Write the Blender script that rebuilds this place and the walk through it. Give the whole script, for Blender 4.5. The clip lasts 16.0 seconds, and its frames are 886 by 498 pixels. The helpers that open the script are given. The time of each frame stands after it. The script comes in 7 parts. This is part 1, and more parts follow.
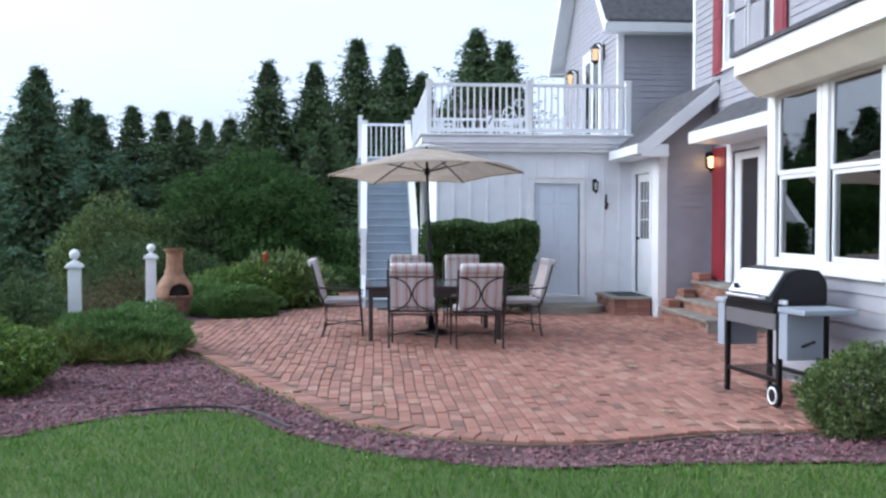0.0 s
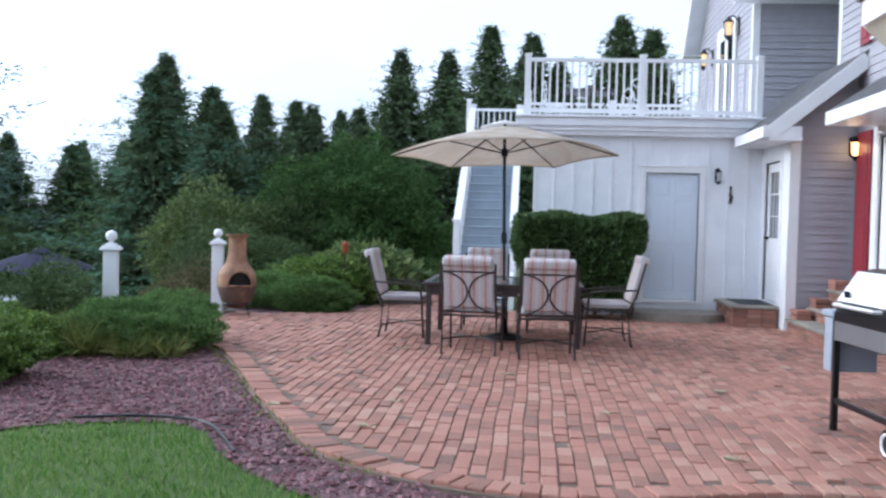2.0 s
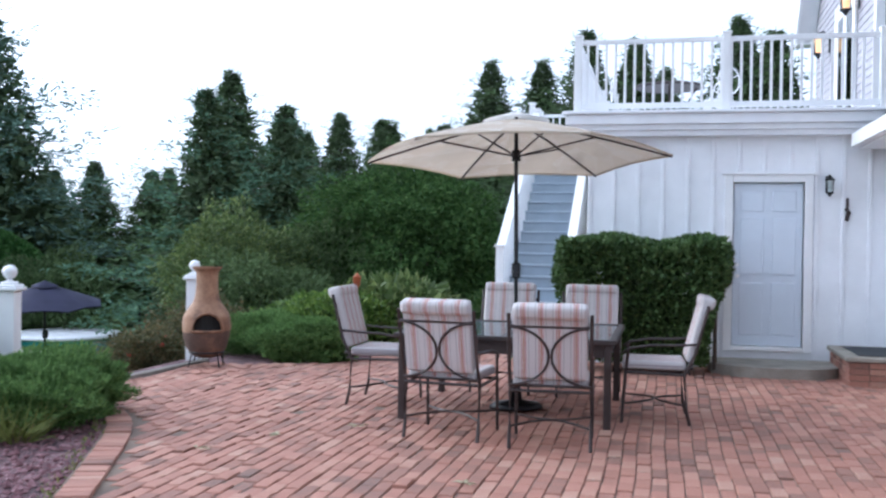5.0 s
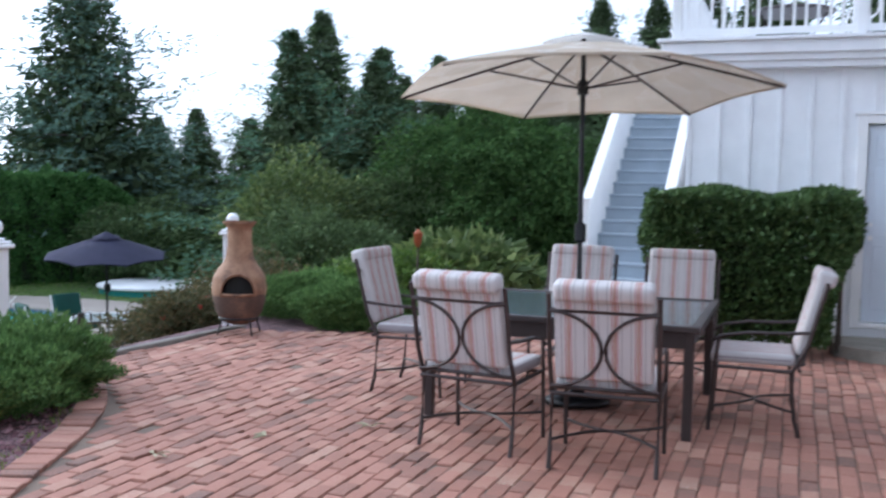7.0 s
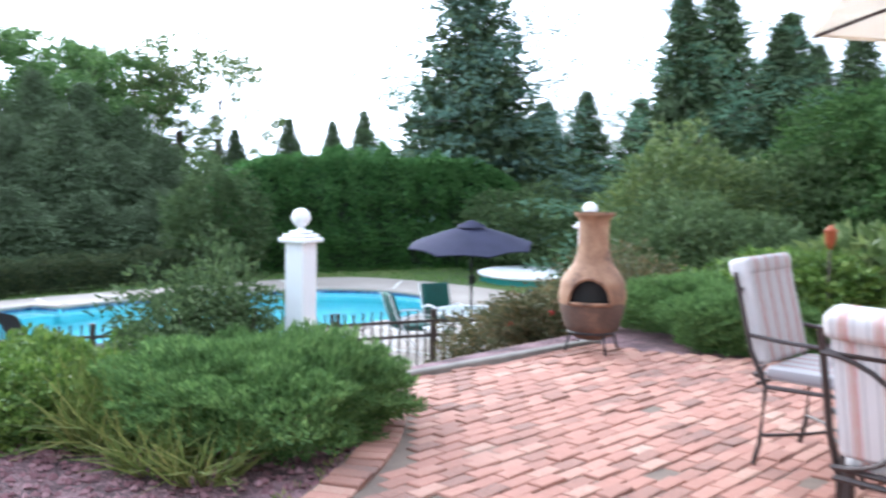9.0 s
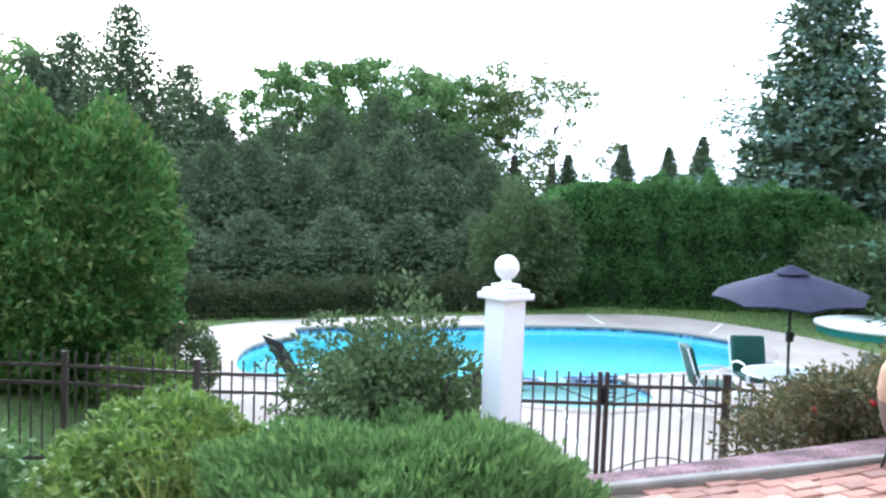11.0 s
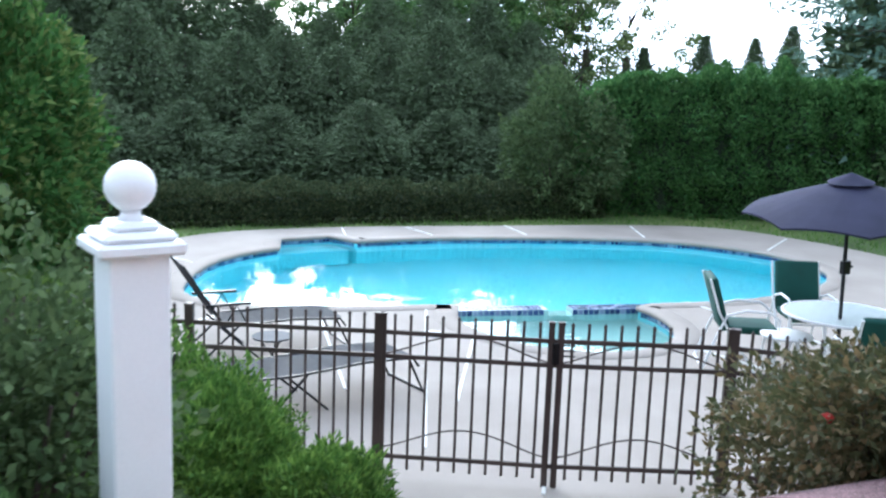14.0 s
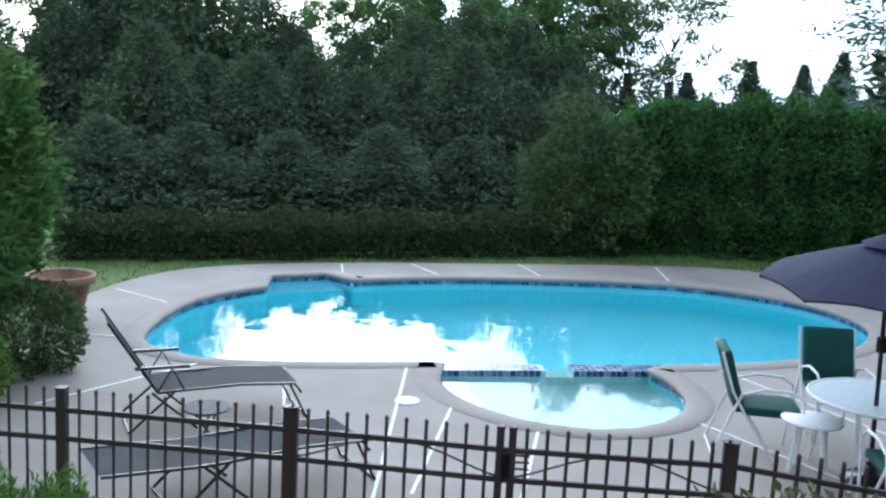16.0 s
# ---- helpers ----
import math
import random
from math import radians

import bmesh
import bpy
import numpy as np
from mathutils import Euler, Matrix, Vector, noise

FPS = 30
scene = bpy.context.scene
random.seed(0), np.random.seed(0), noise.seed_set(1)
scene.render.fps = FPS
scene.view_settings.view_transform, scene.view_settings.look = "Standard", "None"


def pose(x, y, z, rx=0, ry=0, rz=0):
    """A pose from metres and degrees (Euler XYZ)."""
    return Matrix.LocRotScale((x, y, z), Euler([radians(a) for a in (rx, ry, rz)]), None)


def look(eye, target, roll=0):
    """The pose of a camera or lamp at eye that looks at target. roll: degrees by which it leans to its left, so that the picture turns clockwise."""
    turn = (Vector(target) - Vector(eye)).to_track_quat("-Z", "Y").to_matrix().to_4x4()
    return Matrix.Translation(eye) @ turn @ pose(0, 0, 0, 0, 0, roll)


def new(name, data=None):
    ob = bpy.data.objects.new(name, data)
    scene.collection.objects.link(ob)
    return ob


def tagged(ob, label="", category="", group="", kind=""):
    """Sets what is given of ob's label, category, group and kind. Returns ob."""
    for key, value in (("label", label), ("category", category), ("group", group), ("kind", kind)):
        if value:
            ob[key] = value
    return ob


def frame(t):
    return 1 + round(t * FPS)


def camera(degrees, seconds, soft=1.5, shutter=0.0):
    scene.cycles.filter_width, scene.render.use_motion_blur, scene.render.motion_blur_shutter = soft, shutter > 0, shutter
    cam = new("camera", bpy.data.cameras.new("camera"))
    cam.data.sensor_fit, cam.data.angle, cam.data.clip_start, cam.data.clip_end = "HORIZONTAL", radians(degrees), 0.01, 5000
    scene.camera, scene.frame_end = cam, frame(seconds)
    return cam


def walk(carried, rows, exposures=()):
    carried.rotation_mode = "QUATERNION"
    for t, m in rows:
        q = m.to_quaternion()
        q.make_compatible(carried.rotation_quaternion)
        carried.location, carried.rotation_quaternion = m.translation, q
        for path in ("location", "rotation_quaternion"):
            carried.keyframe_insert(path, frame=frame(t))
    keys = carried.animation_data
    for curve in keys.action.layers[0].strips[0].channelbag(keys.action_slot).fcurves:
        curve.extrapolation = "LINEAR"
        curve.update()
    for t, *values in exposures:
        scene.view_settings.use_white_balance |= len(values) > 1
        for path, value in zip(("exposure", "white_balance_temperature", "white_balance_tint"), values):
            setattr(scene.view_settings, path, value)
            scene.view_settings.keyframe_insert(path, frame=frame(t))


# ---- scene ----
cam = camera(48.9, 16.0, soft=2.4, shutter=0.4)
PATH = [
    (0, (0.119, -4.009, 1.592), (0.267, -2.015, 1.536), 0.1),
    (0.5, (0.486, -3.61, 1.583), (0.559, -1.613, 1.507), 0.7),
    (1, (0.806, -3.168, 1.564), (0.802, -1.169, 1.496), 0.9),
    (1.5, (1.059, -2.72, 1.502), (0.989, -0.722, 1.448), 0.9),
    (2, (1.28, -2.265, 1.464), (1.101, -0.274, 1.402), 1.5),
    (2.5, (1.427, -1.719, 1.452), (1.143, 0.259, 1.364), 1.3),
    (3, (1.632, -1.181, 1.444), (1.244, 0.78, 1.367), 0.0),
    (3.5, (1.768, -0.608, 1.472), (1.29, 1.333, 1.393), -0.8),
    (4, (1.952, -0.077, 1.45), (1.458, 1.859, 1.371), -0.0),
    (4.2, (2.016, 0.15, 1.461), (1.544, 2.093, 1.402), 0.6),
    (6.3, (2.526, 2.165, 1.595), (2.095, 4.118, 1.591), 0.8),
    (6.5, (2.5, 2.331, 1.606), (2.005, 4.268, 1.564), 1.1),
    (7, (2.423, 2.789, 1.555), (1.747, 4.667, 1.429), 1.2),
    (7.5, (2.265, 3.238, 1.536), (1.457, 5.059, 1.36), -0.1),
    (8, (2.083, 3.741, 1.512), (1.176, 5.517, 1.354), -0.6),
    (8.5, (1.885, 4.235, 1.521), (0.778, 5.894, 1.368), 0.8),
    (9, (1.645, 4.711, 1.533), (0.29, 6.172, 1.363), 0.9),
    (9.5, (1.464, 5.106, 1.546), (-0.084, 6.364, 1.4), 1.4),
    (10, (1.269, 5.466, 1.585), (-0.395, 6.567, 1.449), 1.9),
    (10.2, (1.174, 5.622, 1.607), (-0.521, 6.676, 1.471), 2.3),
    (12.5, (-0.074, 7.714, 1.567), (-1.907, 8.501, 1.417), 0.0),
    (13, (-0.458, 8.141, 1.512), (-2.285, 8.93, 1.308), -0.0),
    (13.5, (-0.745, 8.517, 1.487), (-2.563, 9.289, 1.173), 1.0),
    (14, (-1.048, 8.85, 1.468), (-2.871, 9.596, 1.122), 2.1),
    (14.5, (-1.375, 9.143, 1.483), (-3.206, 9.876, 1.154), 2.0),
    (15, (-1.653, 9.478, 1.487), (-3.499, 10.187, 1.191), 1.9),
    (15.5, (-1.884, 9.765, 1.559), (-3.742, 10.442, 1.264), 2.9),
    (16, (-2.11, 10.014, 1.62), (-3.972, 10.674, 1.31), 2.9),
]
walk(cam, [(t, look(eye, target, roll)) for t, eye, target, roll in PATH],
     exposures=[(0, 0.0, 5650, 7), (1.5, 0.0, 5650, 7), (3.5, 0.58, 5600, 7), (4.2, 0.58, 5600, 7), (6.3, -0.35, 5600, 7), (6.6, 0.1, 5600, 7), (7.5, 0.25, 5650, 7), (9, 1.15, 5700, 6), (12.5, 1.3, 5550, 5), (13.5, 0.97, 5550, 4), (14.2, 0.6, 5500, 3), (14.7, 0.16, 5400, 2), (16, 0.14, 5350, 3)])

# ---- world and light ----
world = bpy.data.worlds.new("world")
scene.world = world
world.use_nodes = True
wn, wl = world.node_tree.nodes, world.node_tree.links
wn.clear()
w_out, w_bg, w_sky = wn.new("ShaderNodeOutputWorld"), wn.new("ShaderNodeBackground"), wn.new("ShaderNodeTexSky")
w_sky.sky_type, w_sky.sun_disc = "NISHITA", False
w_sky.sun_elevation, w_sky.sun_rotation = radians(24), radians(277)
w_sky.air_density, w_sky.dust_density = 1.0, 4.0
w_mix, w_noise, w_ramp = wn.new("ShaderNodeMix"), wn.new("ShaderNodeTexNoise"), wn.new("ShaderNodeMapRange")
w_co, w_map = wn.new("ShaderNodeTexCoord"), wn.new("ShaderNodeMapping")
w_map.inputs["Scale"].default_value = (1.0, 1.0, 2.6)
w_noise.inputs["Scale"].default_value, w_noise.inputs["Detail"].default_value = 1.6, 6.0
w_ramp.inputs["From Min"].default_value, w_ramp.inputs["From Max"].default_value = 0.3, 0.62
w_ramp.inputs["To Min"].default_value, w_ramp.inputs["To Max"].default_value = 0.55, 0.97
w_mix.data_type = "RGBA"
w_mix.inputs["B"].default_value = (10.6, 11.3, 12.9, 1)
wl.new(w_co.outputs["Generated"], w_map.inputs["Vector"])
wl.new(w_map.outputs["Vector"], w_noise.inputs["Vector"])
wl.new(w_noise.outputs["Fac"], w_ramp.inputs["Value"])
wl.new(w_ramp.outputs["Result"], w_mix.inputs["Factor"])
wl.new(w_sky.outputs["Color"], w_mix.inputs["A"])
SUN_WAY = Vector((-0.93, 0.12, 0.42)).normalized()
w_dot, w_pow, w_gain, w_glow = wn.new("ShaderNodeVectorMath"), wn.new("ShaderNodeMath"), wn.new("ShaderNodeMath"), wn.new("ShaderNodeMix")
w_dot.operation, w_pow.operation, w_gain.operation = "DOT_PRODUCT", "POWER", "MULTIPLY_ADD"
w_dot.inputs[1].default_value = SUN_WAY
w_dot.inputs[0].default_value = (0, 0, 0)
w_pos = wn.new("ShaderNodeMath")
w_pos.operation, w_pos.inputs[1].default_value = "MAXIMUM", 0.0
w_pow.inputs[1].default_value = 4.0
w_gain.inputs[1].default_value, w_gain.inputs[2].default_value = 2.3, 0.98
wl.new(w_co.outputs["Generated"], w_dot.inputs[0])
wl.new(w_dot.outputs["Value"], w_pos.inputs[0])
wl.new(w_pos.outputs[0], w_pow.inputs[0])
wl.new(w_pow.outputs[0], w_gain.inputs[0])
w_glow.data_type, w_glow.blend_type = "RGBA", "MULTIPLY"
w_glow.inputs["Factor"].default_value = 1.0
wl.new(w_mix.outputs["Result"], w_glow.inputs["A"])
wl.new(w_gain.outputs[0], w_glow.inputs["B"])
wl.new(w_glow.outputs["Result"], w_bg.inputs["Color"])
w_bg.inputs["Strength"].default_value = 0.1
wl.new(w_bg.outputs["Background"], w_out.inputs["Surface"])

sun_data = bpy.data.lights.new("sun", "SUN")
sun_data.energy, sun_data.angle, sun_data.color = 0.9, radians(30), (1.0, 0.98, 0.95)
sun = new("sun", sun_data)
sun.matrix_world = look(SUN_WAY * 30, (0, 0, 0))
scene.view_settings.exposure = 0.15


# ---- materials ----
def shade(name, stops, rough=0.7, scale=6.0, fine=60.0, bump=0.15, metal=0.0, spread="noise", strength=0.35, coat=0.0):
    """A surface with colour stops spread by coarse and fine grain, and fine relief."""
    m = bpy.data.materials.new(name)
    m.use_nodes = True
    n, l = m.node_tree.nodes, m.node_tree.links
    b = n["Principled BSDF"]
    co = n.new("ShaderNodeTexCoord")
    big, small = n.new("ShaderNodeTexNoise"), n.new("ShaderNodeTexNoise")
    big.inputs["Scale"].default_value, big.inputs["Detail"].default_value = scale, 4.0
    small.inputs["Scale"].default_value, small.inputs["Detail"].default_value = fine, 3.0
    for t in (big, small):
        l.new(co.outputs["Object"], t.inputs["Vector"])
    mix = n.new("ShaderNodeMath")
    mix.operation = "MULTIPLY_ADD"
    mix.inputs[1].default_value = strength
    l.new(small.outputs["Fac"], mix.inputs[0])
    sub = n.new("ShaderNodeMath")
    sub.operation = "SUBTRACT"
    sub.inputs[1].default_value = strength / 2
    if spread == "island":
        geo = n.new("ShaderNodeNewGeometry")
        av = n.new("ShaderNodeMath")
        av.operation = "MULTIPLY_ADD"
        av.inputs[1].default_value = 0.6
        half = n.new("ShaderNodeMath")
        half.operation = "MULTIPLY"
        half.inputs[1].default_value = 0.4
        l.new(big.outputs["Fac"], half.inputs[0])
        l.new(geo.outputs["Random Per Island"], av.inputs[0])
        l.new(half.outputs[0], av.inputs[2])
        l.new(av.outputs[0], sub.inputs[0])
    elif spread == "object":
        inf = n.new("ShaderNodeObjectInfo")
        av = n.new("ShaderNodeMath")
        av.operation = "MULTIPLY_ADD"
        av.inputs[1].default_value = 0.6
        half = n.new("ShaderNodeMath")
        half.operation = "MULTIPLY"
        half.inputs[1].default_value = 0.4
        l.new(big.outputs["Fac"], half.inputs[0])
        l.new(inf.outputs["Random"], av.inputs[0])
        l.new(half.outputs[0], av.inputs[2])
        l.new(av.outputs[0], sub.inputs[0])
    else:
        l.new(big.outputs["Fac"], sub.inputs[0])
    l.new(sub.outputs[0], mix.inputs[2])
    ramp = n.new("ShaderNodeValToRGB")
    el = ramp.color_ramp.elements
    while len(el) < len(stops):
        el.new(0.5)
    for e, (p, c) in zip(el, stops):
        e.position, e.color = p, (*c, 1)
    l.new(mix.outputs[0], ramp.inputs["Fac"])
    l.new(ramp.outputs["Color"], b.inputs["Base Color"])
    b.inputs["Roughness"].default_value, b.inputs["Metallic"].default_value = rough, metal
    b.inputs["Coat Weight"].default_value = coat
    if bump:
        bp = n.new("ShaderNodeBump")
        bp.inputs["Strength"].default_value, bp.inputs["Distance"].default_value = bump, 0.01
        l.new(small.outputs["Fac"], bp.inputs["Height"])
        l.new(bp.outputs["Normal"], b.inputs["Normal"])
    return m


def leafy(name, dark, mid, light, rough=0.55, through_light=0.25, patch=1.2, gloss=0.3):
    """Leaves: each leaf its own tone, patches of tone across the crown, some light let through."""
    m = shade(name, [(0.08, dark), (0.5, mid), (0.96, light)], rough, patch, 9.0, 0.0, spread="island", strength=0.3)
    n, l = m.node_tree.nodes, m.node_tree.links
    b, out = n["Principled BSDF"], n["Material Output"]
    tr, mx = n.new("ShaderNodeBsdfTranslucent"), n.new("ShaderNodeMixShader")
    mx.inputs["Fac"].default_value = through_light
    l.new(b.inputs["Base Color"].links[0].from_socket, tr.inputs["Color"])
    l.new(b.outputs["BSDF"], mx.inputs[1])
    l.new(tr.outputs["BSDF"], mx.inputs[2])
    l.new(mx.outputs["Shader"], out.inputs["Surface"])
    b.inputs["Specular IOR Level"].default_value = gloss
    return m


def plain(name, c, rough=0.5, metal=0.0, vary=0.12, bump=0.05, scale=3.0):
    lo, hi = tuple(v * (1 - vary) for v in c), tuple(min(1, v * (1 + vary)) for v in c)
    return shade(name, [(0.3, lo), (0.7, hi)], rough, scale, 90.0, bump, metal)


BRICK_STOPS = [(0.10, (0.15, 0.1, 0.082)), (0.26, (0.265, 0.135, 0.1)), (0.45, (0.34, 0.16, 0.115)), (0.62, (0.385, 0.185, 0.135)), (0.78, (0.41, 0.225, 0.165)), (0.94, (0.46, 0.335, 0.255))]
M_BRICK = shade("paver_brick", BRICK_STOPS, 0.85, 1.3, 70, 0.6, spread="object", strength=0.5)
M_BRICKS = shade("paver_bricks", BRICK_STOPS, 0.85, 1.3, 70, 0.6, spread="island", strength=0.5)
M_SAND = shade("joint_sand", [(0.3, (0.12, 0.085, 0.066)), (0.7, (0.22, 0.16, 0.12))], 0.95, 3, 120, 0.4)
M_MULCH = shade("red_stone_mulch", [(0.1, (0.10, 0.045, 0.05)), (0.5, (0.20, 0.09, 0.10)), (0.9, (0.34, 0.20, 0.21))], 0.9, 2, 60, 0.6, spread="island")
M_BED = shade("crushed_stone_bed", [(0.3, (0.035, 0.02, 0.022)), (0.5, (0.11, 0.055, 0.06)), (0.72, (0.27, 0.16, 0.17))], 0.95, 3, 85, 1.0, strength=1.3)
M_EARTH = shade("lawn_soil", [(0.25, (0.05, 0.075, 0.02)), (0.5, (0.085, 0.13, 0.03)), (0.8, (0.16, 0.19, 0.05))], 0.95, 0.35, 8, 0.6)
M_GRASS = leafy("grass_blades", (0.055, 0.13, 0.024), (0.12, 0.25, 0.045), (0.3, 0.36, 0.12), 0.5, 0.35, 0.9)
M_WHITE = plain("white_paint", (0.83, 0.84, 0.87), 0.5, 0, 0.05, 0.06)
M_TRIM = plain("white_trim", (0.82, 0.82, 0.83), 0.4, 0, 0.04, 0.03)
M_CREAM = plain("cream_soffit", (0.70, 0.66, 0.56), 0.5, 0, 0.05, 0.03)
M_SIDING = plain("grey_siding", (0.36, 0.35, 0.38), 0.55, 0, 0.07, 0.08)
M_SIDING_L = M_SIDING
M_ROOF = shade("asphalt_shingle", [(0.2, (0.05, 0.05, 0.055)), (0.8, (0.13, 0.125, 0.13))], 0.9, 8, 150, 0.6)
M_DOOR = plain("white_door", (0.66, 0.72, 0.80), 0.35, 0, 0.03, 0.02)
M_RED = plain("dark_red_shutter", (0.24, 0.018, 0.03), 0.45, 0, 0.1, 0.03)
M_BLACK = plain("black_metal", (0.02, 0.02, 0.022), 0.35, 0.6, 0.2, 0.03)
M_BRONZE = plain("bronze_metal", (0.055, 0.042, 0.04), 0.45, 0.5, 0.25, 0.05)
M_FENCE = plain("brown_fence_metal", (0.06, 0.042, 0.036), 0.5, 0.3, 0.2, 0.04)
M_STEEL = plain("bright_steel", (0.88, 0.88, 0.89), 0.42, 0.75, 0.06, 0.02)
M_GREYP = plain("grey_plastic", (0.30, 0.33, 0.38), 0.5, 0, 0.06, 0.03)
M_PANEL = plain("grill_panel", (0.13, 0.125, 0.13), 0.5, 0, 0.08, 0.03)
M_STAIR = plain("grey_deck_paint", (0.36, 0.42, 0.48), 0.6, 0, 0.08, 0.08)
M_STONE = shade("bluestone", [(0.25, (0.20, 0.18, 0.15)), (0.75, (0.36, 0.33, 0.28))], 0.8, 4, 60, 0.3)
M_CONC = shade("pool_deck_concrete", [(0.2, (0.255, 0.215, 0.185)), (0.5, (0.315, 0.27, 0.235)), (0.85, (0.385, 0.335, 0.295))], 0.85, 0.9, 90, 0.25)
M_KERB = shade("weathered_kerb_stone", [(0.25, (0.13, 0.115, 0.1)), (0.75, (0.26, 0.235, 0.205))], 0.85, 4, 60, 0.4)
M_JOINT = plain("white_joint", (0.75, 0.74, 0.70), 0.6)
M_CLAY = shade("terracotta", [(0.25, (0.085, 0.05, 0.035)), (0.45, (0.25, 0.13, 0.075)), (0.75, (0.4, 0.235, 0.14))], 0.75, 5.5, 40, 0.25)
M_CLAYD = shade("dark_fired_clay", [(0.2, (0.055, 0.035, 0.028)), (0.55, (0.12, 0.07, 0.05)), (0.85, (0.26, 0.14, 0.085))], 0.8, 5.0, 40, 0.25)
M_SOOT = plain("soot", (0.012, 0.011, 0.010), 0.95)
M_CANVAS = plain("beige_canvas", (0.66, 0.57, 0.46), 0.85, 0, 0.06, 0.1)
# paler copy of the beige canvas, daylight from above put into its colour
M_CANVAS_TOP = plain("lit_canvas_top", (0.86, 0.84, 0.82), 0.85, 0, 0.06, 0.1)
M_NAVY = plain("navy_canvas", (0.055, 0.055, 0.11), 0.8, 0, 0.15, 0.1)
M_GREENC = plain("dark_green_cushion", (0.004, 0.06, 0.045), 0.8, 0, 0.2, 0.1)
M_MESH = plain("dark_sling", (0.045, 0.048, 0.06), 0.7, 0, 0.2, 0.1)
M_BARK = shade("bark", [(0.2, (0.035, 0.028, 0.022)), (0.8, (0.12, 0.095, 0.075))], 0.95, 5, 40, 0.7)
M_POOL = shade("pool_plaster", [(0.2, (0.3, 0.82, 0.91)), (0.8, (0.38, 0.88, 0.95))], 0.7, 0.6, 40, 0.0)
M_SPA = shade("spa_plaster", [(0.2, (0.42, 0.60, 0.56)), (0.8, (0.52, 0.70, 0.65))], 0.7, 0.8, 40, 0.0)
M_TILE = shade("blue_pool_tile", [(0.2, (0.02, 0.04, 0.12)), (0.5, (0.06, 0.10, 0.24)), (0.85, (0.34, 0.38, 0.52))], 0.2, 2, 30, 0.0, spread="island")
M_MAT = plain("rubber_mat", (0.03, 0.035, 0.04), 0.9)
M_ORANGE = plain("rust_orange", (0.30, 0.07, 0.02), 0.6)
M_DRYLEAF = plain("pale_fallen_leaf", (0.38, 0.34, 0.22), 0.8)
M_TABLE = plain("dark_glass_slats", (0.10, 0.13, 0.14), 0.12, 0, 0.2, 0.0)

L_SPRUCE = leafy("spruce_needles", (0.073, 0.116, 0.054), (0.121, 0.189, 0.084), (0.185, 0.270, 0.119), 0.85, 0.2, gloss=0.05)
L_NORWAY = leafy("drooping_spruce_needles", (0.078, 0.105, 0.062), (0.135, 0.178, 0.102), (0.2, 0.26, 0.145), 0.85, 0.25, gloss=0.05)
L_BLUE = leafy("blue_spruce_needles", (0.081, 0.135, 0.103), (0.135, 0.216, 0.165), (0.203, 0.297, 0.232), 0.85, 0.2, gloss=0.05)
L_PINE = leafy("pine_needles", (0.068, 0.127, 0.084), (0.113, 0.203, 0.128), (0.169, 0.270, 0.176), 0.85, 0.2, gloss=0.05)
L_DENSE = leafy("dense_yew_sprays", (0.03, 0.062, 0.02), (0.062, 0.125, 0.036), (0.125, 0.205, 0.062), 0.75, 0.2, gloss=0.1)
# darker needle green, painting the shade deep inside conifer crowns
M_INNER = shade("inner_needle_shade", [(0.3, (0.057, 0.089, 0.040)), (0.7, (0.106, 0.151, 0.069))], 0.95, 3, 30, 0.6, strength=0.8)
# near-black green that paints the shade inside clipped hedges
M_HEDGE_SHADE = shade("hedge_inner_shade", [(0.3, (0.02, 0.032, 0.015)), (0.7, (0.036, 0.055, 0.026))], 0.95, 3, 30, 0.6, strength=0.8)
L_ARB = leafy("arborvitae_sprays", (0.042, 0.098, 0.032), (0.085, 0.19, 0.055), (0.155, 0.29, 0.086), 0.75, 0.2, gloss=0.1)
L_ARBY = leafy("arborvitae_sprays_seed", (0.04, 0.1, 0.026), (0.085, 0.195, 0.048), (0.25, 0.26, 0.085), 0.7, 0.2, gloss=0.1)
L_BROAD = leafy("broad_leaves", (0.051, 0.101, 0.033), (0.113, 0.217, 0.064), (0.28, 0.395, 0.127), 0.55, 0.3)
L_PALE = leafy("pale_broad_leaves", (0.055, 0.086, 0.031), (0.118, 0.172, 0.055), (0.265, 0.312, 0.109), 0.55, 0.3)
L_JUN = leafy("juniper_sprays", (0.055, 0.108, 0.036), (0.125, 0.22, 0.07), (0.24, 0.36, 0.115), 0.7, 0.28, gloss=0.1)
L_JUNY = leafy("bright_juniper_sprays", (0.036, 0.085, 0.017), (0.1, 0.195, 0.036), (0.25, 0.36, 0.075), 0.7, 0.25, gloss=0.1)
L_HOLLY = leafy("glossy_hedge_leaves", (0.024, 0.052, 0.016), (0.06, 0.115, 0.032), (0.15, 0.225, 0.08), 0.6, 0.15)
L_LIME = leafy("lime_leaves", (0.045, 0.09, 0.018), (0.12, 0.205, 0.04), (0.28, 0.37, 0.085), 0.5, 0.3)
L_YEW = leafy("dark_yew_leaves", (0.026, 0.04, 0.018), (0.052, 0.074, 0.032), (0.13, 0.14, 0.066), 0.7, 0.15, gloss=0.1)
L_RUST = leafy("autumn_rose_leaves", (0.04, 0.055, 0.022), (0.105, 0.105, 0.045), (0.25, 0.155, 0.08), 0.6, 0.3)
L_OLIVE = leafy("olive_shrub_leaves", (0.042, 0.066, 0.028), (0.088, 0.135, 0.054), (0.165, 0.22, 0.095), 0.7, 0.25, gloss=0.1)
L_STRAW = leafy("straw_grass", (0.07, 0.10, 0.02), (0.16, 0.20, 0.05), (0.32, 0.28, 0.09), 0.6, 0.3)
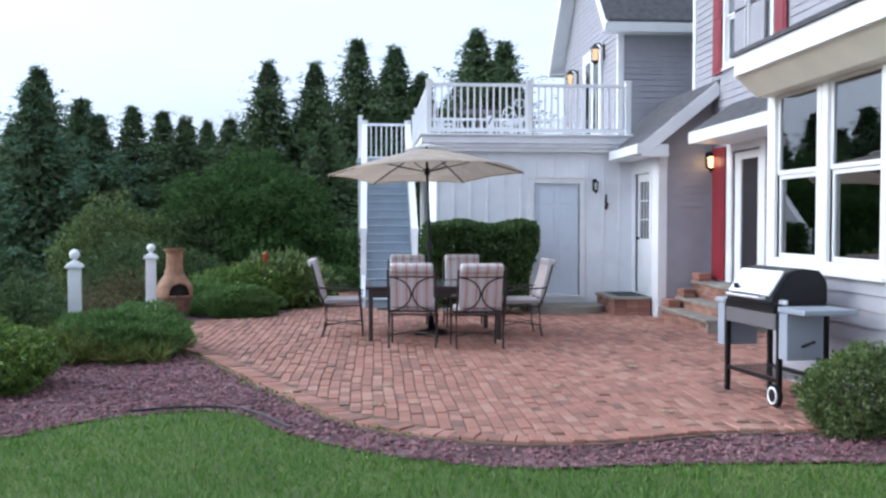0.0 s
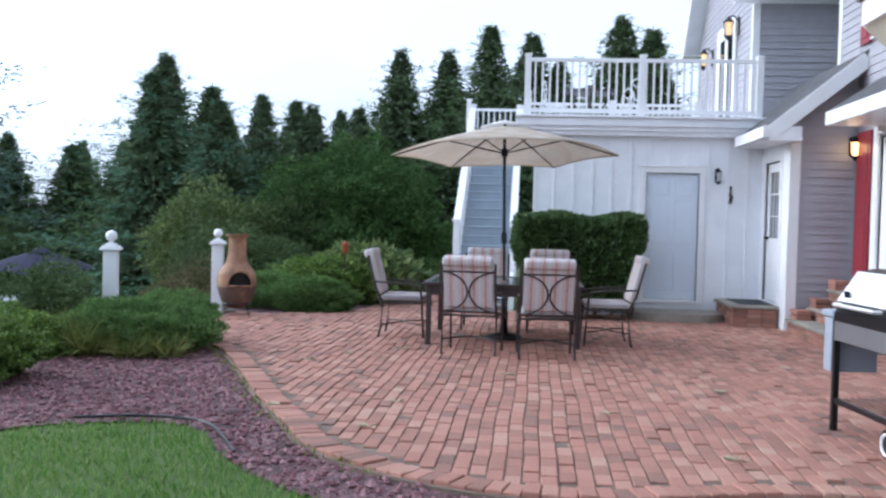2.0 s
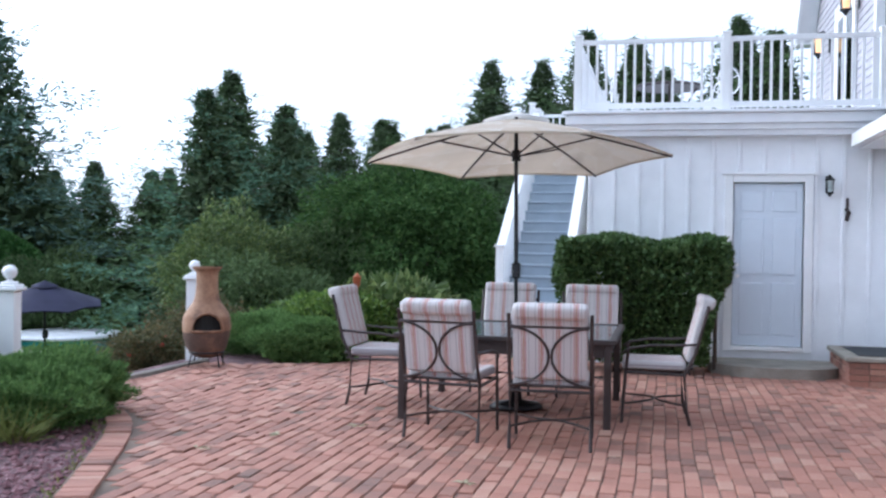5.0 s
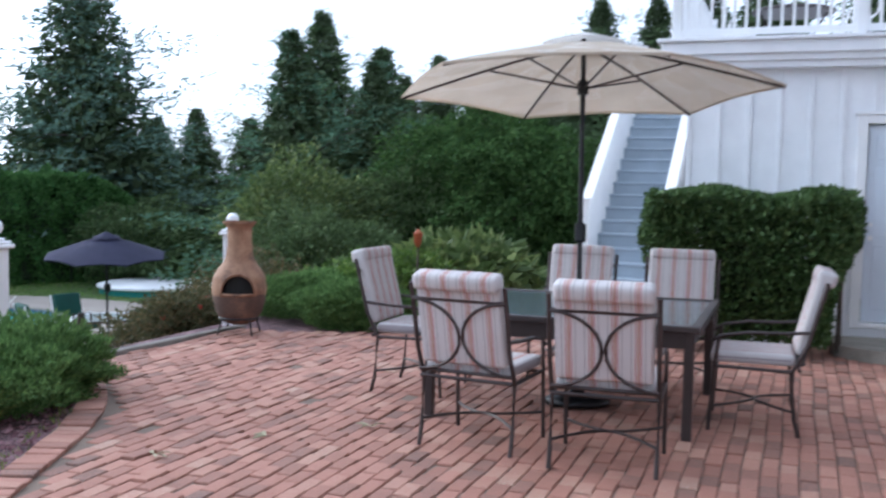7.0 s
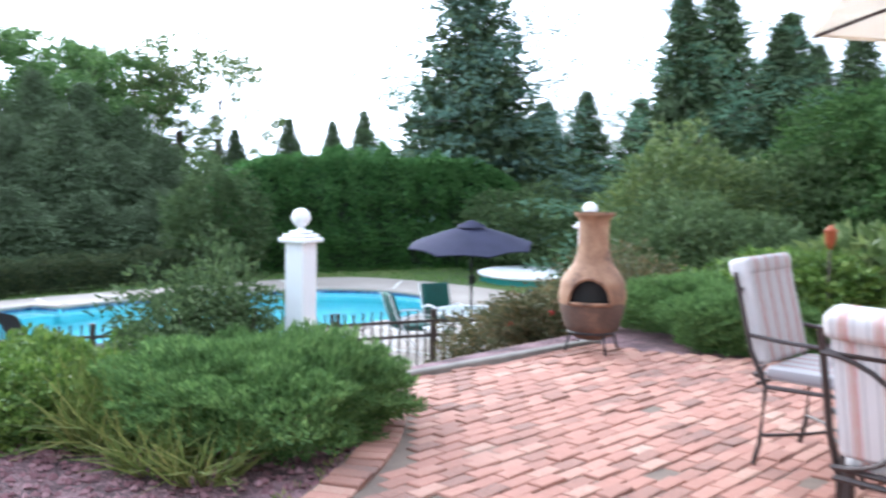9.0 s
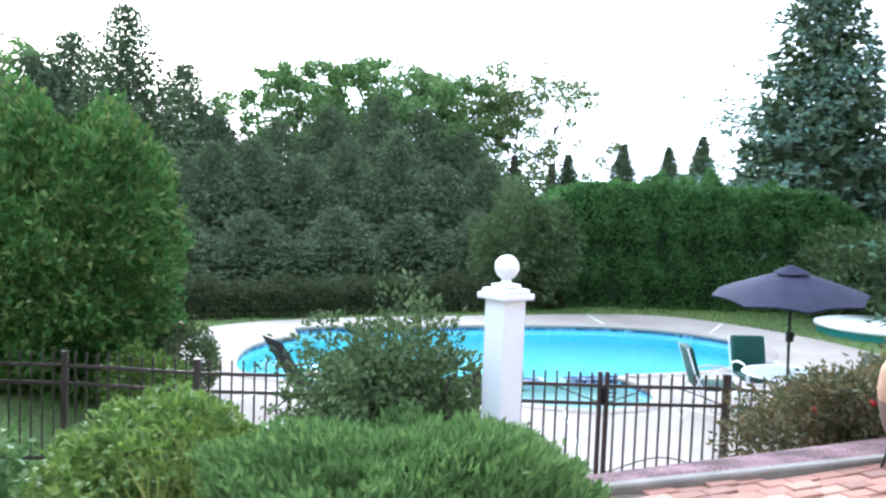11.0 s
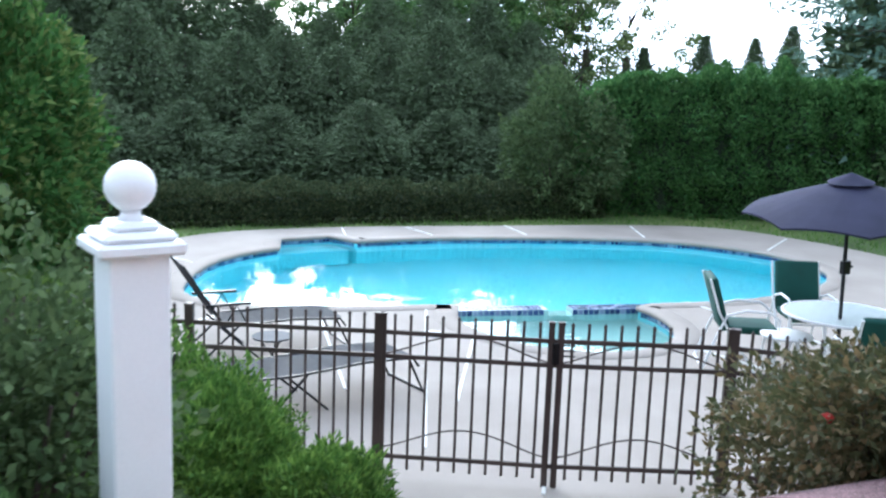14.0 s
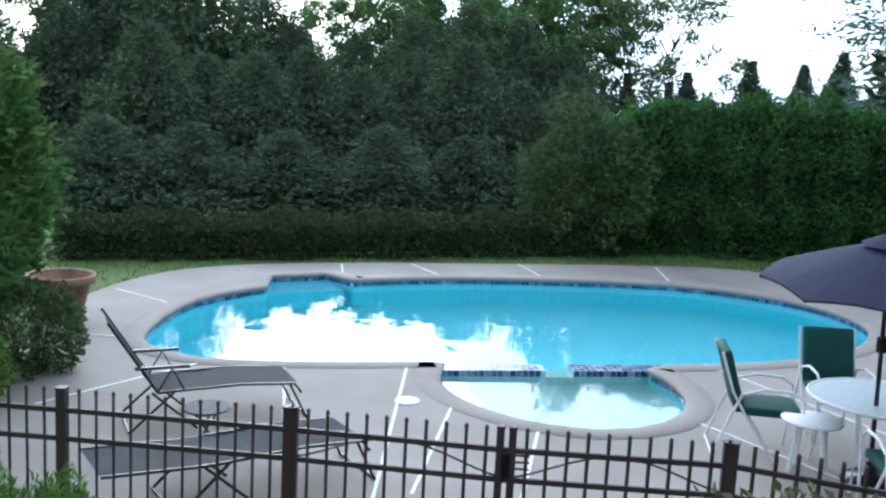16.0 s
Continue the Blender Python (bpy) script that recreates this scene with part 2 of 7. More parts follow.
L_RED = plain("red_rose", (0.5, 0.02, 0.02), 0.6)


def clear_glass(name, tint, rough=0.0, ior=1.9):
    """A window pane: part mirror, part see-through."""
    m = bpy.data.materials.new(name)
    m.use_nodes = True
    n, l = m.node_tree.nodes, m.node_tree.links
    gl, tr, mx, fr = n.new("ShaderNodeBsdfGlossy"), n.new("ShaderNodeBsdfTransparent"), n.new("ShaderNodeMixShader"), n.new("ShaderNodeFresnel")
    n.remove(n["Principled BSDF"])
    gl.inputs["Roughness"].default_value = rough
    tr.inputs["Color"].default_value = (*tint, 1)
    fr.inputs["IOR"].default_value = ior
    l.new(fr.outputs["Fac"], mx.inputs["Fac"])
    l.new(tr.outputs["BSDF"], mx.inputs[1])
    l.new(gl.outputs["BSDF"], mx.inputs[2])
    l.new(mx.outputs["Shader"], n["Material Output"].inputs["Surface"])
    return m


M_GLASS = clear_glass("window_glass", (0.5, 0.55, 0.57), 0.0, 3.6)
M_TGLASS = plain("rippled_table_glass", (0.50, 0.56, 0.56), 0.18, 0, 0.15, 0.3, 25.0)

M_WATER = bpy.data.materials.new("pool_water")
M_WATER.use_nodes = True
_n, _l = M_WATER.node_tree.nodes, M_WATER.node_tree.links
_b = _n["Principled BSDF"]
_b.inputs["Base Color"].default_value = (0.80, 0.97, 1.0, 1)
_b.inputs["Roughness"].default_value, _b.inputs["IOR"].default_value, _b.inputs["Transmission Weight"].default_value = 0.015, 1.36, 1.0
_w, _c, _p = _n.new("ShaderNodeTexNoise"), _n.new("ShaderNodeTexCoord"), _n.new("ShaderNodeBump")
_w.inputs["Scale"].default_value, _w.inputs["Detail"].default_value = 1.6, 3.0
_p.inputs["Strength"].default_value, _p.inputs["Distance"].default_value = 0.07, 0.06
_l.new(_c.outputs["Object"], _w.inputs["Vector"])
_l.new(_w.outputs["Fac"], _p.inputs["Height"])
_l.new(_p.outputs["Normal"], _b.inputs["Normal"])


def striped(name, axis):
    """Cushion cloth: white ground with groups of coral, tan and thin grey stripes along one axis."""
    m = bpy.data.materials.new(name)
    m.use_nodes = True
    n, l = m.node_tree.nodes, m.node_tree.links
    b = n["Principled BSDF"]
    b.inputs["Roughness"].default_value = 0.9
    co, sep, mul, fr, ramp = n.new("ShaderNodeTexCoord"), n.new("ShaderNodeSeparateXYZ"), n.new("ShaderNodeMath"), n.new("ShaderNodeMath"), n.new("ShaderNodeValToRGB")
    mul.operation, fr.operation = "MULTIPLY", "FRACT"
    mul.inputs[1].default_value = 1 / 0.125
    l.new(co.outputs["Object"], sep.inputs[0])
    l.new(sep.outputs[axis], mul.inputs[0])
    l.new(mul.outputs[0], fr.inputs[0])
    l.new(fr.outputs[0], ramp.inputs["Fac"])
    ramp.color_ramp.interpolation = "CONSTANT"
    white, coral, tan, grey = (0.53, 0.5, 0.5), (0.38, 0.13, 0.115), (0.42, 0.3, 0.235), (0.3, 0.27, 0.28)
    stops = [(0.0, white), (0.16, grey), (0.20, white), (0.34, coral), (0.39, white), (0.43, tan), (0.50, coral), (0.55, white), (0.59, coral), (0.63, white), (0.76, grey), (0.80, white)]
    el = ramp.color_ramp.elements
    while len(el) < len(stops):
        el.new(0.5)
    for e, (p, c) in zip(el, stops):
        e.position, e.color = p, (*c, 1)
    nz, bp = n.new("ShaderNodeTexNoise"), n.new("ShaderNodeBump")
    nz.inputs["Scale"].default_value = 9.0
    bp.inputs["Strength"].default_value, bp.inputs["Distance"].default_value = 0.4, 0.02
    l.new(co.outputs["Object"], nz.inputs["Vector"])
    l.new(nz.outputs["Fac"], bp.inputs["Height"])
    l.new(bp.outputs["Normal"], b.inputs["Normal"])
    l.new(ramp.outputs["Color"], b.inputs["Base Color"])
    return m


M_STRIPE = striped("striped_cushion", 0)


# ---- building blocks ----
def mesh_of(bm, name, mats, smooth=False):
    me = bpy.data.meshes.new(name)
    bm.normal_update()
    bm.to_mesh(me)
    bm.free()
    for m in (mats if isinstance(mats, (list, tuple)) else [mats]):
        me.materials.append(m)
    if smooth:
        me.polygons.foreach_set("use_smooth", [True] * len(me.polygons))
    return me


def part(name, bm, material, parent=None, label="", smooth=False):
    """Links a bmesh as one mesh object, under a thing or a part if given."""
    ob = new(name, mesh_of(bm, name, material, smooth))
    if parent is not None:
        ob.parent = parent
    return tagged(ob, label)


def thing(name, label, category, m=None, group="", kind=""):
    ob = new(name)
    ob.empty_display_size = 0.1
    if m is not None:
        ob.matrix_basis = m
    return tagged(ob, label, category, group, kind)


def box(bm, lo, hi, bevel=0.0, m=None, seg=1):
    r = bmesh.ops.create_cube(bm, size=1)
    vs = r["verts"]
    c, s = [(a + b) / 2 for a, b in zip(lo, hi)], [abs(b - a) for a, b in zip(lo, hi)]
    for v in vs:
        v.co = Vector((c[0] + v.co.x * s[0], c[1] + v.co.y * s[1], c[2] + v.co.z * s[2]))
    if bevel:
        es = list({e for v in vs for e in v.link_edges})
        r = bmesh.ops.bevel(bm, geom=es, offset=bevel, segments=seg, affect="EDGES", profile=0.6)
        vs = list({v for v in bm.verts if v.is_valid and v in set(r["verts"]) | set(x for x in vs if x.is_valid)})
    if m is not None:
        for v in vs:
            v.co = m @ v.co
    return bm


def beam(bm, a, b, w, h, bevel=0.0):
    """A bar of section w by h from a to b; h is upright."""
    a, b = Vector(a), Vector(b)
    d = b - a
    m = Matrix.Translation(a) @ d.to_track_quat("X", "Z").to_matrix().to_4x4()
    return box(bm, (0, -w / 2, -h / 2), (d.length, w / 2, h / 2), bevel, m)


def rod(bm, a, b, r, r2=None, n=8):
    a, b = Vector(a), Vector(b)
    d = b - a
    m = Matrix.Translation((a + b) / 2) @ d.to_track_quat("Z", "Y").to_matrix().to_4x4()
    bmesh.ops.create_cone(bm, cap_ends=True, segments=n, radius1=r, radius2=r if r2 is None else r2, depth=d.length, matrix=m)
    return bm


def pipe(bm, pts, r, n=6, closed=False):
    """A round bar through points."""
    pts = [Vector(p) for p in pts]
    rings, count = [], len(pts)
    for i, p in enumerate(pts):
        a = pts[(i - 1) % count] if closed or i else p
        b = pts[(i + 1) % count] if closed or i < count - 1 else p
        q = (b - a).to_track_quat("Z", "Y")
        rings.append([bm.verts.new(p + q @ Vector((r * math.cos(k * math.tau / n), r * math.sin(k * math.tau / n), 0))) for k in range(n)])
    pairs = list(zip(rings, rings[1:])) + ([(rings[-1], rings[0])] if closed else [])
    for u, v in pairs:
        for k in range(n):
            bm.faces.new((u[k], u[(k + 1) % n], v[(k + 1) % n], v[k]))
    if not closed:
        bm.faces.new(rings[0][::-1])
        bm.faces.new(rings[-1])
    return bm


def lathe(bm, profile, n=24, m=None):
    """A turned shape from (radius, height) pairs, closed at both ends."""
    rings = []
    for r, z in profile:
        rings.append([bm.verts.new((max(r, 0.0005) * math.cos(k * math.tau / n), max(r, 0.0005) * math.sin(k * math.tau / n), z)) for k in range(n)])
    for u, v in zip(rings, rings[1:]):
        for k in range(n):
            bm.faces.new((u[k], u[(k + 1) % n], v[(k + 1) % n], v[k]))
    bm.faces.new(rings[0][::-1])
    bm.faces.new(rings[-1])
    if m is not None:
        for ring in rings:
            for v in ring:
                v.co = m @ v.co
    return bm


def prism(bm, outline, z0, z1):
    """An upright solid over an outline of (x, y)."""
    lo, hi = [bm.verts.new((x, y, z0)) for x, y in outline], [bm.verts.new((x, y, z1)) for x, y in outline]
    k = len(outline)
    for i in range(k):
        bm.faces.new((lo[i], lo[(i + 1) % k], hi[(i + 1) % k], hi[i]))
    bm.faces.new(hi)
    bm.faces.new(lo[::-1])
    bmesh.ops.recalc_face_normals(bm, faces=bm.faces[:])
    return bm


def B():
    return bmesh.new()


def curve(pts, step=0.12, closed=False):
    """A smooth line through points, evenly stepped."""
    p = [np.array(q, float) for q in pts]
    k, out = len(p), []
    for i in range(k if closed else k - 1):
        a, b, c, d = (p[(i + j) % k] if closed else p[min(max(i + j, 0), k - 1)] for j in (-1, 0, 1, 2))
        m = max(2, int(np.linalg.norm(c - b) / step))
        for u in np.arange(m) / m:
            out.append(0.5 * (2 * b + (c - a) * u + (2 * a - 5 * b + 4 * c - d) * u * u + (3 * b - a - 3 * c + d) * u ** 3))
    if not closed:
        out.append(p[-1])
    return np.array(out)


def inside(xy, poly):
    x, y = xy[:, 0], xy[:, 1]
    hit = np.zeros(len(xy), bool)
    px, py = poly[:, 0], poly[:, 1]
    for i in range(len(poly)):
        j = i - 1
        c = (py[i] > y) != (py[j] > y)
        hit ^= c & (x < (px[j] - px[i]) * (y - py[i]) / (py[j] - py[i] + 1e-12) + px[i])
    return hit


def quads(name, v, material):
    """A mesh of loose four-cornered faces from an array (count, 4, 3)."""
    k = len(v)
    me = bpy.data.meshes.new(name)
    me.vertices.add(k * 4)
    me.vertices.foreach_set("co", np.ascontiguousarray(v, np.float32).ravel())
    me.loops.add(k * 4)
    me.loops.foreach_set("vertex_index", np.arange(k * 4, dtype=np.int32))
    me.polygons.add(k)
    me.polygons.foreach_set("loop_start", np.arange(0, k * 4, 4, dtype=np.int32))
    me.update(calc_edges=True)
    me.materials.append(material)
    return me


def unit(v):
    return v / (np.linalg.norm(v, axis=-1, keepdims=True) + 1e-9)


def leaves(p, along, length, width, rng, wild=0.6, bend=0.25):
    """Leaf-shaped faces at points p, lying along given directions with some scatter."""
    k = len(p)
    d = unit(along + wild * rng.normal(size=(k, 3)))
    s = unit(np.cross(d, rng.normal(size=(k, 3))))
    up = np.cross(s, d)
    ln, wd = length * rng.uniform(0.6, 1.35, (k, 1)), width * rng.uniform(0.7, 1.3, (k, 1))
    tip = p + d * ln - up * ln * bend
    mid = p + d * ln * 0.45
    return np.stack([p, mid + s * wd * 0.5, tip, mid - s * wd * 0.5], 1)


# ---- ground, patio, beds ----
DECK_Z = -1.48


def smooth(a, b, x):
    t = np.clip((x - a) / (b - a), 0, 1)
    return t * t * (3 - 2 * t)


def ground_z(x, y):
    """Height of the ground: level by the house, falling to the pool terrace."""
    x, y = np.asarray(x, float), np.asarray(y, float)
    fall = smooth(-3.5, -6.2, x)
    z = -0.045 - 1.48 * fall
    z = z + 0.05 * np.sin(x * 0.7 + 1.3) * np.sin(y * 0.6) * smooth(2.5, 1.0, y)
    far = np.hypot(x + 5, y - 12)
    return z - 0.01 * np.clip(far - 60, 0, 200)


POOL = curve([(-14.2, 10.45), (-15.8, 10.95), (-16.75, 11.7), (-17.45, 13.0), (-17.75, 15.0), (-17.5, 17.2), (-16.7, 19.7), (-15.2, 20.95), (-13.6, 20.9), (-12.5, 19.9),
              (-11.95, 18.2), (-12.0, 16.6), (-12.3, 15.1), (-12.6, 13.7), (-12.9, 12.0), (-13.3, 10.95)], 0.25, True)
NOTCH = np.array([(-16.9, 12.35), (-18.1, 12.65), (-18.3, 13.7), (-17.2, 13.85)])
SPA = np.array([(-12.52, 13.75), *[(-11.62 + 1.6 * math.cos(a), 14.83 + 1.36 * math.sin(a)) for a in np.linspace(-1.75, 1.75, 22)], (-12.02, 16.5)])
TERRACE = curve([(-7.2, 10.0), (-10.0, 9.2), (-13.6, 9.1), (-16.6, 9.7), (-18.7, 11.2), (-19.25, 13.5), (-19.0, 17.0), (-18.2, 21.6), (-16.0, 22.9), (-13.0, 23.0),
                 (-10.3, 22.0), (-8.2, 20.0), (-6.6, 17.0), (-5.6, 14.6), (-6.2, 12.4)], 0.3, True)

gx = np.concatenate([[-400, -200, -110, -70, -50, -38, -30], np.arange(-26, 9.01, 0.3), [11, 14, 20, 30, 50, 90, 180, 400]])
gy = np.concatenate([[-400, -200, -90, -50, -30, -18, -12], np.arange(-8, 32.01, 0.3), [36, 42, 50, 65, 90, 150, 250, 400]])
XX, YY = np.meshgrid(gx, gy)
ZZ = ground_z(XX, YY)
flat = np.stack([XX.ravel(), YY.ravel()], 1)
under = inside(flat, TERRACE).reshape(XX.shape)
ZZ = np.where(under, np.minimum(ZZ, DECK_Z - 0.06), ZZ)
deep = (inside(flat, POOL) | inside(flat, SPA) | inside(flat, NOTCH)).reshape(XX.shape)
for sh in range(2):
    pad = np.pad(deep, 1)
    deep = deep | pad[:-2, 1:-1] | pad[2:, 1:-1] | pad[1:-1, :-2] | pad[1:-1, 2:]
ZZ = np.where(deep, -3.6, ZZ)
ny, nx = XX.shape
vid = np.arange(nx * ny).reshape(ny, nx)
gm = bpy.data.meshes.new("ground")
gm.from_pydata(np.stack([XX.ravel(), YY.ravel(), ZZ.ravel()], 1).tolist(), [], np.stack([vid[:-1, :-1], vid[:-1, 1:], vid[1:, 1:], vid[1:, :-1]], -1).reshape(-1, 4).tolist())
gm.materials.append(M_EARTH)
tagged(new("ground", gm), "mown lawn sloping down to a pool terrace", "ground", kind="structure")

EDGE = [(3.6, 3.15), (2.73, 3.15), (2.0, 2.93), (1.5, 2.87), (1.0, 2.95), (0.4, 3.27), (-0.13, 3.8), (-0.5, 4.55), (-0.92, 5.42), (-1.42, 6.58), (-1.85, 7.55), (-2.2, 8.15), (-2.65, 8.7), (-3.27, 9.3)]
PATIO = np.array([(4.35, 2.9), *curve(EDGE, 0.15),
                  (-3.1, 11.8), (-2.65, 11.85), (-1.7, 12.25), (-1.35, 13.2), (-1.1, 16.0), (-0.9, 18.0), (0.2, 18.0), (0.2, 13.55), (4.9, 13.55), (4.9, 11.9), (5.78, 11.85), (5.78, 6.1), (4.34, 6.05)])
bm = B()
prism(bm, [(x, y) for x, y in PATIO], -0.18, -0.012)
patio = part("pavement", bm, M_SAND)
tagged(patio, "red brick patio with sandy joints and weeds", "patio", kind="structure")


def brick_mesh(name, lx, ly, h, rng, mat):
    """One paving brick with chamfered, slightly uneven top."""
    c = 0.006
    j = rng.uniform(-0.0015, 0.0015, 8)
    v = [(-lx, -ly, -h), (lx, -ly, -h), (lx, ly, -h), (-lx, ly, -h), (-lx, -ly, -c), (lx, -ly, -c), (lx, ly, -c), (-lx, ly, -c),
         (-lx + c, -ly + c, j[0]), (lx - c, -ly + c, j[1]), (lx - c, ly - c, j[2]), (-lx + c, ly - c, j[3])]
    f = [(0, 1, 5, 4), (1, 2, 6, 5), (2, 3, 7, 6), (3, 0, 4, 7), (4, 5, 9, 8), (5, 6, 10, 9), (6, 7, 11, 10), (7, 4, 8, 11), (8, 9, 10, 11)]
    me = bpy.data.meshes.new(name)
    me.from_pydata(v, [], f)
    me.materials.append(mat)
    return me


rng = np.random.default_rng(3)
brick_kinds = [brick_mesh("brick", 0.0475, 0.0985, 0.05, rng, M_BRICK) for _ in range(4)]
bt = np.array([v.co[:] for v in brick_kinds[0].vertices])
bf = np.array([p.vertices[:] for p in brick_kinds[0].polygons])
# the field: running bond with the long side away from the house front; leave a margin for the soldier course
rows_x = np.arange(-3.2, 5.8, 0.103)
spots = []
for i, x in enumerate(rows_x):
    for y in np.arange(2.7 + (0.105 if i % 2 else 0), 18.0, 0.207):
        spots.append((x + 0.011 * math.sin(y * 0.9 + x) + 0.006 * math.sin(y * 3.1 + x * 1.7), y))
spots = np.array(spots)
edge = np.array([(x, y) for x, y in PATIO if x < 3.7 and y < 9.5 and x > -3.3])
spots = spots[inside(spots, PATIO)]
gap = np.min(np.hypot(spots[:, None, 0] - edge[None, :, 0], spots[:, None, 1] - edge[None, :, 1]), 1)
spots = spots[(gap > 0.30)]
near_patch = (spots[:, 0] > 0.75) & (spots[:, 0] < 2.25) & (spots[:, 1] > 4.2) & (spots[:, 1] < 8.15)


def brick_batch(name, xs, ys, zs, turns, mat):
    k = len(xs)
    r = np.random.default_rng(k)
    tilt = r.normal(0, 0.014, (k, 2))
    base = np.broadcast_to(bt, (k, *bt.shape)).copy()
    base[:, :, 2] += base[:, :, 0] * tilt[:, :1] + base[:, :, 1] * tilt[:, 1:] + r.normal(0, 0.0042, (k, 1))
    c, s = np.cos(turns)[:, None], np.sin(turns)[:, None]
    px = base[:, :, 0] * c - base[:, :, 1] * s + np.asarray(xs)[:, None]
    py = base[:, :, 0] * s + base[:, :, 1] * c + np.asarray(ys)[:, None]
    pz = base[:, :, 2] + np.asarray(zs)[:, None]
    me = bpy.data.meshes.new(name)
    faces = (bf[None] + (np.arange(k) * len(bt))[:, None, None]).reshape(-1, 4)
    me.from_pydata(np.stack([px, py, pz], -1).reshape(-1, 3).tolist(), [], faces.tolist())
    me.materials.append(mat)
    return me


rest = spots[~near_patch]
ob = new("bricks", brick_batch("bricks", rest[:, 0], rest[:, 1], np.zeros(len(rest)), rng.normal(0, 0.012, len(rest)), M_BRICKS))
ob.parent = patio
tagged(ob, kind="stuff")
# soldier course round the curved edge
dl = np.diff(edge, axis=0)
arc = np.concatenate([[0], np.cumsum(np.hypot(dl[:, 0], dl[:, 1]))])
at = np.arange(0.1, arc[-1], 0.106)
ex, ey = np.interp(at, arc, edge[:, 0]), np.interp(at, arc, edge[:, 1])
tx, ty = np.gradient(ex), np.gradient(ey)
tn = np.hypot(tx, ty)
tx, ty = tx / tn, ty / tn
ob = new("edge_bricks", brick_batch("edge_bricks", ex + ty * 0.13, ey - tx * 0.13, np.full(len(ex), 0.012), np.arctan2(ty, tx) + rng.normal(0, 0.03, len(ex)), M_BRICKS))
ob.parent = patio
tagged(ob, kind="stuff")

# low stone kerb between the two posts
bm = B()
beam(bm, (-3.3, 9.36, -0.01), (-3.13, 11.9, -0.01), 0.085, 0.1, 0.012)
tagged(part("kerb", bm, M_KERB), "low grey stone kerb along the patio edge", "kerb", kind="structure")

# red stone mulch beds
LAWN_EDGE = [(3.6, 2.3), (2.0, 2.36), (1.4, 2.28), (0.85, 2.39), (0.29, 2.69), (-0.11, 3.02), (-0.56, 3.55), (-0.92, 4.2), (-1.3, 4.42), (-1.75, 4.3), (-2.05, 4.15), (-2.4, 3.8), (-2.7, 3.4), (-4.2, 2.6)]
MULCH = np.array([*curve(LAWN_EDGE, 0.2), (-6.5, 3.6), (-6.0, 9.0), (-3.9, 9.2), (-3.2, 9.2),
                  *curve(EDGE[::-1], 0.2), (4.3, 2.9), (4.3, 2.3)])
bx, by = np.meshgrid(np.arange(-6.6, 4.45, 0.06), np.arange(2.1, 9.45, 0.06))
bi = np.arange(bx.size).reshape(bx.shape)
bc = np.stack([bx[:-1, :-1].ravel() + 0.03, by[:-1, :-1].ravel() + 0.03], 1)
bq = np.stack([bi[:-1, :-1], bi[:-1, 1:], bi[1:, 1:], bi[1:, :-1]], -1).reshape(-1, 4)[inside(bc, MULCH)]
used, inv = np.unique(bq, return_inverse=True)
ux, uy = bx.ravel()[used], by.ravel()[used]
me = bpy.data.meshes.new("mulch_bed")
me.from_pydata(np.stack([ux, uy, ground_z(ux, uy) + 0.014 + 0.008 * np.sin(ux * 37) * np.sin(uy * 41)], 1).tolist(), [], inv.reshape(-1, 4).tolist())
me.materials.append(M_BED)
tagged(new("mulch_bed", me), "bed of purple-red crushed stone", "stone bed", kind="structure")
r = np.random.default_rng(8)
k = 22000
p = np.stack([r.uniform(-3.8, 4.3, k), r.uniform(2.1, 9.2, k)], 1)
p = p[inside(p, MULCH)]
k = len(p)
octa = np.array([(1, 0, 0), (0, 1, 0), (-1, 0, 0), (0, -1, 0), (0, 0, 1), (0, 0, -1)], float)
of = np.array([(0, 1, 4), (1, 2, 4), (2, 3, 4), (3, 0, 4), (1, 0, 5), (2, 1, 5), (3, 2, 5), (0, 3, 5)])
sz = r.uniform(0.012, 0.03, (k, 1, 1)) * r.uniform(0.6, 1.4, (k, 6, 1))
a = r.uniform(0, 6.28, k)
v = octa[None] * sz
vx = v[..., 0] * np.cos(a)[:, None] - v[..., 1] * np.sin(a)[:, None] + p[:, :1]
vy = v[..., 0] * np.sin(a)[:, None] + v[..., 1] * np.cos(a)[:, None] + p[:, 1:]
vz = v[..., 2] * 0.7 + (ground_z(p[:, 0], p[:, 1]) + r.uniform(0.008, 0.03, k))[:, None]
me = bpy.data.meshes.new("mulch_stones")
me.from_pydata(np.stack([vx, vy, vz], -1).reshape(-1, 3).tolist(), [], (of[None] + (np.arange(k) * 6)[:, None, None]).reshape(-1, 3).tolist())
me.materials.append(M_MULCH)
tagged(new("mulch_stones", me), "loose purple-red crushed stones", "stones", kind="stuff")

# lawn blades near the walk and round the pool
LAWN = np.array([*curve([(x, y - 0.04) for x, y in LAWN_EDGE], 0.2), (-6.0, 2.2), (-6, -2.5), (4.0, -2.5)])


def blades(name, p, z, h, w, material, rng, label):
    k = len(p)
    base = np.column_stack([p, z])
    up = np.tile((0.0, 0.0, 1.0), (k, 1))
    tagged(new(name, quads(name, leaves(base, up, h, w, rng, 0.45, 0.1), material)), label, "grass", kind="stuff")


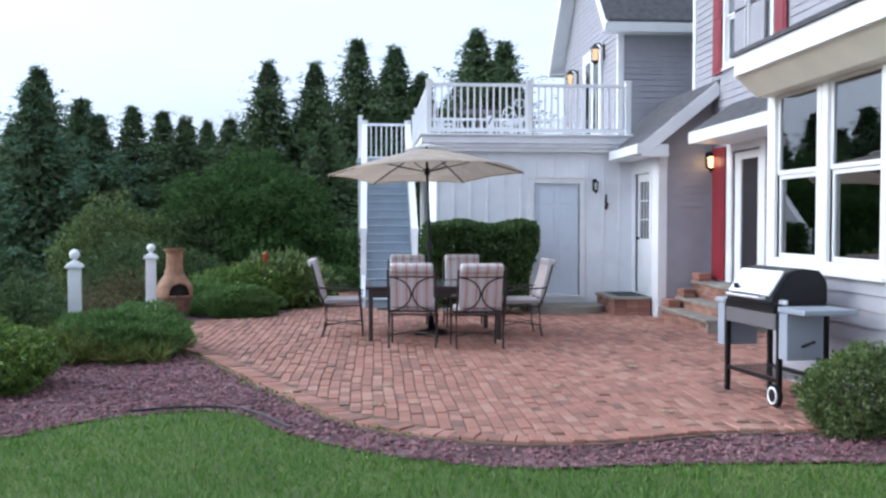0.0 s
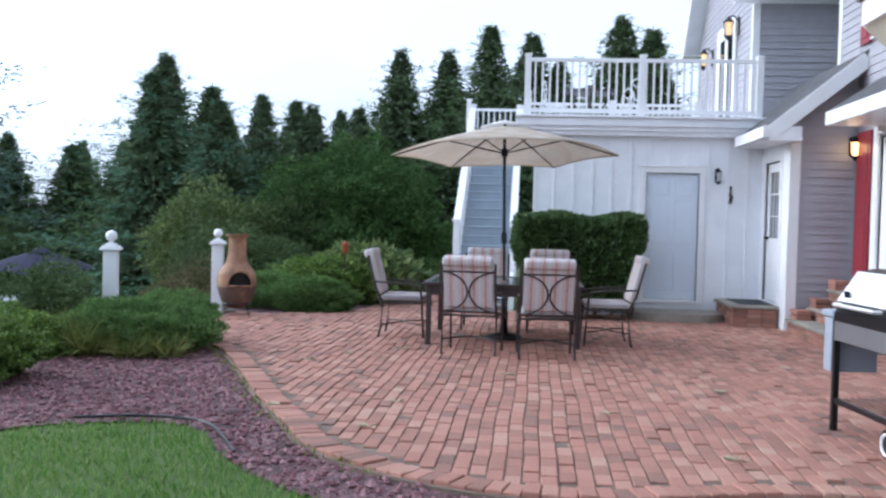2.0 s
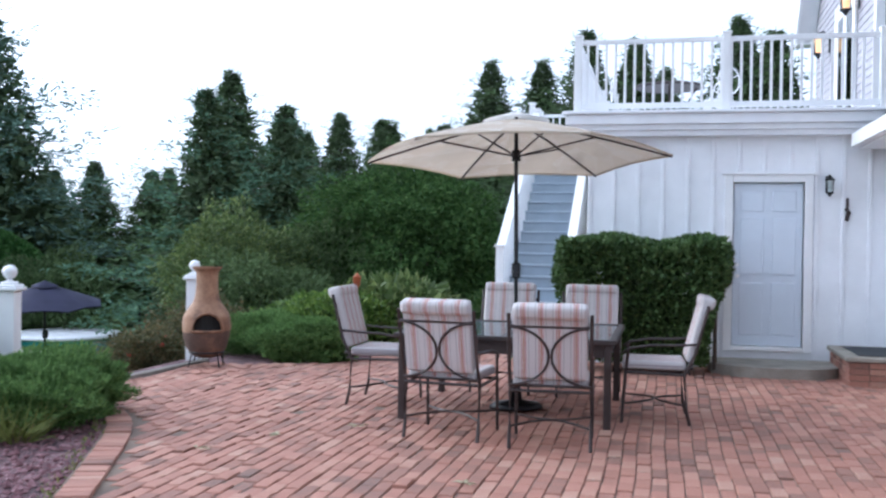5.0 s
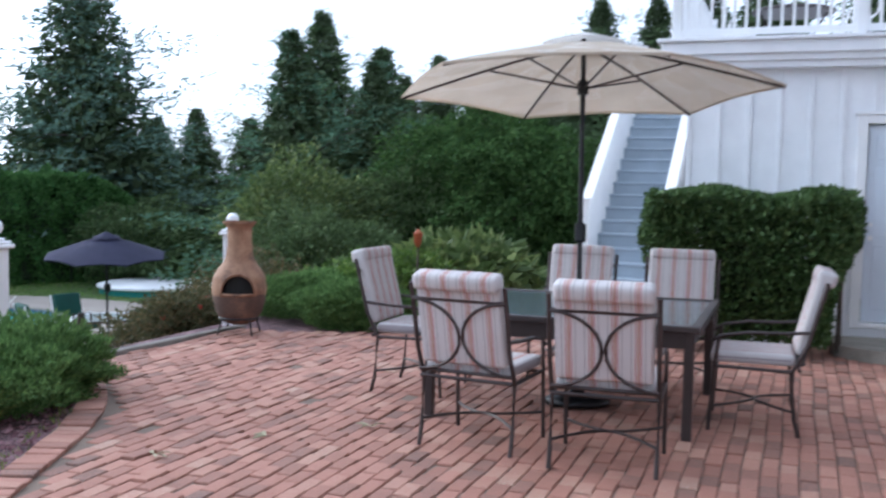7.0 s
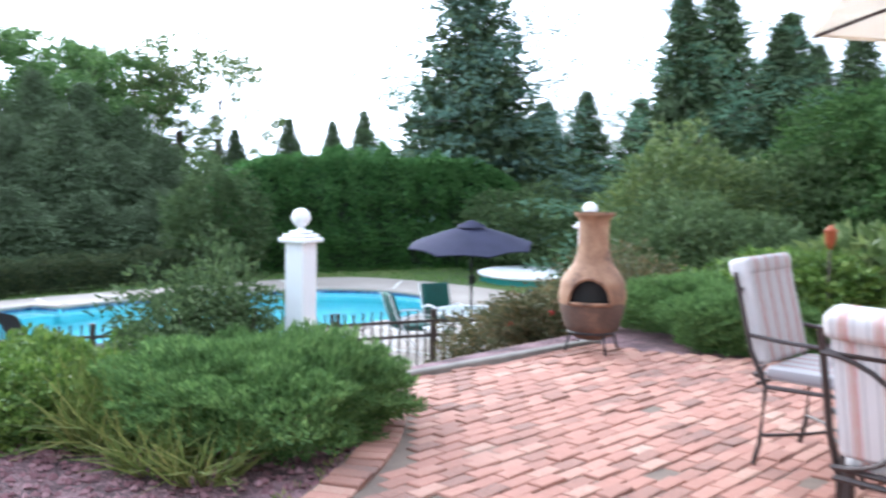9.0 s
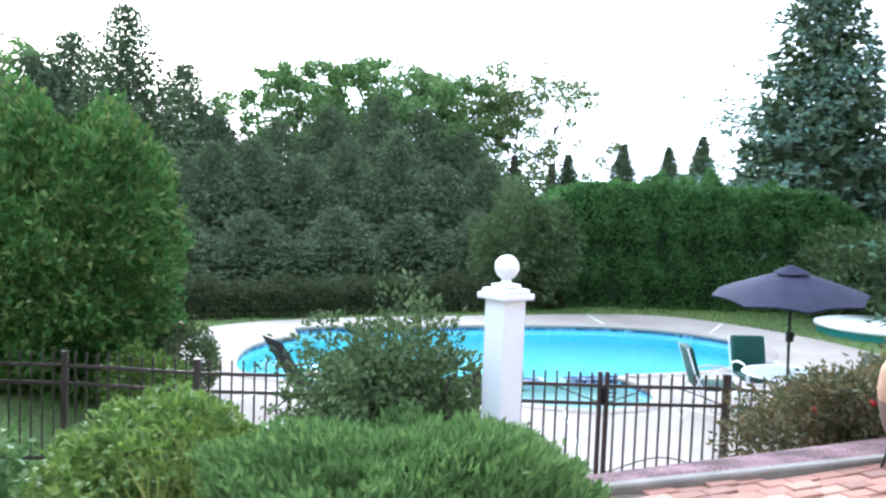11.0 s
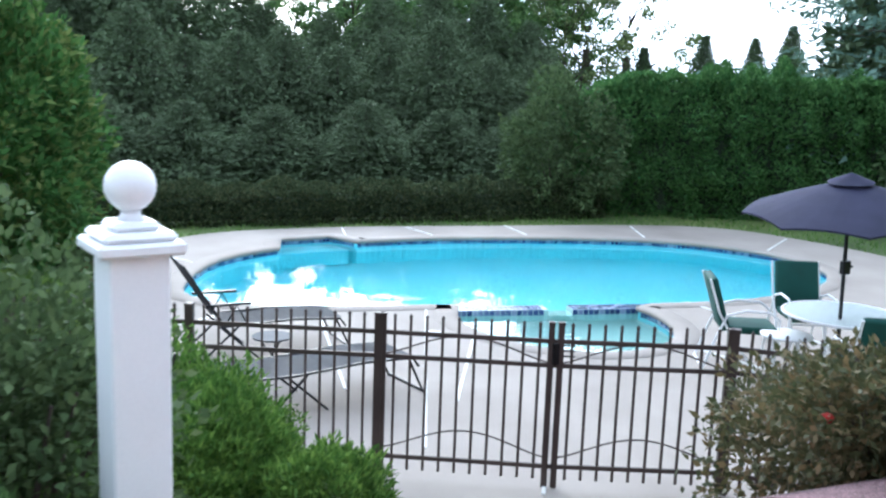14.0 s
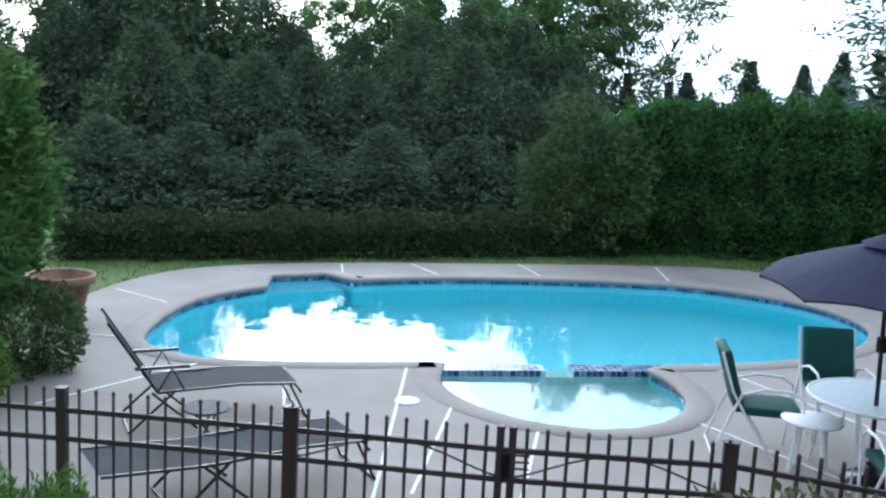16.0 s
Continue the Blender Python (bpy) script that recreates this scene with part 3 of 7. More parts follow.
r = np.random.default_rng(11)
p = np.column_stack([r.uniform(-5, 4, 90000), 4.6 - 6.6 * r.uniform(0, 1, 90000) ** 0.9])
p = p[inside(p, LAWN)]
blades("lawn_grass", p, ground_z(p[:, 0], p[:, 1]) - 0.005, 0.065, 0.008, M_GRASS, r, "bright green mown lawn grass")
p = np.column_stack([r.uniform(-24, -6, 36000), r.uniform(7, 30, 36000)])
p = p[~inside(p, TERRACE)]
blades("pool_lawn_grass", p, ground_z(p[:, 0], p[:, 1]) - 0.005, 0.09, 0.02, M_GRASS, r, "lawn grass round the pool terrace")
p = np.column_stack([ex - ty * 0.03 + r.normal(0, 0.035, len(ex)), ey + tx * 0.03 + r.normal(0, 0.035, len(ex))])
p = np.repeat(p[at > 3.2], 5, 0)
p = p + r.normal(0, 0.03, p.shape)
blades("edge_weeds", p, np.full(len(p), -0.01), 0.045, 0.012, L_STRAW, r, "straw-coloured weeds along the brick edge")
# garden hose lying at the lawn's edge
bm = B()
pipe(bm, [(x, y, 0.0) for x, y in curve([(-0.5, 3.55), (-0.86, 4.22), (-1.1, 4.42), (-1.5, 4.45), (-1.9, 4.3)], 0.08)], 0.011)
tagged(part("edging_strip", bm, M_BLACK), "thin black plastic lawn edging", "edging")


# ---- house ----
WALL_Y = 13.6


def siding(bm, axis, at_, lo, hi, z0, z1, side, step=0.115, cut=(), t=0.016):
    """Lapped boards on a wall that lies at axis = at_ and faces side (+1 or -1). cut: openings (lo, hi, z0, z1)."""
    z = z0
    while z < z1 - 0.01:
        zt = min(z + step, z1)
        spans = [(lo, hi)]
        for c in cut:
            if zt > c[2] + 0.02 and z < c[3] - 0.02:
                out = []
                for a, b in spans:
                    if c[0] > a:
                        out.append((a, min(b, c[0])))
                    if c[1] < b:
                        out.append((max(a, c[1]), b))
                spans = [s for s in out if s[1] - s[0] > 0.01]
        for a, b in spans:
            o, i = at_ + side * t, at_
            q = [(a, i, z), (b, i, z), (b, o, z), (a, o, z), (a, i, zt), (b, i, zt), (b, i + side * 0.002, zt), (a, i + side * 0.002, zt)]
            vs = [bm.verts.new((u, w, h) if axis == "y" else (w, u, h)) for u, w, h in q]
            for f in ((0, 1, 2, 3), (3, 2, 6, 7), (0, 3, 7, 4), (1, 5, 6, 2), (4, 7, 6, 5), (0, 4, 5, 1)):
                bm.faces.new([vs[x] for x in f])
        z = zt
    bmesh.ops.recalc_face_normals(bm, faces=bm.faces[:])
    return bm


def wall(name, lo, hi, mat, label):
    bm = B()
    box(bm, lo, hi)
    return tagged(part(name, bm, mat), label, "wall", kind="structure")


def wall_cut(name, axis, at0, at1, lo, hi, z0, z1, cuts, mat, label):
    """A wall slab with openings through it, built of pieces that meet end to end in one mesh."""
    bm = B()
    xs = sorted({lo, hi, *[c[0] for c in cuts], *[c[1] for c in cuts]})
    for a, b in zip(xs, xs[1:]):
        zs = [(z0, z1)]
        for c in cuts:
            if c[0] <= a + 1e-6 and c[1] >= b - 1e-6:
                zs = [s for q in zs for s in ((q[0], c[2]), (c[3], q[1])) if s[1] - s[0] > 0.001]
        for u, v in zs:
            box(bm, (a, at0, u) if axis == "y" else (at0, a, u), (b, at1, v) if axis == "y" else (at1, b, v))
    return tagged(part(name, bm, mat), label, "wall", kind="structure")


# lower block with the deck on top: board and batten front
DOOR_CUT = (3.09, 3.93, 0.25, 2.29)
w_front = wall_cut("wall_front", "y", WALL_Y, WALL_Y + 0.2, 1.3, 4.95, -0.2, 2.9, [DOOR_CUT], M_WHITE, "white painted board-and-batten wall")
for x in np.arange(1.32, 4.9, 0.305):
    spans = [(0.02, 2.9)] if not (3.0 < x < 4.02) else [(2.42, 2.9)]
    for a, b in spans:
        bm = B()
        box(bm, (x - 0.022, WALL_Y - 0.02, a), (x + 0.022, WALL_Y + 0.002, b), 0.003)
        part("batten", bm, M_WHITE, w_front)
wall("wall_side", (1.3, WALL_Y + 0.2, -0.2), (1.45, 19.5, 2.9), M_WHITE, "white painted side wall below the deck")
wall("wall_back", (1.3, 19.3, -0.2), (6.0, 19.5, 2.9), M_WHITE, "white back wall below the deck")
bm = B()
box(bm, (1.06, 13.42, 2.93), (4.98, 19.6, 3.0), 0.004)
box(bm, (1.1, 13.46, 2.86), (4.95, 19.55, 2.93), 0.004)
box(bm, (1.02, 13.38, 3.0), (5.0, 19.65, 3.13), 0.006)
box(bm, (0.98, 13.34, 3.13), (5.0, 19.7, 3.17), 0.006)
tagged(part("deck_platform", bm, M_WHITE), "white moulded cornice and roof deck", "deck", kind="structure")


def railing(a, b, z, posts, label):
    """White deck railing from a to b with square posts, rails and balusters."""
    a, b = Vector((*a, z)), Vector((*b, z))
    th = thing("deck_railing", label, "railing")
    d = b - a
    for u in posts:
        q = a + d * u
        bm = B()
        box(bm, (q.x - 0.05, q.y - 0.05, z), (q.x + 0.05, q.y + 0.05, z + 0.95), 0.004)
        box(bm, (q.x - 0.06, q.y - 0.06, z + 0.95), (q.x + 0.06, q.y + 0.06, z + 0.985), 0.008)
        part("post", bm, M_TRIM, th)
    for h, s in ((0.08, 0.07), (0.89, 0.06)):
        bm = B()
        beam(bm, a + Vector((0, 0, h)), b + Vector((0, 0, h)), 0.05, s, 0.004)
        part("rail", bm, M_TRIM, th)
    k = int(d.length / 0.115)
    base = B()
    box(base, (-0.016, -0.016, 0.11), (0.016, 0.016, 0.87))
    me = mesh_of(base, "baluster", M_TRIM)
    for i in range(1, k):
        ob = new("baluster", me)
        ob.parent, ob.location = th, a + d * (i / k)
    return th


railing((1.16, 13.54), (4.8, 13.54), 3.17, (0, 0.5, 1), "white painted deck railing with square balusters")
railing((1.16, 13.66), (1.16, 18.1), 3.17, (1,), "white painted deck railing along the deck's side")
railing((1.16, 19.45), (4.8, 19.45), 3.17, (0, 0.5, 1), "white painted deck railing along the far side")
railing((-0.12, 19.85), (1.0, 19.85), 3.06, (0, 1), "white painted railing round the stair landing")
railing((-0.12, 18.68), (-0.12, 19.73), 3.06, (0,), "short white railing beside the stair landing")
bm = B()
box(bm, (-0.2, 18.56, 2.94), (1.0, 19.95, 3.06), 0.006)
tagged(part("stair_landing", bm, M_STAIR), "grey painted landing at the head of the stairs", "landing", kind="structure")
for x in (-0.12, 0.9):
    bm = B()
    box(bm, (x - 0.07, 19.7, -0.1), (x + 0.07, 19.84, 2.94), 0.005)
    tagged(part("landing_post", bm, M_TRIM), "white square post under the landing", "post", "posts under landing")

# grey stairs with white closed sides
stairs = thing("staircase", "grey painted wooden stairs between white side boards", "stairs")
N_STEP, Y0, RUN, RISE = 18, 14.1, 0.26, 0.17
for i in range(N_STEP):
    y, z = Y0 + i * RUN, 0.12 + i * RISE
    if i == N_STEP - 1:
        break
    bm = B()
    box(bm, (0.02, y + 0.03, z - RISE + 0.03), (0.93, y + 0.05, z))
    part("riser", bm, M_STAIR, stairs)
    bm = B()
    box(bm, (0.02, y, z), (0.93, y + RUN + 0.03, z + 0.035), 0.008)
    part("tread", bm, M_STAIR, stairs)


def slope_z(y):
    return 0.14 + (y - Y0) / RUN * RISE


for x0, x1 in ((-0.06, 0.02), (0.93, 1.01)):
    bm = B()
    pts = [(14.05, -0.05), (14.05, 0.2), (14.76, slope_z(14.76) + 0.03), (14.76, slope_z(14.76) + 0.8), (18.55, slope_z(18.55) + 0.8), (18.55, slope_z(18.55) - 0.35), (14.9, -0.05)]
    lo, hi = [bm.verts.new((x0, y, z)) for y, z in pts], [bm.verts.new((x1, y, z)) for y, z in pts]
    for i in range(7):
        bm.faces.new((lo[i], lo[(i + 1) % 7], hi[(i + 1) % 7], hi[i]))
    bm.faces.new(lo[::-1])
    bm.faces.new(hi)
    bmesh.ops.recalc_face_normals(bm, faces=bm.faces[:])
    part("side_board", bm, M_TRIM, stairs)
    bm = B()
    xm = (x0 + x1) / 2
    beam(bm, (xm, 14.76, slope_z(14.76) + 0.82), (xm, 18.55, slope_z(18.55) + 0.82), 0.13, 0.04, 0.006)
    part("handrail", bm, M_TRIM, stairs)
    for y in (14.76, 18.5):
        bm = B()
        box(bm, (xm - 0.055, y - 0.055, slope_z(y) - 0.4), (xm + 0.055, y + 0.055, slope_z(y) + 0.86), 0.004)
        box(bm, (xm - 0.075, y - 0.075, slope_z(y) + 0.86), (xm + 0.075, y + 0.075, slope_z(y) + 0.895), 0.006)
        part("newel_post", bm, M_TRIM, stairs)

# back door
door = thing("door_1", "pale blue-white panelled back door, closed", "door", kind="structure")
bm = B()
box(bm, (3.1, WALL_Y + 0.03, 0.27), (3.92, WALL_Y + 0.075, 2.28), 0.004)
leaf = part("door_leaf", bm, M_DOOR, door)
for x0, x1 in ((3.18, 3.46), (3.56, 3.84)):
    for z0, z1 in ((0.4, 1.05), (1.15, 1.85), (1.93, 2.18)):
        bm = B()
        box(bm, (x0, WALL_Y + 0.022, z0), (x1, WALL_Y + 0.032, z1), 0.006)
        part("door_panel", bm, M_DOOR, leaf)
for z in (1.13, 1.27):
    bm = B()
    rod(bm, (3.15, WALL_Y - 0.03, z), (3.15, WALL_Y + 0.03, z), 0.026 if z < 1.2 else 0.02, n=12)
    part("door_knob", bm, M_STEEL, leaf, "steel knob")
bm = B()
for lo, hi in (((2.99, WALL_Y - 0.03, 0.2), (3.09, WALL_Y + 0.05, 2.38)), ((3.93, WALL_Y - 0.03, 0.2), (4.03, WALL_Y + 0.05, 2.38)), ((3.09, WALL_Y - 0.03, 2.29), (3.93, WALL_Y + 0.05, 2.38)), ((2.96, WALL_Y - 0.045, 2.38), (4.06, WALL_Y + 0.02, 2.41))):
    box(bm, lo, hi, 0.004)
part("door_frame", bm, M_TRIM, door)
bm = B()
box(bm, (3.09, WALL_Y - 0.05, 0.21), (3.93, WALL_Y + 0.1, 0.262), 0.006)
part("threshold", bm, M_STEEL, door)
bm = B()
prism(bm, [(2.85, 13.56), *[(3.55 - 0.75 * math.cos(a), 13.2 - 0.62 * math.sin(a) ** 0.7) for a in np.linspace(0.05, 3.09, 20)], (4.25, 13.56)], -0.1, 0.12)
tagged(part("stoop_slab", bm, M_STONE), "grey stone stoop with a rounded front before the door", "stoop", kind="structure")


def lantern(m, label, lit=None):
    th = thing("wall_lantern", label, "lantern", m)
    bm = B()
    box(bm, (-0.035, -0.012, -0.1), (0.035, 0.0, 0.1), 0.004)
    part("backplate", bm, M_BLACK, th)
    bm = B()
    pipe(bm, [(0, -0.01, 0.06), (0, -0.06, 0.11), (0, -0.1, 0.1), (0, -0.11, 0.07)], 0.008)
    part("arm", bm, M_BLACK, th)
    bm = B()
    lathe(bm, [(0.012, 0.1), (0.03, 0.075), (0.065, 0.045), (0.06, 0.04), (0.01, 0.04)], 8, pose(0, -0.11, 0))
    lathe(bm, [(0.045, -0.12), (0.05, -0.105), (0.02, -0.14), (0.005, -0.16)], 8, pose(0, -0.11, 0))
    for k in range(4):
        a = k * math.tau / 4 + 0.78
        rod(bm, (0.055 * math.cos(a), -0.11 + 0.055 * math.sin(a), 0.045), (0.044 * math.cos(a), -0.11 + 0.044 * math.sin(a), -0.11), 0.005, n=5)
    part("cage", bm, M_BLACK, th)
    bm = B()
    lathe(bm, [(0.03, -0.1), (0.042, 0.035)], 8, pose(0, -0.11, 0))
    part("glass_shade", bm, lit or M_TGLASS, th)
    return th



def lit_glass(name, strength):
    m = plain(name, (0.6, 0.45, 0.3), 0.3)
    b = m.node_tree.nodes["Principled BSDF"]
    b.inputs["Emission Color"].default_value, b.inputs["Emission Strength"].default_value = (1.0, 0.55, 0.2, 1), strength
    return m


M_LIT, M_DIM = lit_glass("lit_lamp_glass", 5.0), lit_glass("dim_lamp_glass", 0.9)
lantern(pose(4.2, WALL_Y, 2.27), "black metal wall lantern beside the back door")
bm = B()
for a, b, w in (((4.42, 2.1), (4.42, 1.98), 0.03), ((4.40, 1.98), (4.45, 1.9), 0.045), ((4.43, 1.92), (4.41, 1.82), 0.05)):
    beam(bm, (a[0], WALL_Y - 0.015, a[1]), (b[0], WALL_Y - 0.015, b[1]), 0.02, w, 0.006)
tagged(part("wall_ornament", bm, M_BRONZE), "small dark metal ornament hung on the white wall", "ornament")

# vestibule with the half-glazed door in its side
VX, VY = 4.9, 11.9
wall_cut("wall_vestibule_side", "x", VX, VX + 0.18, VY + 0.12, WALL_Y, -0.1, 2.86, [(12.42, 13.3, 0.34, 2.45)], M_WHITE, "white side wall of the entry porch")
bm = B()
lo, hi = [bm.verts.new((x, VY, z)) for x, z in ((VX, -0.1), (5.8, -0.1), (5.8, 3.82), (VX, 3.05))], [bm.verts.new((x, VY + 0.12, z)) for x, z in ((VX, -0.1), (5.8, -0.1), (5.8, 3.82), (VX, 3.05))]
for i in range(4):
    bm.faces.new((lo[i], lo[(i + 1) % 4], hi[(i + 1) % 4], hi[i]))
bm.faces.new(lo[::-1])
bm.faces.new(hi)
for i in range(33):
    z = 0.115 * i
    left = max(VX + 0.13, 4.5 + (z + 0.115 - 2.78) * 1.3 / 1.03)
    if left < 5.7:
        siding(bm, "y", VY, left, 5.8, z, z + 0.115, -1)
tagged(part("wall_vestibule_front", bm, M_SIDING), "grey lap-sided porch wall", "wall", kind="structure")
bm = B()
box(bm, (VX - 0.02, VY - 0.03, 0.0), (VX + 0.13, VY - 0.001, 2.8), 0.004)
box(bm, (VX - 0.022, VY - 0.001, 0.0), (VX - 0.002, VY + 0.14, 2.8), 0.003)
tagged(part("trim_corner", bm, M_TRIM), "white corner board of the porch", "trim", kind="structure")
d2 = thing("door_2", "white half-glazed entry door with small panes, closed", "door", kind="structure")
bm = B()
for lo, hi in (((VX + 0.03, 12.44, 0.36), (VX + 0.07, 13.28, 1.3)), ((VX + 0.03, 12.44, 2.3), (VX + 0.07, 13.28, 2.43)), ((VX + 0.03, 12.44, 1.3), (VX + 0.07, 12.58, 2.3)), ((VX + 0.03, 13.14, 1.3), (VX + 0.07, 13.28, 2.3))):
    box(bm, lo, hi)
for i in (1, 2):
    y = 12.58 + i * 0.187
    box(bm, (VX + 0.035, y - 0.01, 1.3), (VX + 0.062, y + 0.01, 2.3))
for i in (1, 2):
    z = 1.3 + i * 0.333
    box(bm, (VX + 0.036, 12.58, z - 0.01), (VX + 0.061, 13.14, z + 0.01))
part("door_leaf", bm, M_TRIM, d2)
bm = B()
box(bm, (VX + 0.045, 12.58, 1.3), (VX + 0.05, 13.14, 2.3))
part("pane", bm, M_GLASS, d2)
bm = B()
rod(bm, (VX - 0.02, 13.2, 1.3), (VX + 0.03, 13.2, 1.3), 0.025, n=10)
part("door_knob", bm, M_BLACK, d2)
bm = B()
for lo, hi in (((VX - 0.02, 12.32, 0.3), (VX + 0.03, 12.42, 2.55)), ((VX - 0.02, 13.3, 0.3), (VX + 0.03, 13.4, 2.55)), ((VX - 0.02, 12.42, 2.45), (VX + 0.03, 13.3, 2.55))):
    box(bm, lo, hi, 0.004)
part("door_frame", bm, M_TRIM, d2)
wall("wall_vestibule_inner", (5.7, 12.1, 0.2), (5.78, 13.55, 2.85), M_CREAM, "plain inner wall seen through the porch door")
# porch roof, climbing towards the main wall
bm = B()
for y0, y1, dz in ((11.55, 14.5, 0.0),):
    a0, a1 = (4.5, 2.82), (5.8, 3.88)
    q = [(a0[0], y0, a0[1]), (a1[0], y0, a1[1]), (a1[0], y1, a1[1]), (a0[0], y1, a0[1])]
    vs = [bm.verts.new(c) for c in q] + [bm.verts.new((x, y, z + 0.05)) for x, y, z in q]
    for f in ((0, 3, 2, 1), (4, 5, 6, 7), (0, 1, 5, 4), (1, 2, 6, 5), (2, 3, 7, 6), (3, 0, 4, 7)):
        bm.faces.new([vs[i] for i in f])
roof_p = tagged(part("roof_porch", bm, M_ROOF), "dark grey shingled porch roof", "roof", kind="structure")
bm = B()
beam(bm, (4.5, 11.56, 2.74), (5.8, 11.56, 3.8), 0.04, 0.2, 0.004)
box(bm, (4.42, 11.53, 2.7), (4.5, 13.42, 2.86), 0.006)
box(bm, (4.5, 11.6, 2.68), (4.98, 13.42, 2.72), 0.003)
box(bm, (4.5, 11.55, 2.66), (4.95, 11.9, 2.86), 0.004)
part("fascia", bm, M_TRIM, roof_p)

# upper block with gable over the deck
GX, GY0, GY1 = 4.95, 14.8, 20.1
bm = B()
box(bm, (GX, GY0, 2.8), (7.0, GY0 + 0.15, 5.8))
siding(bm, "y", GY0, GX + 0.1, 7.0, 3.0, 5.77, -1)
tagged(part("wall_upper_front", bm, M_SIDING), "grey lap-sided upper wall", "wall", kind="structure")
bm = B()
pk = (GY0 + GY1) / 2
pts = [(GY0, 3.0), (GY1, 3.0), (GY1, 5.65), (pk, 8.3), (GY0, 5.65)]
lo, hi = [bm.verts.new((GX, y, z)) for y, z in pts], [bm.verts.new((GX + 0.15, y, z)) for y, z in pts]
for i in range(5):
    bm.faces.new((lo[i], lo[(i + 1) % 5], hi[(i + 1) % 5], hi[i]))
bm.faces.new(lo[::-1])
bm.faces.new(hi)
bmesh.ops.recalc_face_normals(bm, faces=bm.faces[:])
z = 3.15
while z < 7.9:
    inset = max(0, (z + 0.115 - 5.65)) * (pk - GY0) / 2.65
    siding(bm, "x", GX, GY0 + 0.1 + inset, GY1 - inset, z, z + 0.115, -1)
    z += 0.115
tagged(part("wall_gable", bm, M_SIDING_L), "light grey lap-sided gable wall over the deck", "wall", kind="structure")
bm = B()
box(bm, (GX - 0.02, GY0 - 0.02, 3.0), (GX + 0.1, GY0 - 0.001, 5.75), 0.003)
box(bm, (GX - 0.02, GY0 - 0.001, 3.0), (GX - 0.001, GY0 + 0.1, 5.75), 0.003)
tagged(part("trim_gable_corner", bm, M_TRIM), "white corner board of the gable block", "trim", kind="structure")
roof_g = thing("roof_gable", "dark grey shingled gable roof with white rakes", "roof", kind="structure")
for s, ye in ((-1, GY0 - 0.35), (1, GY1 + 0.35)):
    bm = B()
    ze = 5.65 - 0.35
    q = [(GX - 0.35, ye, ze + 0.12), (7.6, ye, ze + 0.12), (7.6, pk, 8.42), (GX - 0.35, pk, 8.42)]
    vs = [bm.verts.new(c) for c in q] + [bm.verts.new((x, y, z + 0.06)) for x, y, z in q]
    for f in ((0, 3, 2, 1), (4, 5, 6, 7), (0, 1, 5, 4), (1, 2, 6, 5), (2, 3, 7, 6), (3, 0, 4, 7)):
        bm.faces.new([vs[i] for i in f])
    bmesh.ops.recalc_face_normals(bm, faces=bm.faces[:])
    bm.normal_update()
    for f in bm.faces:
        f.material_index = 1 if f.normal.z < -0.3 else 0
    part("roof_slope", bm, [M_ROOF, M_TRIM], roof_g)
    bm = B()
    beam(bm, (GX - 0.34, ye, ze + 0.02), (GX - 0.34, pk, 8.32), 0.05, 0.2, 0.004)
    part("rake_board", bm, M_TRIM, roof_g)
    bm = B()
    box(bm, (GX - 0.36, ye - 0.03 if s < 0 else ye, ze - 0.06), (7.0, ye if s < 0 else ye + 0.03, ze + 0.12), 0.004)
    box(bm, (GX - 0.36, min(ye, ye - s * 0.36), ze - 0.05), (7.0, max(ye, ye - s * 0.36), ze - 0.03))
    part("eave_board", bm, M_TRIM, roof_g)
d3 = thing("door_3", "white glazed french doors onto the deck", "door", kind="structure")
for y0 in (16.2, 16.95):
    bm = B()
    for lo, hi in (((GX - 0.05, y0, 3.25), (GX - 0.02, y0 + 0.1, 5.2)), ((GX - 0.05, y0 + 0.62, 3.25), (GX - 0.02, y0 + 0.72, 5.2)), ((GX - 0.05, y0 + 0.1, 3.25), (GX - 0.02, y0 + 0.62, 3.5)), ((GX - 0.05, y0 + 0.1, 5.08), (GX - 0.02, y0 + 0.62, 5.2))):
        box(bm, lo, hi, 0.003)
    part("door_leaf", bm, M_TRIM, d3)
    bm = B()
    box(bm, (GX - 0.04, y0 + 0.1, 3.5), (GX - 0.034, y0 + 0.62, 5.08))
    part("pane", bm, M_GLASS, d3)
bm = B()
for lo, hi in (((GX - 0.06, 16.08, 3.2), (GX - 0.018, 16.19, 5.32)), ((GX - 0.06, 17.68, 3.2), (GX - 0.018, 17.79, 5.32)), ((GX - 0.06, 16.19, 5.21), (GX - 0.018, 17.68, 5.32))):
    box(bm, lo, hi, 0.003)
part("door_frame", bm, M_TRIM, d3)
lantern(pose(GX - 0.018, 15.95, 5.1, 0, 0, -90) @ Matrix.Scale(1.7, 4), "dimly lit bronze carriage lantern on the gable wall", M_DIM)
lantern(pose(GX - 0.018, 18.5, 4.95, 0, 0, -90) @ Matrix.Scale(1.7, 4), "dimly lit bronze carriage lantern on the gable wall", M_DIM)

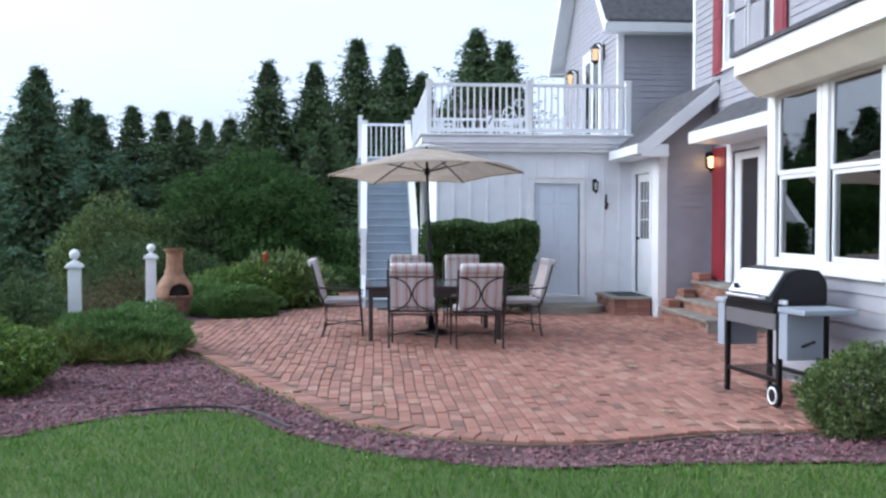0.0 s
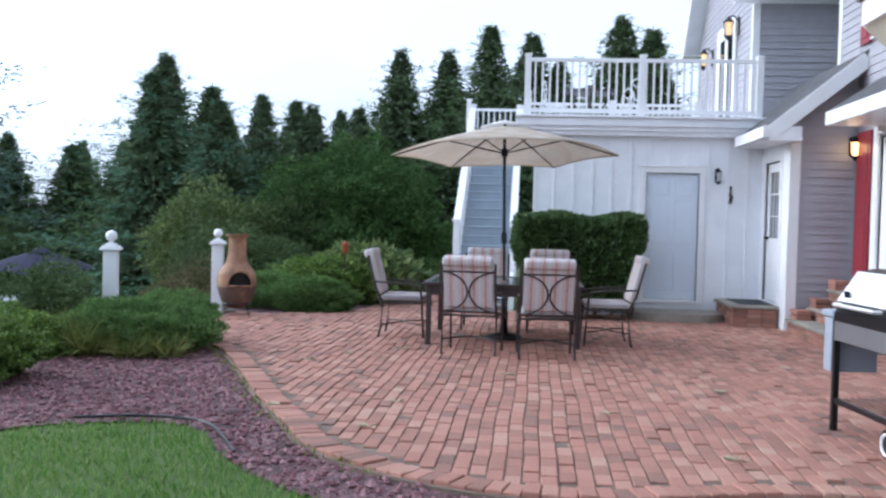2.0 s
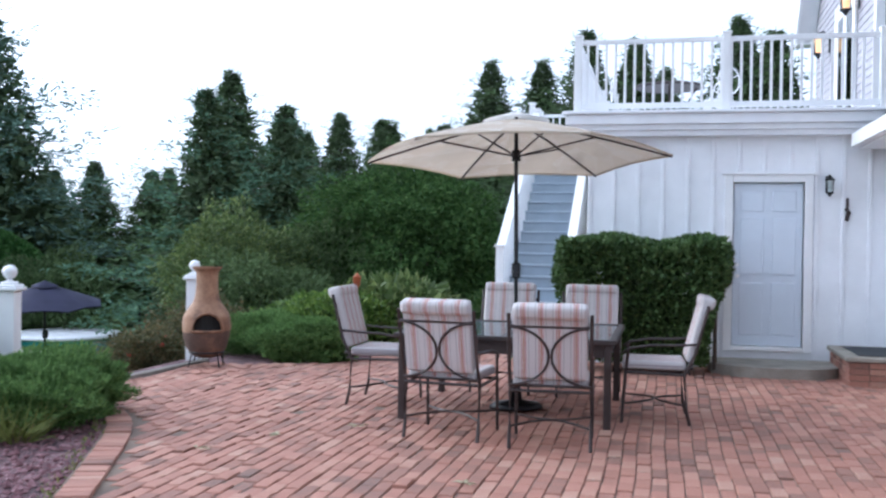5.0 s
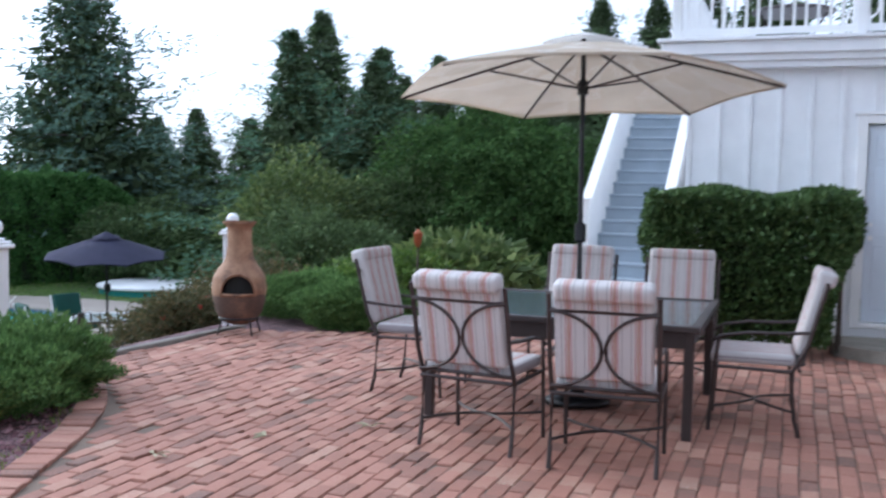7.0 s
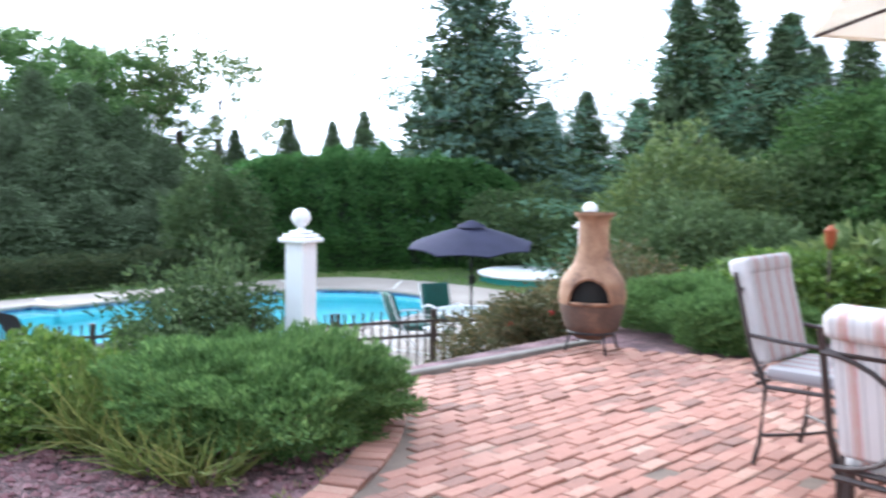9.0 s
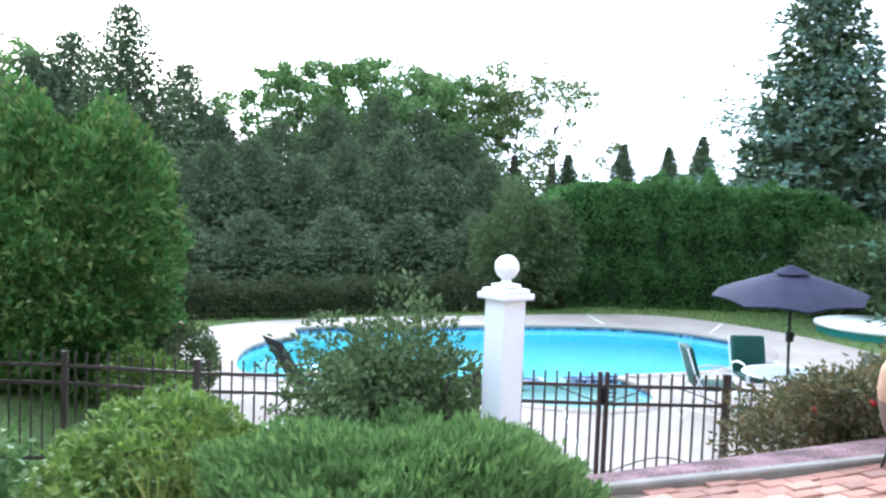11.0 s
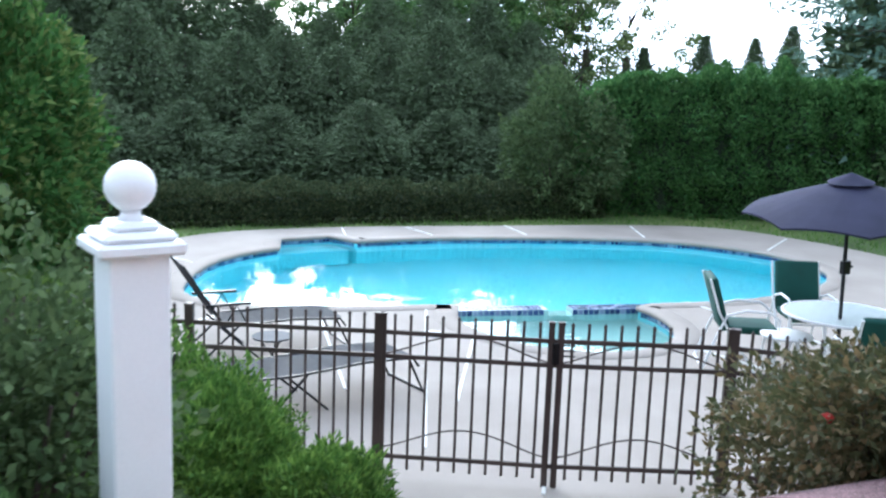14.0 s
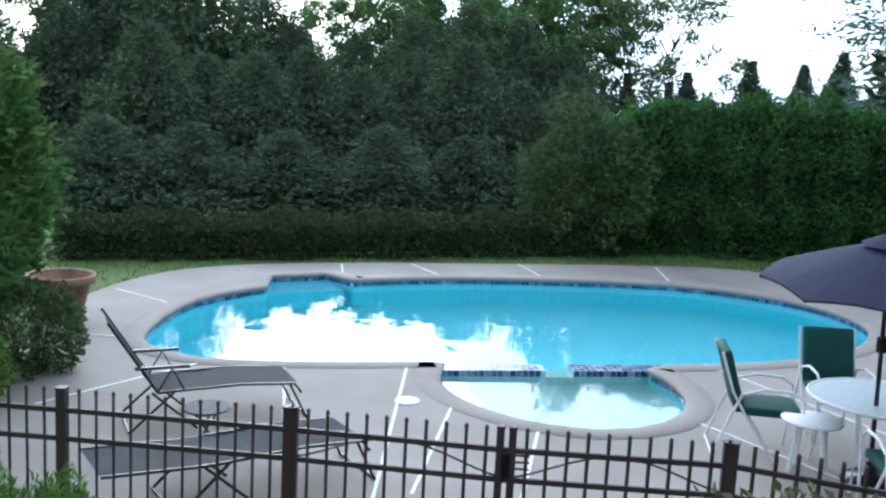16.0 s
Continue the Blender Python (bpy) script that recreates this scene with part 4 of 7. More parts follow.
# main house wall, facing the patio
MX = 5.8
UPW = (9.45, 11.3, 4.1, 5.6)
EDOOR = (9.8, 10.95, 0.64, 2.7)
wall_cut("wall_main", "x", MX, MX + 0.25, 0.0, 12.85, -0.2, 6.6, [UPW, EDOOR], M_SIDING_L, "light grey main house wall")
bm = B()
siding(bm, "x", MX, 0.0, 12.75, 0.0, 6.6, -1, cut=[(8.9, 11.9, 4.0, 5.7), (9.62, 11.14, 0.0, 2.82)])
tagged(part("siding_main", bm, M_SIDING_L), "light grey lap siding", "siding", kind="structure")
bm = B()
box(bm, (MX - 0.025, 12.74, 3.9), (MX - 0.001, 12.87, 6.6), 0.003)
tagged(part("trim_main_corner", bm, M_TRIM), "white corner board of the main house", "trim", kind="structure")
wall("wall_house_end", (MX + 0.25, 12.6, -0.2), (13, 12.85, 6.6), M_SIDING, "grey end wall of the main house")
wall("wall_house_far", (12.8, -6, -0.2), (13, 12.6, 6.6), M_SIDING, "grey far wall of the main house")
wall("wall_house_front", (4.6, -6.2, -0.2), (13, -6, 6.6), M_SIDING, "grey front wall of the main house")
bm = B()
box(bm, (MX - 0.5, -6.4, 6.6), (13.2, 13.1, 6.8))
tagged(part("roof_main", bm, M_ROOF), "dark shingled roof of the main house", "roof", kind="structure")
bm = B()
box(bm, (MX + 0.26, -6, 0.5), (12.8, 12.6, 0.62))
tagged(part("floor_inside", bm, M_BARK), "dark inside floor", "floor", kind="structure")


def window(name, x, y0, y1, z0, z1, zm, label, grid=0):
    """A sash window in a wall that faces -x: frame, two sashes, glass, bars in the upper sash."""
    th = thing(name, label, "window", kind="structure")
    bm = B()
    for lo, hi in (((x - 0.035, y0 - 0.09, z0 - 0.09), (x + 0.06, y0, z1 + 0.09)), ((x - 0.035, y1, z0 - 0.09), (x + 0.06, y1 + 0.09, z1 + 0.09)), ((x - 0.035, y0, z1), (x + 0.06, y1, z1 + 0.09)), ((x - 0.06, y0 - 0.1, z0 - 0.13), (x + 0.06, y1 + 0.1, z0 - 0.09)), ((x - 0.035, y0, z0 - 0.09), (x + 0.06, y1, z0))):
        box(bm, lo, hi, 0.004)
    part("window_frame", bm, M_TRIM, th)
    for a, b, xo in ((z0, zm, 0.02), (zm, z1, 0.0)):
        bm = B()
        s = 0.045
        for lo, hi in (((x + xo, y0, a), (x + xo + 0.03, y0 + s, b)), ((x + xo, y1 - s, a), (x + xo + 0.03, y1, b)), ((x + xo, y0 + s, a), (x + xo + 0.03, y1 - s, a + s)), ((x + xo, y0 + s, b - s), (x + xo + 0.03, y1 - s, b))):
            box(bm, lo, hi, 0.003)
        if grid and xo == 0.0:
            for i in range(1, grid):
                yy = y0 + (y1 - y0) * i / grid
                box(bm, (x + xo + 0.018, yy - 0.008, a + s), (x + xo + 0.026, yy + 0.008, b - s))
            for i in (1, 2):
                zz = a + (b - a) * i / 3
                box(bm, (x + xo + 0.019, y0 + s, zz - 0.008), (x + xo + 0.025, y1 - s, zz + 0.008))
        part("sash", bm, M_TRIM, th)
        bm = B()
        box(bm, (x + xo + 0.012, y0 + s, a + s), (x + xo + 0.016, y1 - s, b - s))
        pane = part("pane", bm, M_GLASS, th)
        pane.visible_shadow = False
    return th


window("window_1", MX, 9.5, 10.33, 4.15, 5.55, 4.85, "white double-hung upper window with dark glass")
window("window_2", MX, 10.45, 11.28, 4.15, 5.55, 4.85, "white double-hung upper window with dark glass")
for y0 in (8.95, 11.42):
    sh = thing("window_shutter", "dark red panelled window shutter", "shutter", group="red shutters")
    bm = B()
    box(bm, (MX - 0.05, y0, 4.0), (MX - 0.02, y0 + 0.38, 5.65), 0.005)
    part("frame", bm, M_RED, sh)
    for z0 in (4.08, 4.9):
        bm = B()
        box(bm, (MX - 0.06, y0 + 0.06, z0), (MX - 0.05, y0 + 0.32, z0 + 0.68), 0.006)
        part("panel", bm, M_RED, sh)
# entry door with red shutter and lit lantern
d4 = thing("door_4", "white framed glazed entry door with storm panel", "door", kind="structure")
bm = B()
for lo, hi in (((MX - 0.04, 9.62, 0.64), (MX + 0.06, 9.8, 2.82)), ((MX - 0.04, 10.95, 0.64), (MX + 0.06, 11.14, 2.82)), ((MX - 0.04, 9.8, 2.7), (MX + 0.06, 10.95, 2.82))):
    box(bm, lo, hi, 0.005)
part("door_frame", bm, M_TRIM, d4)
bm = B()
for lo, hi in (((MX + 0.02, 9.82, 0.66), (MX + 0.06, 10.02, 2.68)), ((MX + 0.02, 10.68, 0.66), (MX + 0.06, 10.93, 2.68)), ((MX + 0.02, 10.02, 0.66), (MX + 0.06, 10.68, 0.86)), ((MX + 0.02, 10.02, 2.56), (MX + 0.06, 10.68, 2.68))):
    box(bm, lo, hi, 0.004)
part("door_leaf", bm, M_TRIM, d4)
bm = B()
box(bm, (MX + 0.035, 10.02, 0.86), (MX + 0.042, 10.68, 2.56))
part("pane", bm, M_GLASS, d4)
sh = thing("door_shutter", "tall dark red shutter beside the entry door", "shutter")
bm = B()
box(bm, (MX - 0.055, 11.2, 0.66), (MX - 0.02, 11.75, 2.8), 0.005)
part("frame", bm, M_RED, sh)
for z0 in (0.75, 1.8):
    bm = B()
    box(bm, (MX - 0.064, 11.28, z0), (MX - 0.055, 11.67, z0 + 0.9), 0.006)
    part("panel", bm, M_RED, sh)
lantern(pose(5.72, VY - 0.018, 2.62) @ Matrix.Scale(1.3, 4), "lit brass wall lantern with warm glow", M_LIT)
lamp = bpy.data.lights.new("lantern_bulb", "POINT")
lamp.energy, lamp.color, lamp.shadow_soft_size = 1.2, (1.0, 0.62, 0.3), 0.05
new("lantern_bulb", lamp).location = (5.6, VY - 0.3, 2.58)
# hood over the entry door
hood = thing("door_hood", "small shingled hood with white fascia over the entry", "hood", kind="structure")
bm = B()
q = [(5.15, 6.1, 2.98), (MX, 6.1, 3.42), (MX, 11.0, 3.42), (5.15, 11.0, 2.98)]
vs = [bm.verts.new(c) for c in q] + [bm.verts.new((x, y, z + 0.05)) for x, y, z in q]
for f in ((0, 3, 2, 1), (4, 5, 6, 7), (0, 1, 5, 4), (1, 2, 6, 5), (2, 3, 7, 6), (3, 0, 4, 7)):
    bm.faces.new([vs[i] for i in f])
bmesh.ops.recalc_face_normals(bm, faces=bm.faces[:])
part("roof_slope", bm, M_ROOF, hood)
bm = B()
box(bm, (5.1, 6.1, 2.82), (5.15, 11.03, 3.0), 0.004)
box(bm, (5.15, 10.98, 2.82), (MX - 0.02, 11.03, 3.0), 0.004)
box(bm, (5.15, 6.1, 2.82), (MX - 0.02, 10.98, 2.85))
part("fascia", bm, M_TRIM, hood)

# projecting bay room with large windows
BX, BY = 4.35, 6.08
BAYW = [(4.93, 5.88), (3.76, 4.71), (2.52, 3.47), (1.2, 2.15)]
WZ0, WZM, WZ1 = 1.23, 2.08, 2.92
wall_cut("wall_bay", "x", BX, BX + 0.2, -6.0, BY, -0.2, 3.4, [(a, b, WZ0, WZ1) for a, b in BAYW], M_SIDING_L, "light grey wall of the bay room")
bm = B()
siding(bm, "x", BX, -6.0, BY - 0.02, 0.0, 1.06, -1, 0.14, t=0.022)
tagged(part("siding_bay", bm, M_SIDING_L), "light grey lap siding under the windows", "siding", kind="structure")
wall("wall_bay_end", (BX + 0.2, BY - 0.2, -0.2), (MX, BY, 3.4), M_SIDING_L, "light grey end wall of the bay room")
bm = B()
box(bm, (BX - 0.03, -6.0, 2.99), (BX - 0.001, BY + 0.01, 3.28), 0.003)
for a, b in zip([BAYW[0][1] + 0.09] + [w[0] - 0.09 for w in BAYW], [BY + 0.01] + [w[1] + 0.09 for w in BAYW[1:]] + [0.9]):
    lo_, hi_ = min(a, b), max(a, b)
    box(bm, (BX - 0.028, lo_, 1.07), (BX - 0.001, hi_, 2.99), 0.003)
tagged(part("trim_bay", bm, M_TRIM), "white window surround of the bay room", "trim", kind="structure")
for i, (a, b) in enumerate(BAYW):
    window("window_%d" % (i + 3), BX, a, b, WZ0, WZ1, WZM, "large white double-hung window with barred upper sash", 3)
bay_roof = thing("roof_bay", "white boxed eave and shingled roof of the bay room", "roof", kind="structure")


def eave(bm, prof, y0, y1):
    lo, hi = [bm.verts.new((x, y0, z)) for x, z in prof], [bm.verts.new((x, y1, z)) for x, z in prof]
    k = len(prof)
    for i in range(k):
        bm.faces.new((lo[i], lo[(i + 1) % k], hi[(i + 1) % k], hi[i]))
    bm.faces.new(lo[::-1])
    bm.faces.new(hi)
    bmesh.ops.recalc_face_normals(bm, faces=bm.faces[:])
    return bm


part("fascia", eave(B(), [(BX - 0.47, 3.3), (BX - 0.47, 3.1), (BX - 0.43, 3.1), (BX - 0.43, 3.3)], -6.0, 5.9), M_TRIM, bay_roof)
part("soffit", eave(B(), [(BX - 0.428, 3.102), (BX - 0.2, 2.9), (BX - 0.032, 2.9), (BX - 0.032, 3.29), (BX - 0.428, 3.29)], -6.0, 5.97), M_CREAM, bay_roof)
part("roof_slope", eave(B(), [(BX - 0.5, 3.3), (BX - 0.5, 3.34), (MX - 0.02, 3.9), (MX - 0.02, 3.3)], -6.0, 5.95), M_ROOF, bay_roof)

# brick and stone steps to the entry, and the brick box step by the porch door
steps = thing("entry_steps", "brick entry steps with bluestone treads", "steps", kind="structure")
for i, (x, z) in enumerate(((4.92, 0.19), (5.2, 0.36), (5.46, 0.62))):
    bm = B()
    box(bm, (x - 0.03, 9.55, z - 0.045), (x + 0.34 if i < 2 else MX - 0.02, 11.86, z), 0.008)
    part("tread", bm, M_STONE, steps)
    lo_z = (-0.1, 0.19, 0.36)[i]
    for row in range(max(1, round((z - 0.045 - max(lo_z, 0)) / 0.07))):
        for k in range(11):
            bm = B()
            y = 9.58 + k * 0.207 + (0.1 if row % 2 else 0)
            box(bm, (x, y, max(lo_z, 0) + row * 0.07), (x + 0.1, min(y + 0.197, 11.85), max(lo_z, 0) + row * 0.07 + 0.06), 0.004)
            part("brick", bm, M_BRICK, steps)
    bm = B()
    box(bm, (x + 0.012, 9.57, -0.1), (x + 0.34 if i < 2 else MX - 0.02, 11.85, z - 0.047))
    part("core", bm, M_STONE, steps)
for k in range(3):
    for row in range(2):
        bm = B()
        box(bm, (4.95 + k * 0.25, 11.5, (0.19, 0.36, 0.62)[k] + 0.004 + row * 0.07), (5.15 + k * 0.25, 11.84, (0.19, 0.36, 0.62)[k] + 0.064 + row * 0.07), 0.004)
        part("brick", bm, M_BRICK, steps)
step2 = thing("porch_step", "brick box step with stone top and dark mat", "step", kind="structure")
bm = B()
box(bm, (4.2, 12.2, 0.27), (4.88, 13.5, 0.32), 0.008)
part("tread", bm, M_STONE, step2)
bm = B()
box(bm, (4.25, 12.25, -0.1), (4.87, 13.45, 0.268))
part("core", bm, M_SAND, step2)
for row in range(4):
    for k in range(3):
        bm = B()
        box(bm, (4.24 + k * 0.212, 12.235, 0.0 + row * 0.067), (4.44 + k * 0.212, 12.26, 0.058 + row * 0.067), 0.003)
        part("brick", bm, M_BRICK, step2)
    for k in range(6):
        bm = B()
        box(bm, (4.235, 12.25 + k * 0.205, 0.0 + row * 0.067), (4.26, 12.445 + k * 0.205, 0.058 + row * 0.067), 0.003)
        part("brick", bm, M_BRICK, step2)
bm = B()
box(bm, (4.35, 12.35, 0.322), (4.84, 13.3, 0.335), 0.004)
tagged(part("door_mat", bm, M_MAT), "dark rubber mat on the brick step", "mat")


# ---- pool ----
def ring_wall(bm, pts, z0, z1, t=0.0):
    lo, hi = [bm.verts.new((x, y, z0)) for x, y in pts], [bm.verts.new((x, y, z1)) for x, y in pts]
    k = len(pts)
    for i in range(k):
        bm.faces.new((lo[i], lo[(i + 1) % k], hi[(i + 1) % k], hi[i]))
    return lo, hi


def in_water(p):
    return inside(p, POOL) | inside(p, NOTCH)


WATER_Z = DECK_Z - 0.1
# terrace slab with the pool and spa cut out of it
tb = B()
outer = [tb.verts.new((x, y, DECK_Z)) for x, y in TERRACE]
oe = [tb.edges.new((outer[i], outer[(i + 1) % len(outer)])) for i in range(len(outer))]


def joined_outline():
    """Outline of pool, notch and spa together, walked once round at fine steps."""
    c = np.array([-14.6, 15.2])
    out = []
    for a in np.linspace(0, math.tau, 360, endpoint=False):
        d = np.array([math.cos(a), math.sin(a)])
        s = np.arange(0.5, 8.0, 0.02)
        q = c + s[:, None] * d
        hit = in_water(q) | inside(q, SPA)
        out.append(tuple(q[np.nonzero(hit)[0][-1]]))
    return out


BASIN = joined_outline()
inner = [tb.verts.new((x, y, DECK_Z)) for x, y in BASIN]
ie = [tb.edges.new((inner[i], inner[(i + 1) % len(inner)])) for i in range(len(inner))]
bmesh.ops.triangle_fill(tb, use_beauty=True, edges=oe + ie)
tb.verts.ensure_lookup_table()
for f in list(tb.faces):
    c = f.calc_center_median()
    if inside(np.array([(c.x, c.y)]), np.array(BASIN))[0]:
        tb.faces.remove(f)
for f in tb.faces:
    if f.normal.z < 0:
        f.normal_flip()
low = [tb.verts.new((x, y, DECK_Z - 0.12)) for x, y in TERRACE]
for i in range(len(outer)):
    tb.faces.new((low[i], low[(i + 1) % len(low)], outer[(i + 1) % len(low)], outer[i]))
terrace = tagged(part("pool_terrace", tb, M_CONC), "tan textured concrete pool terrace", "terrace", kind="structure")
# coping lip and waterline tile
basin_v = np.array(BASIN)
cen = basin_v.mean(0)
seg = basin_v
nxt = np.roll(seg, -1, 0)
tan_ = unit(np.column_stack([np.roll(seg, -2, 0) - np.roll(seg, 2, 0), np.zeros(len(seg))]))[:, :2]
nor = np.column_stack([tan_[:, 1], -tan_[:, 0]])
bm = B()
prof = [(0.0, -0.06), (-0.03, -0.05), (-0.035, -0.01), (-0.02, 0.006), (0.06, 0.012), (0.26, 0.012), (0.27, 0.002)]
rings = [[bm.verts.new((x + n_[0] * o, y + n_[1] * o, DECK_Z + z)) for (x, y), n_ in zip(seg, nor)] for o, z in prof]
k = len(seg)
for u, v in zip(rings, rings[1:]):
    for i in range(k):
        bm.faces.new((u[i], u[(i + 1) % k], v[(i + 1) % k], v[i]))
bmesh.ops.recalc_face_normals(bm, faces=bm.faces[:])
tagged(part("pool_coping", bm, M_CONC, smooth=True), "rounded tan coping round the pool", "coping", kind="structure")
tile_v, per = [], np.concatenate([[0], np.cumsum(np.hypot(*(nxt - seg).T))])
loop_pts = np.vstack([seg, seg[:1]])
for row in range(2):
    for s in np.arange(0, per[-1] - 0.08, 0.08):
        a = np.array([np.interp(s, per, loop_pts[:, 0]), np.interp(s, per, loop_pts[:, 1])])
        b = np.array([np.interp(s + 0.074, per, loop_pts[:, 0]), np.interp(s + 0.074, per, loop_pts[:, 1])])
        z1 = DECK_Z - 0.05 - row * 0.08
        tile_v.append([(*a, z1 - 0.074), (*b, z1 - 0.074), (*b, z1), (*a, z1)])
tile_v = np.array(tile_v)
tile_v[:, :, :2] += (cen - tile_v[:, :, :2]) * 0.0015
tagged(new("waterline_tiles", quads("waterline_tiles", tile_v, M_TILE)), "band of small blue mosaic tiles", "tiles", kind="stuff")
bm = B()
lo, hi = ring_wall(bm, [(x, y) for x, y in BASIN], -3.2, DECK_Z - 0.05)
bm.faces.new(lo)
bmesh.ops.recalc_face_normals(bm, faces=bm.faces[:])
tagged(part("pool_basin", bm, M_POOL), "pale blue plastered pool basin", "pool", kind="structure")
# shallow entry shelf at the notch
bm = B()
prism(bm, [(-17.42, 12.42), (-18.06, 12.66), (-18.26, 13.68), (-17.62, 13.8)], -3.1, WATER_Z - 0.3)
tagged(part("pool_shelf", bm, M_POOL), "shallow pale shelf in the pool", "pool shelf", kind="structure")
# spa: raised floor and the tiled dam between spa and pool
bm = B()
prism(bm, [(x, y) for x, y in SPA], -3.1, WATER_Z - 0.35)
tagged(part("spa_floor", bm, M_SPA), "pale green plastered spa floor", "spa", kind="structure")
dam = thing("spa_dam", "low tiled dam wall between spa and pool with a spillway", "dam wall", kind="structure")
a, b = Vector((-12.5, 13.72, 0)), Vector((-12.0, 16.53, 0))
d = b - a
for u0, u1, zt in ((0.0, 0.44, -0.03), (0.44, 0.56, -0.12), (0.56, 1.0, -0.03)):
    bm = B()
    beam(bm, a + d * u0 + Vector((0, 0, DECK_Z - 0.5 + zt / 2)), a + d * u1 + Vector((0, 0, DECK_Z - 0.5 + zt / 2)), 0.26, 1.0 + zt)
    part("core", bm, M_SPA, dam)
tiles = []
for u0, u1, zt in ((0.0, 0.44, -0.03), (0.56, 1.0, -0.03)):
    L = d.length
    side = Vector((d.y, -d.x, 0)).normalized()
    for s in np.arange(u0 * L, u1 * L - 0.06, 0.075):
        for j in range(3):
            p0, p1 = a + d * (s / L), a + d * ((s + 0.068) / L)
            o0, o1 = -0.13 + j * 0.087, -0.13 + j * 0.087 + 0.08
            zz = DECK_Z + zt + 0.004
            tiles.append([(*(p0 + side * o0).xy, zz), (*(p1 + side * o0).xy, zz), (*(p1 + side * o1).xy, zz), (*(p0 + side * o1).xy, zz)])
        for j in range(1):
            p0, p1 = a + d * (s / L) + side * 0.134, a + d * ((s + 0.068) / L) + side * 0.134
            z1 = DECK_Z + zt - j * 0.075
            tiles.append([(*p0.xy, z1 - 0.07), (*p1.xy, z1 - 0.07), (*p1.xy, z1), (*p0.xy, z1)])
ob = new("mosaic_tiles", quads("mosaic_tiles", np.array(tiles), M_TILE))
ob.parent = dam
bm = B()
bm.faces.new([bm.verts.new((x, y, WATER_Z)) for x, y in BASIN])
water = part("pool_water", bm, M_WATER)
water.visible_shadow = False
tagged(water, "still clear blue pool water reflecting the sky", "water", kind="structure")
# white joint lines across the terrace
joints = [((-12.75, 11.95), (-9.6, 11.4)), ((-12.55, 13.35), (-8.0, 11.6)), ((-11.2, 13.45), (-9.0, 12.3)), ((-10.3, 14.0), (-6.9, 12.1)), ((-10.15, 15.6), (-7.4, 16.3)), ((-12.0, 17.0), (-7.5, 17.6)),
          ((-17.8, 15.6), (-19.0, 15.4)), ((-17.5, 17.4), (-18.9, 17.5)), ((-16.9, 19.6), (-18.4, 20.2)), ((-15.3, 21.2), (-16.4, 22.6)), ((-16.0, 11.0), (-17.2, 10.2)), ((-14.3, 10.2), (-14.7, 9.2)), ((-13.1, 11.2), (-11.8, 9.4)), ((-18.1, 13.9), (-19.1, 14.1))]
for p0, p1 in joints:
    bm = B()
    beam(bm, (*p0, DECK_Z + 0.004), (*p1, DECK_Z + 0.004), 0.03, 0.012)
    tagged(part("joint_strip", bm, M_JOINT), "white expansion joint in the terrace", "joint", kind="structure")
bm = B()
lathe(bm, [(0.13, 0.0), (0.13, 0.012), (0.115, 0.018), (0.02, 0.018)], 20, pose(-11.25, 12.95, DECK_Z))
tagged(part("skimmer_lid", bm, M_TRIM), "round white skimmer lid in the terrace", "lid")


# ---- plants ----
def plant(name, label, category, trunk_bm, crown_mesh, m, group=""):
    th = thing(name, label, category, m, group)
    if trunk_bm is not None:
        part("trunk", trunk_bm, M_BARK, th)
    ob = new("crown", crown_mesh)
    ob.parent = th
    return th


